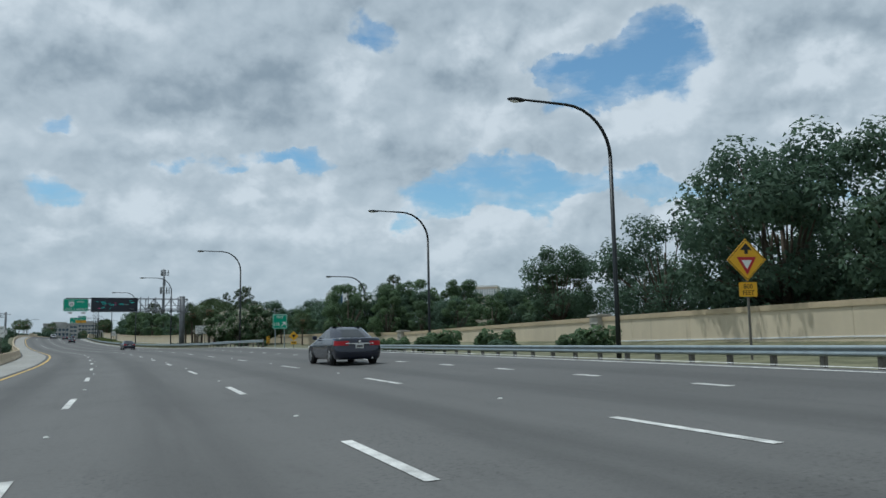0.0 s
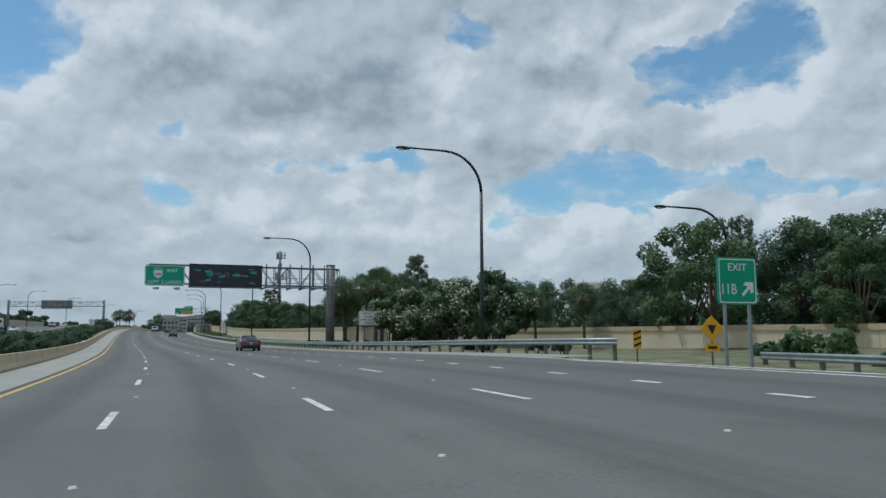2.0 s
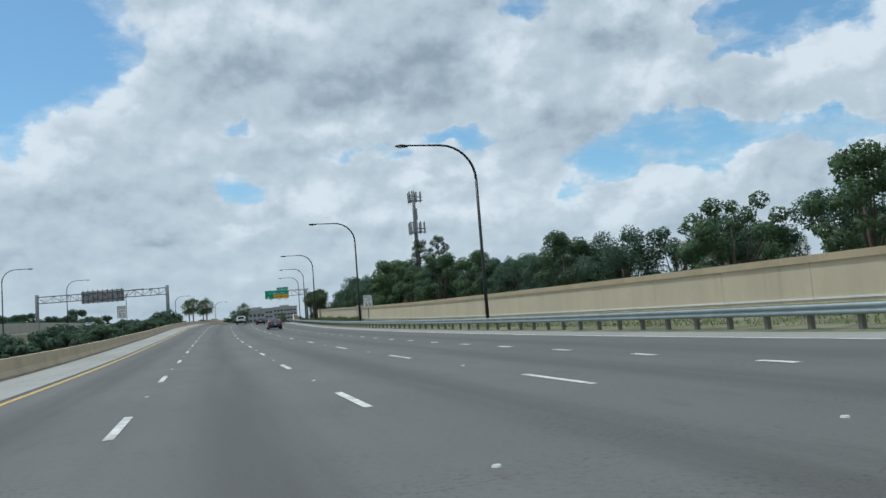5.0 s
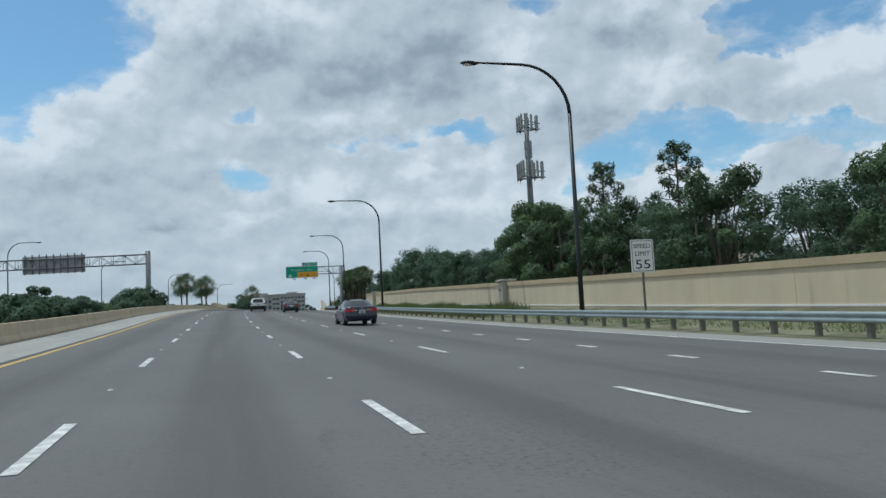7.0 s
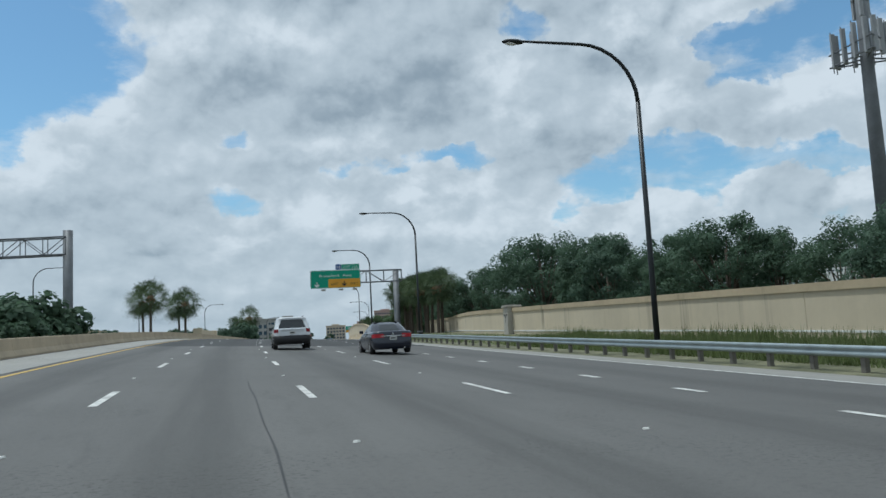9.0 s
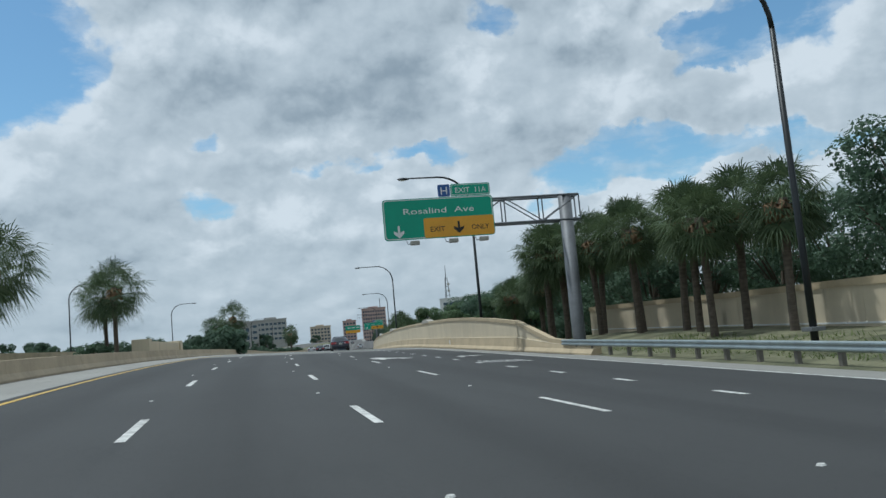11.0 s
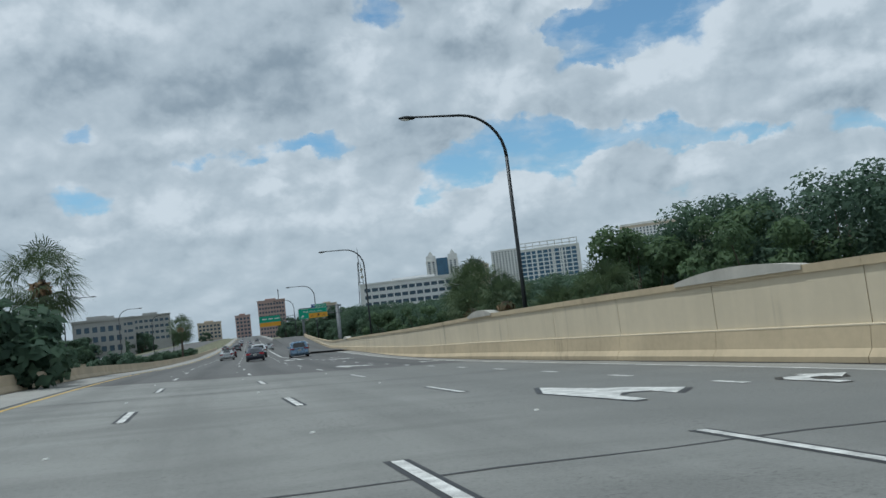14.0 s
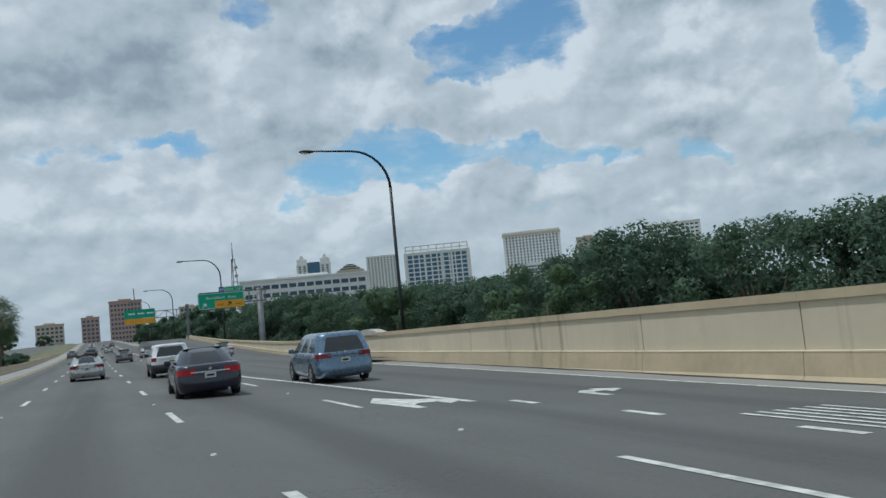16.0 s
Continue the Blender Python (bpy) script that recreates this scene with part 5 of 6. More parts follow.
# ---- trees and plants ----
def cards(rng, centres, radii, count, size, flat=0.85, aspect=0.6, hang=0.0, three=False):
    """Small leaf-spray cards scattered in and over clumps; returns vertices and faces."""
    centres, radii = np.asarray(centres, float), np.asarray(radii, float)
    w = radii**2
    idx = rng.choice(len(centres), count, p=w / w.sum())
    d = rng.normal(size=(count, 3))
    d /= np.linalg.norm(d, axis=1)[:, None]
    r = radii[idx] * rng.uniform(0.45, 1.08, count) ** 0.6
    pos = centres[idx] + d * r[:, None] * np.array([1, 1, flat])
    nrm = d + rng.normal(scale=0.55, size=(count, 3)) + np.array([0, 0, 0.6])
    nrm /= np.linalg.norm(nrm, axis=1)[:, None]
    t = np.cross(nrm, rng.normal(size=(count, 3)))
    t /= np.linalg.norm(t, axis=1)[:, None]
    b = np.cross(nrm, t)
    soft = d * 0.8 + nrm * 0.4 + np.array([0, 0, 0.35])                                # sprays take the light of the clump they clothe
    soft /= np.linalg.norm(soft, axis=1)[:, None]
    k = size * rng.uniform(0.6, 1.35, count)[:, None]
    bend = nrm * k * 0.18
    tip, tail = pos + t * k - bend, pos - t * k - bend
    l, rr = pos + b * k * aspect, pos - b * k * aspect
    if hang:
        tip[:, 2] -= hang * k[:, 0]
    if three:
        verts = np.stack([tip, l, rr - t * k * 0.6], 1).reshape(-1, 3)
        return verts, np.arange(count * 3).reshape(-1, 3), np.repeat(soft, 3, axis=0)
    verts = np.stack([tip, l, tail, rr], 1).reshape(-1, 3)
    base = np.arange(count) * 4
    faces = np.stack([base, base + 1, base + 2, base + 3], 1)
    return verts, faces, np.repeat(soft, 4, axis=0)


def leaf_mesh(name, verts, faces, material, normals=None):
    me = bpy.data.meshes.new(name)
    me.vertices.add(len(verts))
    me.vertices.foreach_set("co", np.asarray(verts, np.float32).ravel())
    me.loops.add(faces.size)
    me.loops.foreach_set("vertex_index", faces.astype(np.int32).ravel())
    me.polygons.add(len(faces))
    me.polygons.foreach_set("loop_start", np.arange(0, faces.size, faces.shape[1], dtype=np.int32))
    me.update(calc_edges=True)
    if normals is not None:
        me.normals_split_custom_set_from_vertices(normals.tolist())
    me.materials.append(material)
    return me


def broad_tree(seed, height, spread, count, leaf, label, material, trunk_h=0.13, clumps=34, size=0.27, group="trees along the road", name="oak_tree", kind="tree"):
    """A tapered trunk with limbs and a crown of many leaf sprays gathered in uneven clumps."""
    rng = np.random.default_rng(seed)
    root = thing(name, label, kind, group)
    th = height * trunk_h
    centres, radii = [], []
    for k in range(clumps):
        a, u = rng.uniform(0, 2 * math.pi), rng.uniform(-1.0, 1.0)
        rr = spread * math.sqrt(max(0.05, 1 - (u * 0.9) ** 2)) * rng.uniform(0.45, 1.0)
        centres.append((rr * math.cos(a), rr * math.sin(a), th + (height - th) * (0.43 + 0.50 * u)))
        radii.append(rng.uniform(0.14, 0.29) * spread)
    bm = tube([(0, 0, -1.5), (0.05, 0.05, th * 0.5), (0.12, -0.05, th), (0.2, 0.1, height * 0.7)], [0.035 * height, 0.026 * height, 0.02 * height, 0.006 * height], 9)
    part("trunk", bm, BARK, root, smooth=True)
    bm = bmesh.new()
    for k in range(0, clumps, 3):
        c = centres[k]
        z0 = th * rng.uniform(0.8, 1.25)
        tube([(0.1, 0, z0), (c[0] * 0.5, c[1] * 0.5, (z0 + c[2]) / 2 + 0.2), c], [0.012 * height, 0.007 * height, 0.002 * height], 5, bm)
    part("limb_work", bm, BARK, root, smooth=True)
    v, f, nn = cards(rng, centres, radii, count, size, three=True)
    part("crown", leaf_mesh("crown", v, f, material, nn), material, root)
    return root


def palm_tree(seed, height, crown=2.35, label="sabal palm with a ragged round crown of fan fronds"):
    rng = np.random.default_rng(seed)
    root = thing("palm_tree", label, "palm", "palms beside the road")
    lean = rng.uniform(-0.3, 0.3, 2)
    pts = [(lean[0] * f * f, lean[1] * f * f, -1.0 + (height + 1.0) * f) for f in np.linspace(0, 1, 7)]
    part("trunk", tube(pts, [0.25, 0.2, 0.18, 0.17, 0.18, 0.21, 0.22], 10), PALMBARK, root, smooth=True)
    verts, faces = [], []
    top = Vector(pts[-1])
    fronds = 66
    for k in range(fronds):
        az = 2.39996 * k + rng.uniform(-0.25, 0.25)
        el = radians(82 - 150 * (k / fronds) ** 0.85 + rng.uniform(-9, 9))
        d = Vector((math.cos(az) * math.cos(el), math.sin(az) * math.cos(el), math.sin(el)))
        stem = crown * rng.uniform(0.42, 0.62)
        hub = top + d * stem - Vector((0, 0, 0.12 * stem))
        side = d.cross(Vector((0, 0, 1)))
        side = side.normalized() if side.length > 0.01 else Vector((1, 0, 0))
        upv = side.cross(d).normalized()
        tilt = rng.uniform(-0.5, 0.5)
        side, upv = side * math.cos(tilt) + upv * math.sin(tilt), upv * math.cos(tilt) - side * math.sin(tilt)
        i = len(verts)
        verts += [top + side * 0.02, top - side * 0.02, hub - side * 0.015, hub + side * 0.015]
        faces.append((i, i + 1, i + 2, i + 3))
        blades = 19
        for j in range(blades):
            g = radians(-112 + 224 * j / (blades - 1)) + rng.uniform(-0.05, 0.05)
            dd = (d * math.cos(g) + side * math.sin(g) + upv * (0.30 * math.cos(g) - 0.12)).normalized()
            ln = crown * (0.50 - 0.09 * abs(g)) * rng.uniform(0.8, 1.12)
            mid = hub + dd * ln * 0.55
            tip = hub + dd * ln - Vector((0, 0, rng.uniform(0.18, 0.5) * ln))
            wv = dd.cross(upv).normalized() * 0.034
            i = len(verts)
            verts += [hub, mid + wv, tip, mid - wv]
            faces.append((i, i + 1, i + 2, i + 3))
    part("crown", leaf_mesh("crown", np.array([tuple(v) for v in verts]), np.array(faces), PALMLEAF), PALMLEAF, root)
    # hanging dead skirt
    rngv = [(0.3 * math.cos(a), 0.3 * math.sin(a), height - 0.5) for a in np.linspace(0, 6, 9)]
    v, f, nn = cards(rng, rngv, [0.3] * 9, 160, 0.3, 1.4, 0.25, 0.6)
    part("dead_skirt", leaf_mesh("dead_skirt", v, f, DEADLEAF, nn), DEADLEAF, root, "brown hanging dead fronds")
    return root


def pine_tree(seed, height):
    rng = np.random.default_rng(seed)
    root = thing("pine_tree", "tall thin pine with tufted open branches", "tree", "pines behind the wall")
    part("trunk", tube([(0, 0, -1.5), (0.1, 0, height * 0.5), (0.05, 0.1, height)], [0.2, 0.13, 0.03], 8), BARK, root, smooth=True)
    centres, radii = [], []
    bm = bmesh.new()
    for k in range(30):
        z = height * (0.42 + 0.58 * (k / 30))
        a = 2.4 * k
        ln = (1 - (k / 30)) * 2.4 + 0.5
        ln *= rng.uniform(0.6, 1.1)
        c = (ln * math.cos(a), ln * math.sin(a), z + 0.5)
        tube([(0.05, 0, z), (c[0] * 0.6, c[1] * 0.6, z + 0.15), c], [0.04, 0.025, 0.01], 5, bm)
        centres.append(c)
        radii.append(rng.uniform(0.35, 0.65))
    part("limb_work", bm, BARK, root)
    v, f, nn = cards(rng, centres, radii, 2600, 0.26, 0.8, 0.16)
    part("crown", leaf_mesh("crown", v, f, PINELEAF, nn), PINELEAF, root)
    return root


def myrtle(seed, height, spread):
    """A flowering shrub tree: several stems, rounded crown, white sprays."""
    rng = np.random.default_rng(seed)
    root = thing("crape_myrtle", "crape myrtle in white bloom on several thin stems", "tree", "crape myrtles beside the road")
    bm = bmesh.new()
    centres, radii = [], []
    for k in range(24):
        a, u = rng.uniform(0, 6.28), rng.uniform(-0.9, 1)
        rr = spread * math.sqrt(1 - (0.85 * u) ** 2) * rng.uniform(0.4, 1)
        centres.append((rr * math.cos(a), rr * math.sin(a), height * (0.55 + 0.40 * u)))
        radii.append(rng.uniform(0.2, 0.32) * spread)
    for k in range(5):
        a = 1.26 * k
        c = centres[k * 4]
        tube([(0.15 * math.cos(a), 0.15 * math.sin(a), -1.2), (0.35 * math.cos(a), 0.35 * math.sin(a), height * 0.3), c], [0.07, 0.055, 0.02], 6, bm)
    part("stems", bm, BARK, root)
    v, f, nn = cards(rng, centres, radii, 3800, 0.2)
    part("crown", leaf_mesh("crown", v, f, LEAF2, nn), LEAF2, root)
    tops = [(c[0] * 1.1, c[1] * 1.1, c[2] + 0.15) for c in centres if rng.random() < 0.85]
    v, f, nn = cards(rng, tops, [r * 1.02 for r in radii[:len(tops)]], 950, 0.11, 1.0, 0.6)
    part("blossom", leaf_mesh("blossom", v, f, BLOSSOM, nn), BLOSSOM, root, "white flower sprays")
    return root


def shrub(seed, height, spread, material, label, name="shrub", count=1500, size=0.18):
    rng = np.random.default_rng(seed)
    root = thing(name, label, "shrub", "shrubs beside the road")
    centres, radii = [], []
    for k in range(14):
        a = rng.uniform(0, 6.28)
        rr = spread * math.sqrt(rng.uniform(0, 1)) * 0.8
        centres.append((rr * math.cos(a), rr * math.sin(a), height * rng.uniform(0.15, 0.75)))
        radii.append(rng.uniform(0.25, 0.42) * min(spread, height))
    bm = bmesh.new()
    for c in centres[::2]:
        tube([(c[0] * 0.2, c[1] * 0.2, -0.6), (c[0] * 0.7, c[1] * 0.7, c[2] * 0.6), c], [0.04, 0.03, 0.01], 5, bm)
    part("stems", bm, BARK, root)
    v, f, nn = cards(rng, centres, radii, count, size)
    part("leaves", leaf_mesh("leaves", v, f, material, nn), material, root)
    return root


def spread_out(makers, rows):
    """Places copies of the given plants: rows of (which, x, y, z, turn, scale)."""
    used = set()
    for which, p, turn, k in rows:
        m = Matrix.Translation(p) @ Matrix.Rotation(turn, 4, "Z") @ Matrix.Scale(k, 4)
        if which not in used:
            used.add(which)
            makers[which].matrix_world = m
        else:
            src = makers[which]
            made = copy_thing(src, m)
            made.scale = (k, k, k)


def plant():
    rnd = random.Random(11)
    oaks = [broad_tree(s, 12, sp, 11500, None, "dense dark green live oak behind the wall", LEAF, clumps=c, size=0.205) for s, sp, c in ((1, 5.6, 58), (2, 6.2, 68), (3, 5.0, 50), (7, 5.8, 62))]
    bright = [broad_tree(s, 10, 4.2, 8000, None, "mid-green broadleaf tree with a loose crown", LEAF2, clumps=30, size=0.18, name="broadleaf_tree") for s in (4, 5)]
    top = ((-110, 13), (30, 13.6), (42, 14.8), (48, 12.6), (53, 9.6), (62, 9.4), (67, 9.0), (71, 6.6), (85, 6.3), (95, 6), (99, 7.6), (105, 9.0), (114, 9.2), (119, 7.4), (132, 7), (144, 6.5), (157, 8.2), (169, 10.4), (183, 12.3),
           (195, 10.5), (200, 7.8), (212, 8.4), (234, 7.6), (254, 7.3), (270, 9.2), (283, 9.6), (292, 8), (300, 10.8), (316, 10.8))
    top += ((326, 8.6), (334, 6.6), (342, 8.0), (350, 8.2), (355, 7.3), (360, 8.8), (370, 10.8), (386, 12.6), (400, 12.4), (425, 10), (440, 6.6), (449, 8.3), (456, 9.3), (464, 8.6), (481, 7.4), (485, 9), (495, 9.4), (504, 8.4), (509, 7.6), (514, 7.0),
            (520, 6.0), (531, 6.4), (541, 6.6), (564, 7.2), (572, 6.9), (578, 6), (600, 6.3), (640, 7.5), (663, 9), (720, 7))
    rows = []
    s = -60.0
    while s < 720:
        for row, (o0, o1) in enumerate(((39, 44), (49, 58))):
            if row and len(rows) % 3 == 0:
                continue
            o = rnd.uniform(o0, o1) - table(s, ((110, 0), (170, 2), (250, 4), (410, 6)))
            ss = s + rnd.uniform(-3, 3)
            fall = table(ss, ((414, 0.0), (455, -4.0)))
            h = table(ss, top) * rnd.uniform(0.84, 0.97) - fall + (row == 0) * rnd.uniform(-0.8, 0.2)
            k = h / 12.0
            rows.append((rnd.randrange(4), at(ss, o, fall + 0.2), rnd.uniform(0, 6.3), k))
        s += 8.0 * min(1.0, max(0.62, table(s, top) / 12.0))
    spread_out(oaks, rows)
    rows = []
    for s, o, h in ((66, 41, 7.4), (72, 43, 6), (76, 39, 5.4), (80, 43, 5.6), (84, 39, 5.2), (88, 42, 5.6), (92, 38, 5.2), (95, 42, 5.6), (98, 36, 6.2), (107, 34, 8.8), (112, 36, 9.2), (103, 39, 8.4), (128, 34, 6.4), (150, 31, 8), (196, 33, 8), (204, 31, 7.2), (232, 33, 7.8), (262, 34, 8.6), (276, 33, 9.2), (291, 32, 9.0), (297, 31, 10.2), (303, 32, 10.4), (309, 33, 10.4), (316, 34, 9.4), (104, 44, 9.4), (99, 47, 8.6), (30, 42, 10.5), (44, 45, 11), (497, 26, 10.5), (492, 30, 11), (487, 27, 9.6),
                    (450, 29, 8.4), (462, 30, 9.4), (474, 26, 8.6), (500, 27, 8.2), (515, 29, 7.4), (530, 25, 7.2), (560, 27, 9), (585, 26, 9)):
        fall = table(s, ((414, 0.0), (455, -4.0)))
        rows.append((rnd.randrange(2), at(s, o, fall), rnd.uniform(0, 6), h / 10.0))
    spread_out(bright, rows)
    # the far side: tree lines beyond the opposite carriageway
    far = [broad_tree(s, 9, 5.5, 4200, None, "dark green tree in a distant belt", LEAF, trunk_h=0.1, clumps=40, size=0.42, group="far trees", name="far_tree") for s in (21, 22)]
    rows = []
    s = -20.0
    while s < 1000:
        o = -rnd.uniform(56, 84)
        rows.append((rnd.randrange(2), at(s, o, -0.5), rnd.uniform(0, 6), rnd.uniform(0.7, 1.15) * table(s, ((0, 1.0), (300, 0.95), (600, 0.9), (900, 1.2)))))
        s += 8.0
    for k in range(46):                                       # the woods that close the view ahead
        s = 760 + rnd.uniform(0, 330)
        o = rnd.uniform(26, 130)
        rows.append((rnd.randrange(2), at(s, o, -1.5), rnd.uniform(0, 6), rnd.uniform(0.9, 1.5)))
    for k in range(40):
        s = 900 + rnd.uniform(0, 500)
        o = rnd.choice((-1, 1)) * rnd.uniform(30, 260)
        rows.append((rnd.randrange(2), at(s, o, -1.5), rnd.uniform(0, 6), rnd.uniform(1.0, 1.7)))
    spread_out(far, rows)
    # palms: by the first gantry, by the exit gantry, on the median
    palms = [palm_tree(s, h) for s, h in ((31, 6.0), (32, 6.0), (33, 6.0), (34, 6.0))] + [palm_tree(35, 6.0, 3.1)]
    rows = []
    for s, o, h in ((150, 24, 7.0), (154, 26, 7.2), (158.5, 22.8, 6.6), (161, 25, 7.0), (147, 26, 6.4), (165, 24.6, 6.2), (164, 22.6, 5.2), (170, 26, 5.6), (400, 24.5, 6.4), (403.5, 25.6, 7.0), (406.5, 24.2, 6.7), (409.5, 25.8, 7.2), (412.5, 24.2, 6.8),
                    (415.5, 25.6, 7.0), (418.5, 24.0, 6.8), (421.5, 25.0, 7.0), (425.5, 25.2, 6.4), (431, 26, 5.2), (436, 24.6, 4.4), (440, 26, 4.2), (398, 26, 6.8), (420, 23.2, 6.9), (429, 25.4, 4.8),
                    (509, 22, 3.4), (516, 22, 4.8), (498, 21.4, 2.2), (493, 22, 2.8), (513, 20.6, 3.2), (520, 23, 4.0),
                    (396, 23.0, 6.0), (392, 24.4, 6.2), (404, -10.0, 5.6), (408, -11.6, 5.2), (432, -9.8, 6.2), (436, -11.4, 5.8), (520, -9.4, 7.4), (503.5, -10.6, 4.9), (500, -9.2, 3.6), (507, -9.6, 3.0), (640, -9, 7), (655, -10, 6), (118, 31, 4.0), (122, 29, 3.6)):
        fall = table(s, ((414, 0.0), (455, -4.0))) if o > 0 else 0
        hh = h - fall * 0.8
        rows.append((rnd.randrange(4) if o > 0 else 4, at(s, o, fall * 0.8), rnd.uniform(0, 6.3), hh / 6.0))
    spread_out(palms, rows)
    pines = [pine_tree(41, 14), pine_tree(42, 11)]
    spread_out(pines, [(0, at(152, 29.8, 0), 1, 0.74), (1, at(172, 36.5, 0), 2, 1.1), (1, at(297, 35.5, 0), 2, 1.15), (1, at(284.5, 35.5, 0), 3, 1.1), (0, at(183, 35, 0), 0.5, 0.82), (1, at(118, 46, 0), 4, 0.95)])
    myrtles = [myrtle(51, 6.5, 3.0), myrtle(52, 5.8, 2.7)]
    rows = []
    for k, s in enumerate((122, 125.5, 129, 132.5, 136, 139.5, 143, 146.5)):
        rows.append((k % 2, at(s, 25.5 + 2.2 * math.sin(k * 1.9), -0.2), k * 1.3, 0.95 + 0.12 * math.sin(k * 2.7)))
    spread_out(myrtles, rows)
    low = [shrub(61, 1.7, 1.9, LEAF2, "yellow-green shrub in front of the wall"), shrub(62, 1.3, 1.6, LEAF, "dark green low shrub on the verge"), shrub(63, 2.6, 2.6, LEAF, "dense green bush on the median", "median_bush", 2600, 0.2)]
    rows = []
    for k, (s, o) in enumerate(((55, 28), (60, 30.5), (65, 27.5), (70, 31), (76, 28), (82, 30), (88, 27), (94, 29), (46, 30), (99, 31), (72, 26))):
        rows.append((0 if k % 3 else 1, at(s, o, -0.7), k, 0.9 + 0.2 * math.sin(k)))
    for k in range(16):
        rows.append((1, at(105 + k * 4.4, 21.8 + 0.8 * math.sin(k * 2.1), 0.1), k, 0.5 + 0.15 * math.sin(k * 3)))
    s = 60.0
    k = 0
    while s < 700:
        gap = 380 < s < 430
        if not gap:
            rows.append((2 if k % 3 else 1, at(s, -9.2 - 4.2 * abs(math.sin(k * 1.3)), -0.1), k, 0.62 + 0.3 * abs(math.sin(k * 0.77))))
        s += 4.2
        k += 1
    for k, (s, o, z) in enumerate(((357, -10.2, 1.5), (353, -10.8, 1.4), (502, -9.4, 2.0), (506, -10.4, 1.8), (498, -10.6, 1.6), (510, -9.6, 1.3))):
        rows.append((2, at(s, o, -0.1), k, z))
    for k, (s, o, z) in enumerate(((452, 19.6, 1.2), (470, 20.0, 1.0), (505, 19.2, 1.1))):
        rows.append((1, at(s, o, z - 0.6), k, 0.7))
    spread_out(low, rows)


plant()


def spiky_plants():
    """Century plants on the median: rosettes of pointed grey-green blades."""
    rng = np.random.default_rng(5)
    verts, faces = [Vector((0, 0, 0.05))], []
    for k in range(46):
        a = 2.4 * k
        el = radians(75 - 1.25 * k)
        d = Vector((math.cos(a) * math.cos(el), math.sin(a) * math.cos(el), math.sin(el)))
        side = Vector((-math.sin(a), math.cos(a), 0)) * 0.09
        ln = rng.uniform(1.2, 1.7)
        i = len(verts)
        verts += [d * ln * 0.5 - side, d * ln, d * ln * 0.5 + side]
        faces.append((0, i, i + 1, i + 2))
    me = leaf_mesh("agave", np.array([tuple(v) for v in verts]), np.array(faces), PALMLEAF)
    for k, (s, o, z) in enumerate(((168, -9.0, 1), (172, -10.5, 1.2), (240, -9.5, 1), (318, -10, 1.1), (500, -10.5, 1.2), (506, -9.4, 1), (524, -10, 1.3), (548, -9.6, 1.1), (575, -10.8, 1.2), (163, -10.6, 0.9))):
        ob = new("agave", me)
        ob.matrix_world = frame_at(s, o, 0.02, 40 * k) @ Matrix.Scale(z, 4)
        tagged(ob, "grey-green century plant with pointed blades on the median", "plant", "century plants on the median")


spiky_plants()


def verge_grass():
    """Long dry grass between the rail and the wall."""
    rng = np.random.default_rng(8)
    count = 46000
    s = rng.uniform(150, 400, count)
    s[:22000] = rng.uniform(285, 345, 22000)
    tuft = rng.integers(0, 900, count)                        # blades gather in tufts
    s = np.round(s / 0.9) * 0.9 + rng.normal(0, 0.22, count) + 0.3 * np.sin(tuft)
    o = np.where(s > 280, rng.uniform(19.0, 23.2, count), rng.uniform(19.2, 22.8, count))
    wave = 0.65 + 0.35 * np.sin(s * 0.55 + 1.3 * np.sin(o * 1.9)) * np.cos(o * 2.3 + s * 0.21)
    verts = np.empty((count, 3, 3))
    hgt = rng.uniform(0.12, 0.42, count) * wave * np.where((s > 285) & (s < 350), 2.3, 0.9)
    ang = rng.uniform(0, 6.28, count)
    for i in range(count):
        p = at(s[i], o[i], table(o[i], ((18, 0.0), (20, 0.1), (24, 0.55))) - 0.03)
        d = Vector((math.cos(ang[i]), math.sin(ang[i]), 0)) * 0.03
        verts[i] = (p - d, p + d, p + Vector((d.y * 7, -d.x * 7, hgt[i])))
    f = np.arange(count * 3).reshape(-1, 3)
    ob = new("verge_grass", leaf_mesh("verge_grass", verts.reshape(-1, 3), f, STRAW))
    tagged(ob, "long dry green grass between guard rail and wall", "grass", kind="stuff")


verge_grass()


# ---- town ahead ----
PANE = {}


def windows(root, m, w, h, rows, cols, fw, fh, face_y, x_off=0.0, z0=0.0, glaze=None):
    """A grid of separate panes set into a front at y = face_y."""
    g = glaze or GLAZE
    pw, ph = w / cols * fw, h / rows * fh
    key = (round(pw, 2), round(ph, 2), g.name)
    if key not in PANE:
        me = bpy.data.meshes.new("window_pane")
        bm = box(-pw / 2, pw / 2, -0.06, 0.12, -ph / 2, ph / 2)
        bm.to_mesh(me)
        bm.free()
        me.materials.append(g)
        PANE[key] = me
    for r in range(rows):
        for c in range(cols):
            ob = new("window_pane", PANE[key])
            ob.parent = root
            ob.location = (x_off - w / 2 + w * (c + 0.5) / cols, face_y, z0 + h * (r + 0.5) / rows)


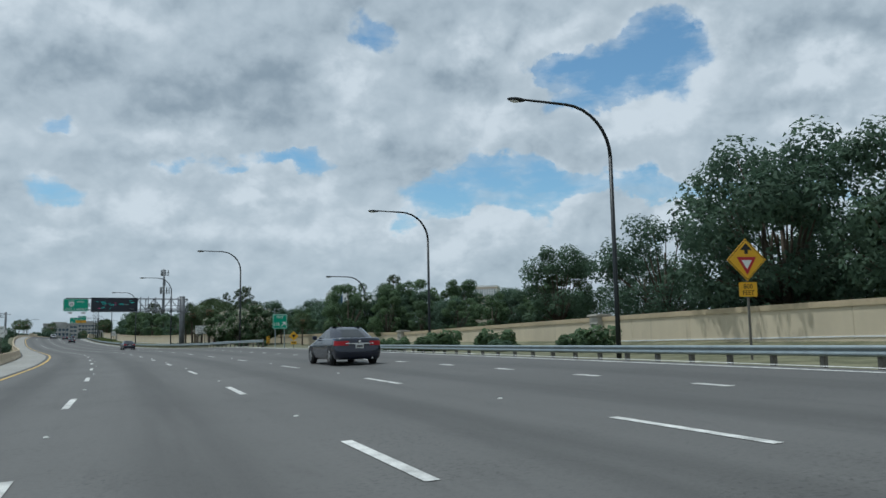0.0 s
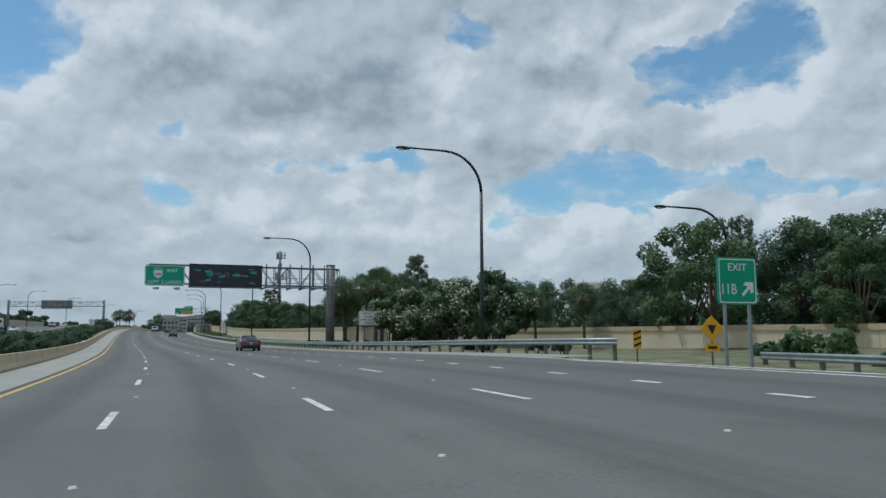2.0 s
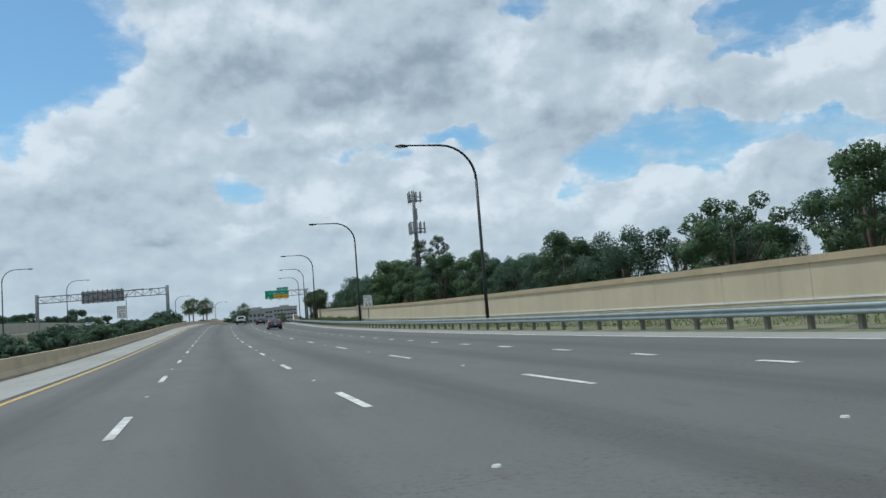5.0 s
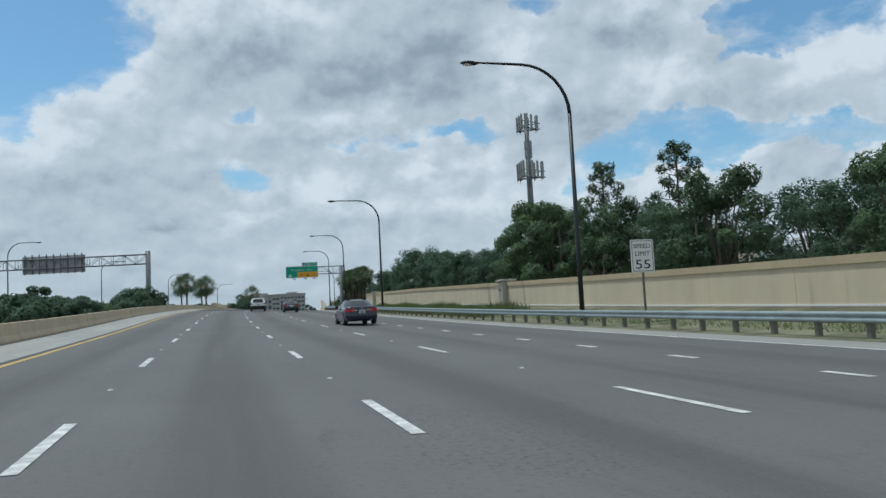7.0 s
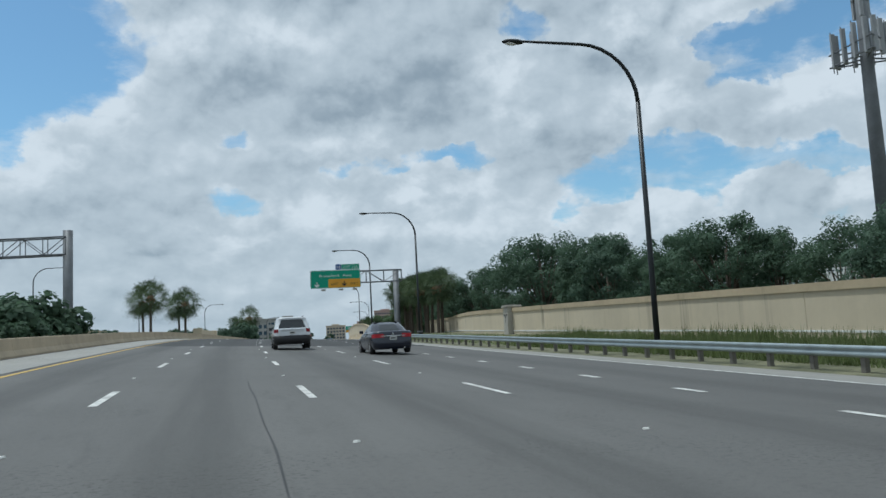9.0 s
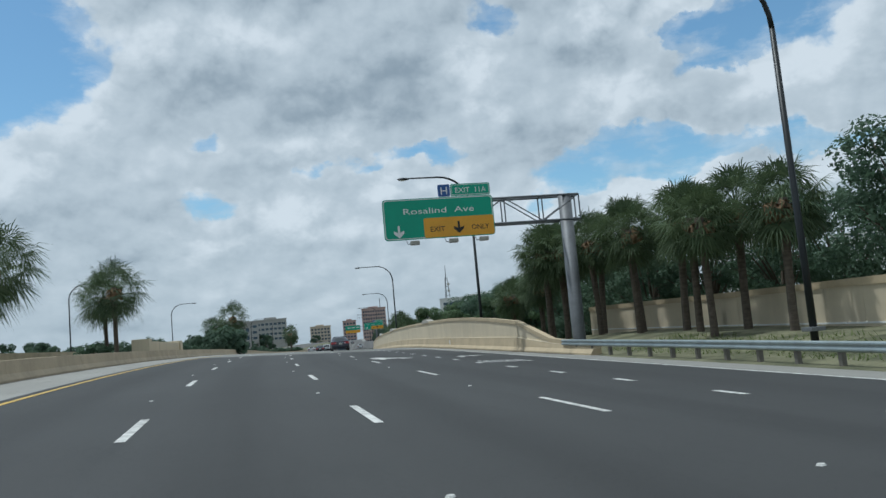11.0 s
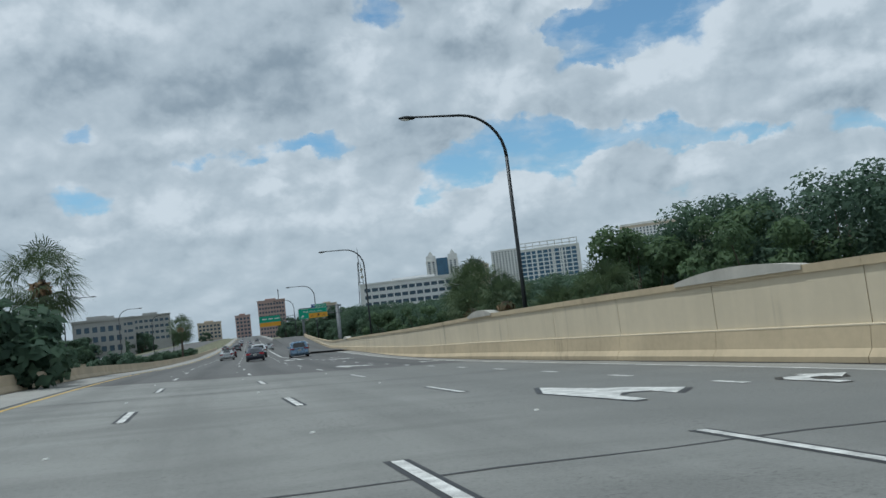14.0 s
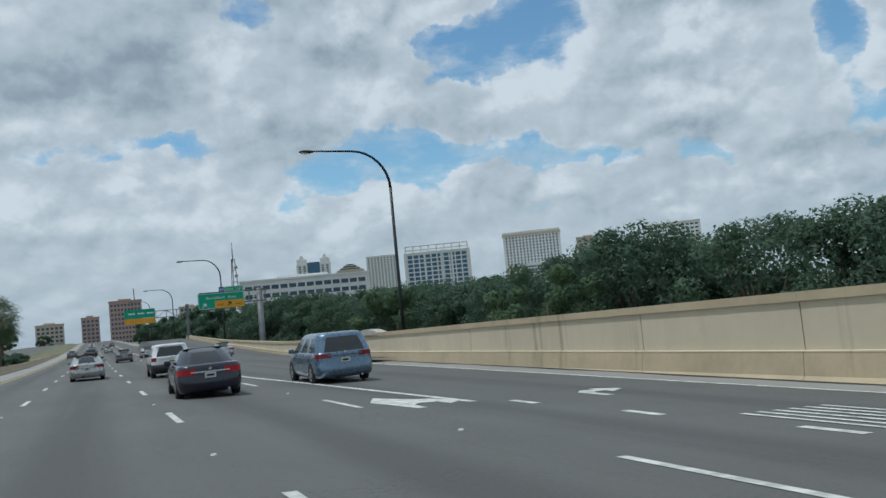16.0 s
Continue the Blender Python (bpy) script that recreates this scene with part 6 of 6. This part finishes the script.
def block(name, label, x, y, top, w, d, wall, rows, cols, fw=0.62, fh=0.55, glaze=None, bottom=-4.0, face=None, extra=None):
    """A building that faces the camera's road: body, roof slab, parapet, panes row by row."""
    turn = math.atan2(x + 16, y - 517) if face is None else radians(face)
    m = Matrix.Translation((x, y, 0)) @ Matrix.Rotation(-turn, 4, "Z")
    root = thing(name, label, "building", "buildings of the town", m)
    h = top - bottom
    part("wall", box(-w / 2, w / 2, 0, d, bottom, top), wall, root)
    part("roof", box(-w / 2 - 0.4, w / 2 + 0.4, -0.4, d + 0.4, top, top + 0.9), wall, root, "flat roof slab")
    part("plant_room", box(-w * 0.22, w * 0.18, d * 0.3, d * 0.7, top + 0.9, top + 2.6), wall, root)
    vis = min(h * 0.96, rows * 4.2)
    windows(root, m, w * 0.94, vis, rows, cols, fw, fh, 0.0, z0=top - 1.2 - vis, glaze=glaze)
    return root


def town():
    block("office_block", "long white office building with ribbon windows", 131.7, 912, 33.0, 66, 30, FACADE, 3, 14, 0.8, 0.5)
    r = block("tower_block", "grey stepped tower with twin pale crowns", 523.6, 1912, 118, 62, 40, FACADE, 12, 7, 0.5, 0.6, bottom=-4)
    part("glass_core", box(-11, 11, -1.2, 20, 40, 122), GLAZE2, r, "blue glass core")
    for sgn in (-1, 1):
        part("crown", box(sgn * 21 - 9, sgn * 21 + 9, 2, 22, 118.9, 128), FACADE, r)
        part("crown_cap", prism(((sgn * 21 - 6, 128), (sgn * 21 + 6, 128), (sgn * 21, 137)), 4, 18), FACADE, r)
    r = block("hall_building", "building with a wide stepped pagoda-like roof", 504.8, 1705, 88, 44, 30, FACADE3, 6, 8, 0.6, 0.5, GLAZE, -4)
    for k in range(3):
        part("stepped_roof", box(-20 + 5 * k, 20 - 5 * k, 4, 26, 89 + 3.4 * k, 90.8 + 3.4 * k, 0.2), PIER, r)
        part("recess", box(-16 + 5 * k, 16 - 5 * k, 6, 24, 90.8 + 3.4 * k, 92.4 + 3.4 * k), GLAZE, r)
    block("tower_block", "plain white residential tower", 607.4, 1800, 117, 54, 30, FACADE, 14, 9, 0.45, 0.5, bottom=-4)
    r = block("glass_tower", "blue glass apartment block with a white frame crown", 372, 1193, 67, 62, 34, FACADE, 9, 10, 0.78, 0.74, GLAZE2, -4)
    for k in range(9):
        x = -30 + 7.5 * k
        part("crown_post", box(x - 0.5, x + 0.5, 0, 1, 67.9, 74), FACADE, r)
    for z in (69.8, 73.6):
        part("crown_beam", box(-30.6, 30.6, -0.2, 1.2, z, z + 0.9), FACADE, r)
    for x in (-31, -12, 4, 14, 31):
        part("fin", box(x - 1.0, x + 1.0, -1.2, 0.4, 12, 68), FACADE, r, "white vertical fin")
    r = block("hotel_tower", "tall cream hotel slab with rows of dark windows", 679.9, 1453, 112, 82, 30, FACADE, 13, 16, 0.45, 0.6, bottom=-4)
    part("top_band", box(-42, 42, -0.8, 31, 106.5, 110), FACADE3, r)
    block("parking_deck", "pale parking deck below the hotel", 655, 1400, 62, 95, 30, FACADE, 3, 22, 0.8, 0.45, bottom=-4)
    block("office_block", "pale office block above the trees", 633.8, 1140, 80, 60, 30, FACADE, 4, 12, 0.7, 0.4, bottom=-4)
    block("apartment_tower", "yellow-tan apartment tower behind trees", 560, 1190, 74, 26, 24, FACADE3, 6, 4, 0.5, 0.5, bottom=-4)
    r = block("office_tower", "pinkish office tower with dense window rows", 103.9, 1307, 46.5, 28, 24, FACADE2, 9, 9, 0.6, 0.5)
    part("roof_mast", tube([(8, 8, 47), (8, 8, 58)], 0.5, 6), STEEL, r)
    block("office_block", "low grey office building far down the road", 48, 1414, 33, 26, 20, FACADE3, 4, 6)
    block("tower_block", "slim pale tower far down the road", 85.3, 1411, 37, 17, 16, FACADE2, 7, 4)
    block("office_block", "small pale building behind trees", 181, 1394, 40, 22, 16, FACADE3, 4, 5)
    block("office_block", "wide low office building beyond the trees", -42.9, 969, 30, 34, 20, FACADE4, 3, 9, 0.8, 0.4)
    block("office_block", "brownish office building with a flat roof", -16.1, 1070, 34, 26, 20, FACADE4, 4, 7, 0.7, 0.45)
    block("hall_building", "distant pale building above the tree line", -39, 829, 24, 20, 16, FACADE4, 5, 6, face=-4)


town()


# ---- vehicles ----
# plan outline of a body at one height, counted from the middle of the tail: stretches of edge and corner
RUNS = (("rear", 3), ("rear_corner", 3), ("side", 8), ("front_corner", 3), ("front", 6), ("front_corner", 3), ("side", 8), ("rear_corner", 3), ("rear", 3))
KINDS = [(k, i, r) for r, (k, n) in enumerate(RUNS) for i in range(n)]


def outline(z, y0, y1, hw, rr, rf):
    """A rounded rectangle with bowed ends; rr, rf are the corner radii at the tail and the nose."""
    pts = []
    bow_r, bow_f = 0.05 * (hw - rr), 0.14 * (hw - rf)

    def edge(a, b, n):
        for k in range(n):
            f = k / n
            pts.append((a[0] + (b[0] - a[0]) * f, a[1] + (b[1] - a[1]) * f))

    def corner(cx, cy, r, a0, n):
        for k in range(n):
            a = radians(a0 + 90.0 * k / n)
            pts.append((cx + r * math.cos(a), cy + r * math.sin(a)))

    edge((0, y0), (hw - rr, y0), 3)
    corner(hw - rr, y0 + rr, rr, -90, 3)
    edge((hw, y0 + rr), (hw, y1 - rf), 8)
    corner(hw - rf, y1 - rf, rf, 0, 3)
    edge((hw - rf, y1), (-(hw - rf), y1), 6)
    corner(-(hw - rf), y1 - rf, rf, 90, 3)
    edge((-hw, y1 - rf), (-hw, y0 + rr), 8)
    corner(-(hw - rr), y0 + rr, rr, 180, 3)
    edge((-(hw - rr), y0), (0, y0), 3)
    out = []
    for x, y in pts:
        if y <= y0 + rr * 0.5:
            y -= bow_r * (1 - (x / hw) ** 2)
        if y >= y1 - rf * 0.5:
            y += bow_f * (1 - (x / hw) ** 2)
        out.append((x, y, z))
    return out


def loft(rings, pick, close=False):
    """Skin between stacked outlines for the faces that pick(band, kind, index, run) accepts."""
    bm = bmesh.new()
    have = {}

    def vert(r, k):
        k %= len(KINDS)
        if (r, k) not in have:
            have[(r, k)] = bm.verts.new(rings[r][k])
        return have[(r, k)]

    for r in range(len(rings) - 1):
        for k, (kind, i, run) in enumerate(KINDS):
            if pick(r, kind, i, run):
                bm.faces.new((vert(r, k), vert(r, k + 1), vert(r + 1, k + 1), vert(r + 1, k)))
    if close:
        bm.faces.new([vert(len(rings) - 1, k) for k in range(len(KINDS))])
        bm.faces.new([vert(0, k) for k in range(len(KINDS))][::-1])
    return bm


def car(name, label, length, width, height, paint, shape, tail=TAIL, group="cars in traffic", category="car", roof_bars=False):
    """A vehicle of stacked outlines; origin on the ground, nose along +y."""
    root = thing(name, label, category, group)
    hw, hl = width / 2, length / 2
    lower, cabin, lamp, black = shape["lower"], shape["cabin"], shape["lamp"], shape["black"]
    rings = [outline(z, -hl + a, hl - b, hw * w, rr, rf) for z, a, b, w, rr, rf in lower]

    def is_lamp(r, kind, i, run):
        return r in lamp and (kind == "rear_corner" or (kind == "rear" and "slim" not in shape and i == (2 if run == 0 else 0)))

    def shaded(bm, nm, m, lab=""):
        ob = part(nm, bm, m, root, lab, True)
        return ob

    shaded(loft(rings, lambda r, *k: not is_lamp(r, *k) and r not in black, True), "body", paint)
    if black:
        shaded(loft(rings, lambda r, *k: r in black), "bumper", TRIM, "black plastic bumper and sills")
    for runs in ((0, 1), (7, 8)):
        shaded(loft(rings, lambda r, kind, i, run: run in runs and is_lamp(r, kind, i, run)), "tail_lamp", tail, "red tail lamp")
    up = [outline(z, -hl + a, hl - b, hw * w, rr, rf) for z, a, b, w, rr, rf in cabin]
    last = len(up) - 1
    glass = range(0, shape["glass"])
    pillars = shape["pillars"]

    def on_glass(r, kind, i, run):
        if r not in glass or kind.endswith("corner"):
            return False
        if kind == "side":
            return (i if run == 2 else 7 - i) not in pillars
        return True

    shaded(loft(up, lambda r, *k: not on_glass(r, *k), False), "cabin", paint)
    bm = bmesh.new()
    bm.faces.new([bm.verts.new(p) for p in up[last]])
    part("roof", bm, paint, root)
    shaded(loft(up, lambda r, kind, i, run: kind == "rear" and on_glass(r, kind, i, run)), "rear_screen", CARGLASS)
    shaded(loft(up, lambda r, kind, i, run: kind == "front" and on_glass(r, kind, i, run)), "windscreen", CARGLASS)
    for run in (2, 6):
        group_of, started = [], []
        for i in range(8):
            if (i if run == 2 else 7 - i) in pillars:
                if started:
                    group_of.append(started)
                started = []
            else:
                started.append(i)
        if started:
            group_of.append(started)
        for these in group_of:
            shaded(loft(up, lambda r, kind, i, rn: rn == run and i in these and r in glass), "side_window", CARGLASS)
    # tail details
    yb = -hl + shape["tail_y"] - 0.05 * hw - 0.012
    zp = shape["plate"]
    pl = part("number_plate", box(-0.16, 0.16, yb - 0.02, yb + 0.02, zp - 0.08, zp + 0.08, 0.005), PLATE, root)
    part("unread_bar", box(-0.11, 0.11, yb - 0.025, yb - 0.021, zp - 0.03, zp + 0.03), BLACK, pl)
    zt = shape["strip"]
    part("trim_bar", box(-hw * 0.60, hw * 0.60, yb - 0.02, yb + 0.05, zt - 0.022, zt + 0.022, 0.01), CHROME if name == "sedan" else paint, root, "strip over the number plate")
    part("badge", tube([(0, yb - 0.02, zt + 0.09), (0, yb + 0.03, zt + 0.09)], 0.045, 10), CHROME, root)
    part("wiper", box(-0.03, 0.35, yb + shape["wiper"] - 0.02, yb + shape["wiper"] + 0.02, cabin[0][0] + 0.04, cabin[0][0] + 0.06), TRIM, root)
    part("exhaust", tube([(hw * 0.55, yb + 0.02, 0.25), (hw * 0.55, yb + 0.3, 0.25)], 0.035, 8), CHROME, root)
    for sgn in (-1, 1):
        x = sgn * (hw + 0.06)
        part("wing_mirror", box(x - 0.1, x + 0.1, hl - cabin[0][2] - 0.55, hl - cabin[0][2] - 0.42, cabin[0][0] - 0.02, cabin[0][0] + 0.14, 0.035), TRIM if black else paint, root)
        part("front_lamp", box(sgn * hw * 0.68 - 0.2, sgn * hw * 0.68 + 0.2, hl - 0.22, hl - 0.05, 0.62, 0.74, 0.04), WHITE, root)
        for yy in (-0.02, 0.19):
            part("door_handle", box(sgn * (hw - 0.01) - 0.02, sgn * (hw - 0.01) + 0.02, length * yy - 0.1, length * yy + 0.1, cabin[0][0] - 0.18, cabin[0][0] - 0.14, 0.01), paint, root)
    if roof_bars:
        for sgn in (-1, 1):
            part("roof_rail", tube([(sgn * hw * 0.66, -length * 0.36, height - 0.06), (sgn * hw * 0.68, -length * 0.3, height + 0.04), (sgn * hw * 0.68, length * 0.02, height + 0.04), (sgn * hw * 0.66, length * 0.08, height - 0.04)], 0.022, 6), TRIM, root)
    # wheels in dark arches
    rw = shape["wheel"]
    for sgn in (-1, 1):
        for fy in (-0.30, 0.31):
            cy = length * fy
            bm = bmesh.new()
            arc = [(cy + (rw + 0.07) * math.cos(a), rw + (rw + 0.07) * math.sin(a)) for a in [radians(-18 + 216 * k / 16) for k in range(17)]]
            x0, x1 = sgn * (hw - 0.3), sgn * (hw + 0.004)
            inner = [bm.verts.new((x0, y, z)) for y, z in arc]
            outer = [bm.verts.new((x1, y, z)) for y, z in arc]
            bm.faces.new(outer)
            bm.faces.new(inner[::-1])
            for k in range(17):
                bm.faces.new((inner[k], inner[(k + 1) % 17], outer[(k + 1) % 17], outer[k]))
            part("wheel_arch", bm, TYRE, root)
            bm = tube([(sgn * (hw - 0.22), cy, rw), (sgn * (hw - 0.2), cy, rw), (sgn * (hw - 0.01), cy, rw), (sgn * (hw + 0.015), cy, rw)], [rw - 0.04, rw, rw, rw - 0.05], 24)
            wheel = part("wheel", bm, TYRE, root, "black tyre", True)
            part("rim", tube([(sgn * (hw - 0.03), cy, rw), (sgn * (hw + 0.018), cy, rw), (sgn * (hw + 0.024), cy, rw)], [rw * 0.68, rw * 0.62, rw * 0.2], 20), RIM, wheel)
            for k in range(5):
                a = radians(72 * k)
                part("spoke_gap", tube([(sgn * (hw + 0.012), cy + rw * 0.45 * math.cos(a), rw + rw * 0.45 * math.sin(a)), (sgn * (hw + 0.026), cy + rw * 0.45 * math.cos(a), rw + rw * 0.45 * math.sin(a))], rw * 0.13, 8), TYRE, wheel)
    return root


# outlines from the ground up: height, tail inset, nose inset, width share, corner radii at tail and nose
SEDAN = dict(lower=((0.20, 0.16, 0.22, 0.90, 0.25, 0.40), (0.26, 0.06, 0.10, 0.95, 0.28, 0.45), (0.40, 0.01, 0.02, 0.99, 0.30, 0.50), (0.56, 0.0, 0.0, 1.0, 0.30, 0.52), (0.66, 0.05, 0.03, 1.0, 0.30, 0.55), (0.73, 0.06, 0.10, 1.0, 0.30, 0.60), (0.90, 0.05, 0.85, 0.985, 0.30, 0.62), (0.97, 0.06, 1.20, 0.965, 0.30, 0.5), (1.01, 0.12, 1.42, 0.93, 0.30, 0.4), (1.025, 0.24, 1.5, 0.86, 0.28, 0.4)),
             cabin=((1.00, 0.78, 1.42, 0.925, 0.34, 0.35), (1.07, 0.90, 1.62, 0.90, 0.36, 0.35), (1.22, 1.18, 2.02, 0.83, 0.36, 0.35), (1.36, 1.48, 2.42, 0.755, 0.34, 0.35), (1.43, 1.70, 2.62, 0.70, 0.32, 0.32), (1.475, 2.0, 2.95, 0.60, 0.28, 0.28), (1.485, 2.2, 3.1, 0.5, 0.25, 0.25)),
             lamp=(5,), black=(), glass=3, pillars=(3,), tail_y=0.05, plate=0.70, strip=0.80, wheel=0.335, wiper=0.9)
SUV = dict(lower=((0.26, 0.22, 0.25, 0.90, 0.22, 0.35), (0.33, 0.08, 0.12, 0.96, 0.24, 0.4), (0.48, 0.0, 0.02, 1.0, 0.26, 0.42), (0.68, 0.0, 0.0, 1.0, 0.26, 0.45), (0.74, 0.07, 0.03, 1.0, 0.24, 0.5), (0.90, 0.09, 0.10, 1.0, 0.24, 0.5), (1.10, 0.10, 0.5, 0.985, 0.24, 0.5), (1.14, 0.11, 1.2, 0.97, 0.24, 0.4)),
           cabin=((1.13, 0.11, 1.22, 0.965, 0.22, 0.35), (1.20, 0.15, 1.40, 0.95, 0.22, 0.35), (1.42, 0.25, 1.75, 0.89, 0.24, 0.35), (1.62, 0.36, 2.10, 0.83, 0.26, 0.35), (1.70, 0.32, 2.25, 0.80, 0.28, 0.32), (1.76, 0.5, 2.5, 0.72, 0.28, 0.28), (1.775, 0.75, 2.7, 0.6, 0.25, 0.25)),
           lamp=(5,), slim=True, black=(0, 1, 2, 3), glass=3, pillars=(2, 5), tail_y=0.09, plate=0.88, strip=1.05, wheel=0.385, wiper=0.1)
VAN = dict(lower=((0.22, 0.20, 0.22, 0.90, 0.25, 0.40), (0.28, 0.07, 0.10, 0.96, 0.27, 0.45), (0.42, 0.0, 0.02, 0.99, 0.30, 0.50), (0.60, 0.0, 0.0, 1.0, 0.30, 0.55), (0.66, 0.06, 0.03, 1.0, 0.28, 0.6), (0.90, 0.08, 0.35, 1.0, 0.28, 0.62), (1.05, 0.09, 0.75, 0.985, 0.28, 0.5), (1.09, 0.10, 0.95, 0.97, 0.28, 0.4)),
           cabin=((1.08, 0.10, 0.95, 0.965, 0.26, 0.4), (1.15, 0.13, 1.12, 0.95, 0.26, 0.4), (1.38, 0.22, 1.6, 0.90, 0.28, 0.4), (1.58, 0.34, 2.02, 0.845, 0.30, 0.4), (1.66, 0.34, 2.2, 0.81, 0.30, 0.35), (1.73, 0.5, 2.5, 0.72, 0.30, 0.3), (1.75, 0.8, 2.7, 0.6, 0.25, 0.25)),
           lamp=(5,), black=(), glass=3, pillars=(2, 5), tail_y=0.09, plate=0.80, strip=0.98, wheel=0.35, wiper=0.1)
PICKUP = dict(lower=SUV["lower"], cabin=((1.13, 2.0, 1.5, 0.93, 0.15, 0.3), (1.2, 2.02, 1.6, 0.92, 0.15, 0.3), (1.42, 2.1, 1.95, 0.86, 0.18, 0.3), (1.62, 2.2, 2.25, 0.8, 0.2, 0.3), (1.72, 2.3, 2.4, 0.76, 0.22, 0.28), (1.78, 2.45, 2.6, 0.66, 0.22, 0.25), (1.80, 2.6, 2.7, 0.6, 0.2, 0.2)),
              lamp=(5,), black=(0, 1, 2), glass=3, pillars=(4,), tail_y=0.09, plate=0.82, strip=1.0, wheel=0.4, wiper=1.9)


def traffic():
    sedan = car("sedan", "dark navy sedan with lit red tail lamps and chrome strip", 5.08, 1.85, 1.49, NAVY, SEDAN, TAIL_LIT)
    sedan.matrix_world = frame_at(545.5, 5.4, 0, -1)
    for s, o in ((32.5, 9.4), (146.0, 9.75), (278.0, 9.4), (336.0, 9.4), (448.0, 8.9)):
        copy_thing(sedan, frame_at(s, o))
    suv = car("sport_utility", "white sport utility vehicle with black bumper", 5.0, 2.0, 1.78, CARWHITE, SUV, TAIL, roof_bars=True)
    suv.matrix_world = frame_at(345, 5.45)
    van = car("minivan", "steel blue minivan in the exit lane", 5.15, 2.0, 1.75, STEELBLUE, VAN)
    van.matrix_world = frame_at(547.5, 10.1, 0, -1)
    silver = car("sedan", "silver sedan seen from behind", 4.7, 1.8, 1.47, SILVER, SEDAN)
    silver.matrix_world = frame_at(571, 1.9)
    grey = car("sedan", "grey sedan in distant traffic", 4.7, 1.8, 1.47, GREYCAR, SEDAN)
    grey.matrix_world = frame_at(622, 5.6)
    maroon = car("sedan", "dark red sedan in distant traffic", 4.7, 1.8, 1.47, MAROON, SEDAN)
    maroon.matrix_world = frame_at(592, 2.0)
    truck = car("pickup_truck", "dark pickup truck in distant traffic", 5.6, 2.0, 1.8, GREYCAR, PICKUP, category="truck")
    truck.matrix_world = frame_at(672, 1.9)
    for src, s, o in ((suv, 565.5, 6.0), (silver, 640, 9.2), (grey, 700, -1.7), (silver, 720, 5.5), (maroon, 760, 1.8), (silver, 800, 5.4), (suv, 830, 1.8), (grey, 860, 9), (silver, 915, 1.8), (silver, 603, 14.2)):
        copy_thing(src, frame_at(s, o))
    for src, s, o in ((silver, 262, -24), (suv, 300, -33), (grey, 345, -25), (silver, 420, -33), (grey, 600, -24), (suv, 620, -30), (maroon, 655, -25), (silver, 690, -33)):
        copy_thing(src, frame_at(s, o, 0.9, 180))


def box_truck():
    m = frame_at(278, -29, 0.93, 180)
    root = thing("dump_truck", "dark heavy truck with a white cab", "truck", m=m)
    part("cab", box(-1.15, 1.15, 2.6, 4.8, 0.7, 2.9, 0.15), CARWHITE, root)
    part("windscreen", box(-1.0, 1.0, 4.76, 4.83, 1.8, 2.6, 0.02), CARGLASS, root)
    part("bonnet", box(-0.95, 0.95, 4.8, 6.2, 0.7, 1.8, 0.12), CARWHITE, root)
    part("bed", prism(((-1.25, 1.1), (1.25, 1.1), (1.3, 3.0), (-1.3, 3.0)), -4.5, 2.4), TRIM, root, "black tipping bed")
    part("chassis", box(-0.5, 0.5, -4.4, 5.8, 0.55, 1.0, 0.03), TRIM, root)
    for sgn in (-1, 1):
        for y in (5.0, -1.6, -3.0):
            part("wheel", tube([(sgn * 0.75, y, 0.52), (sgn * 1.15, y, 0.52)], 0.52, 18), TYRE, root, smooth=True)


traffic()
box_truck()
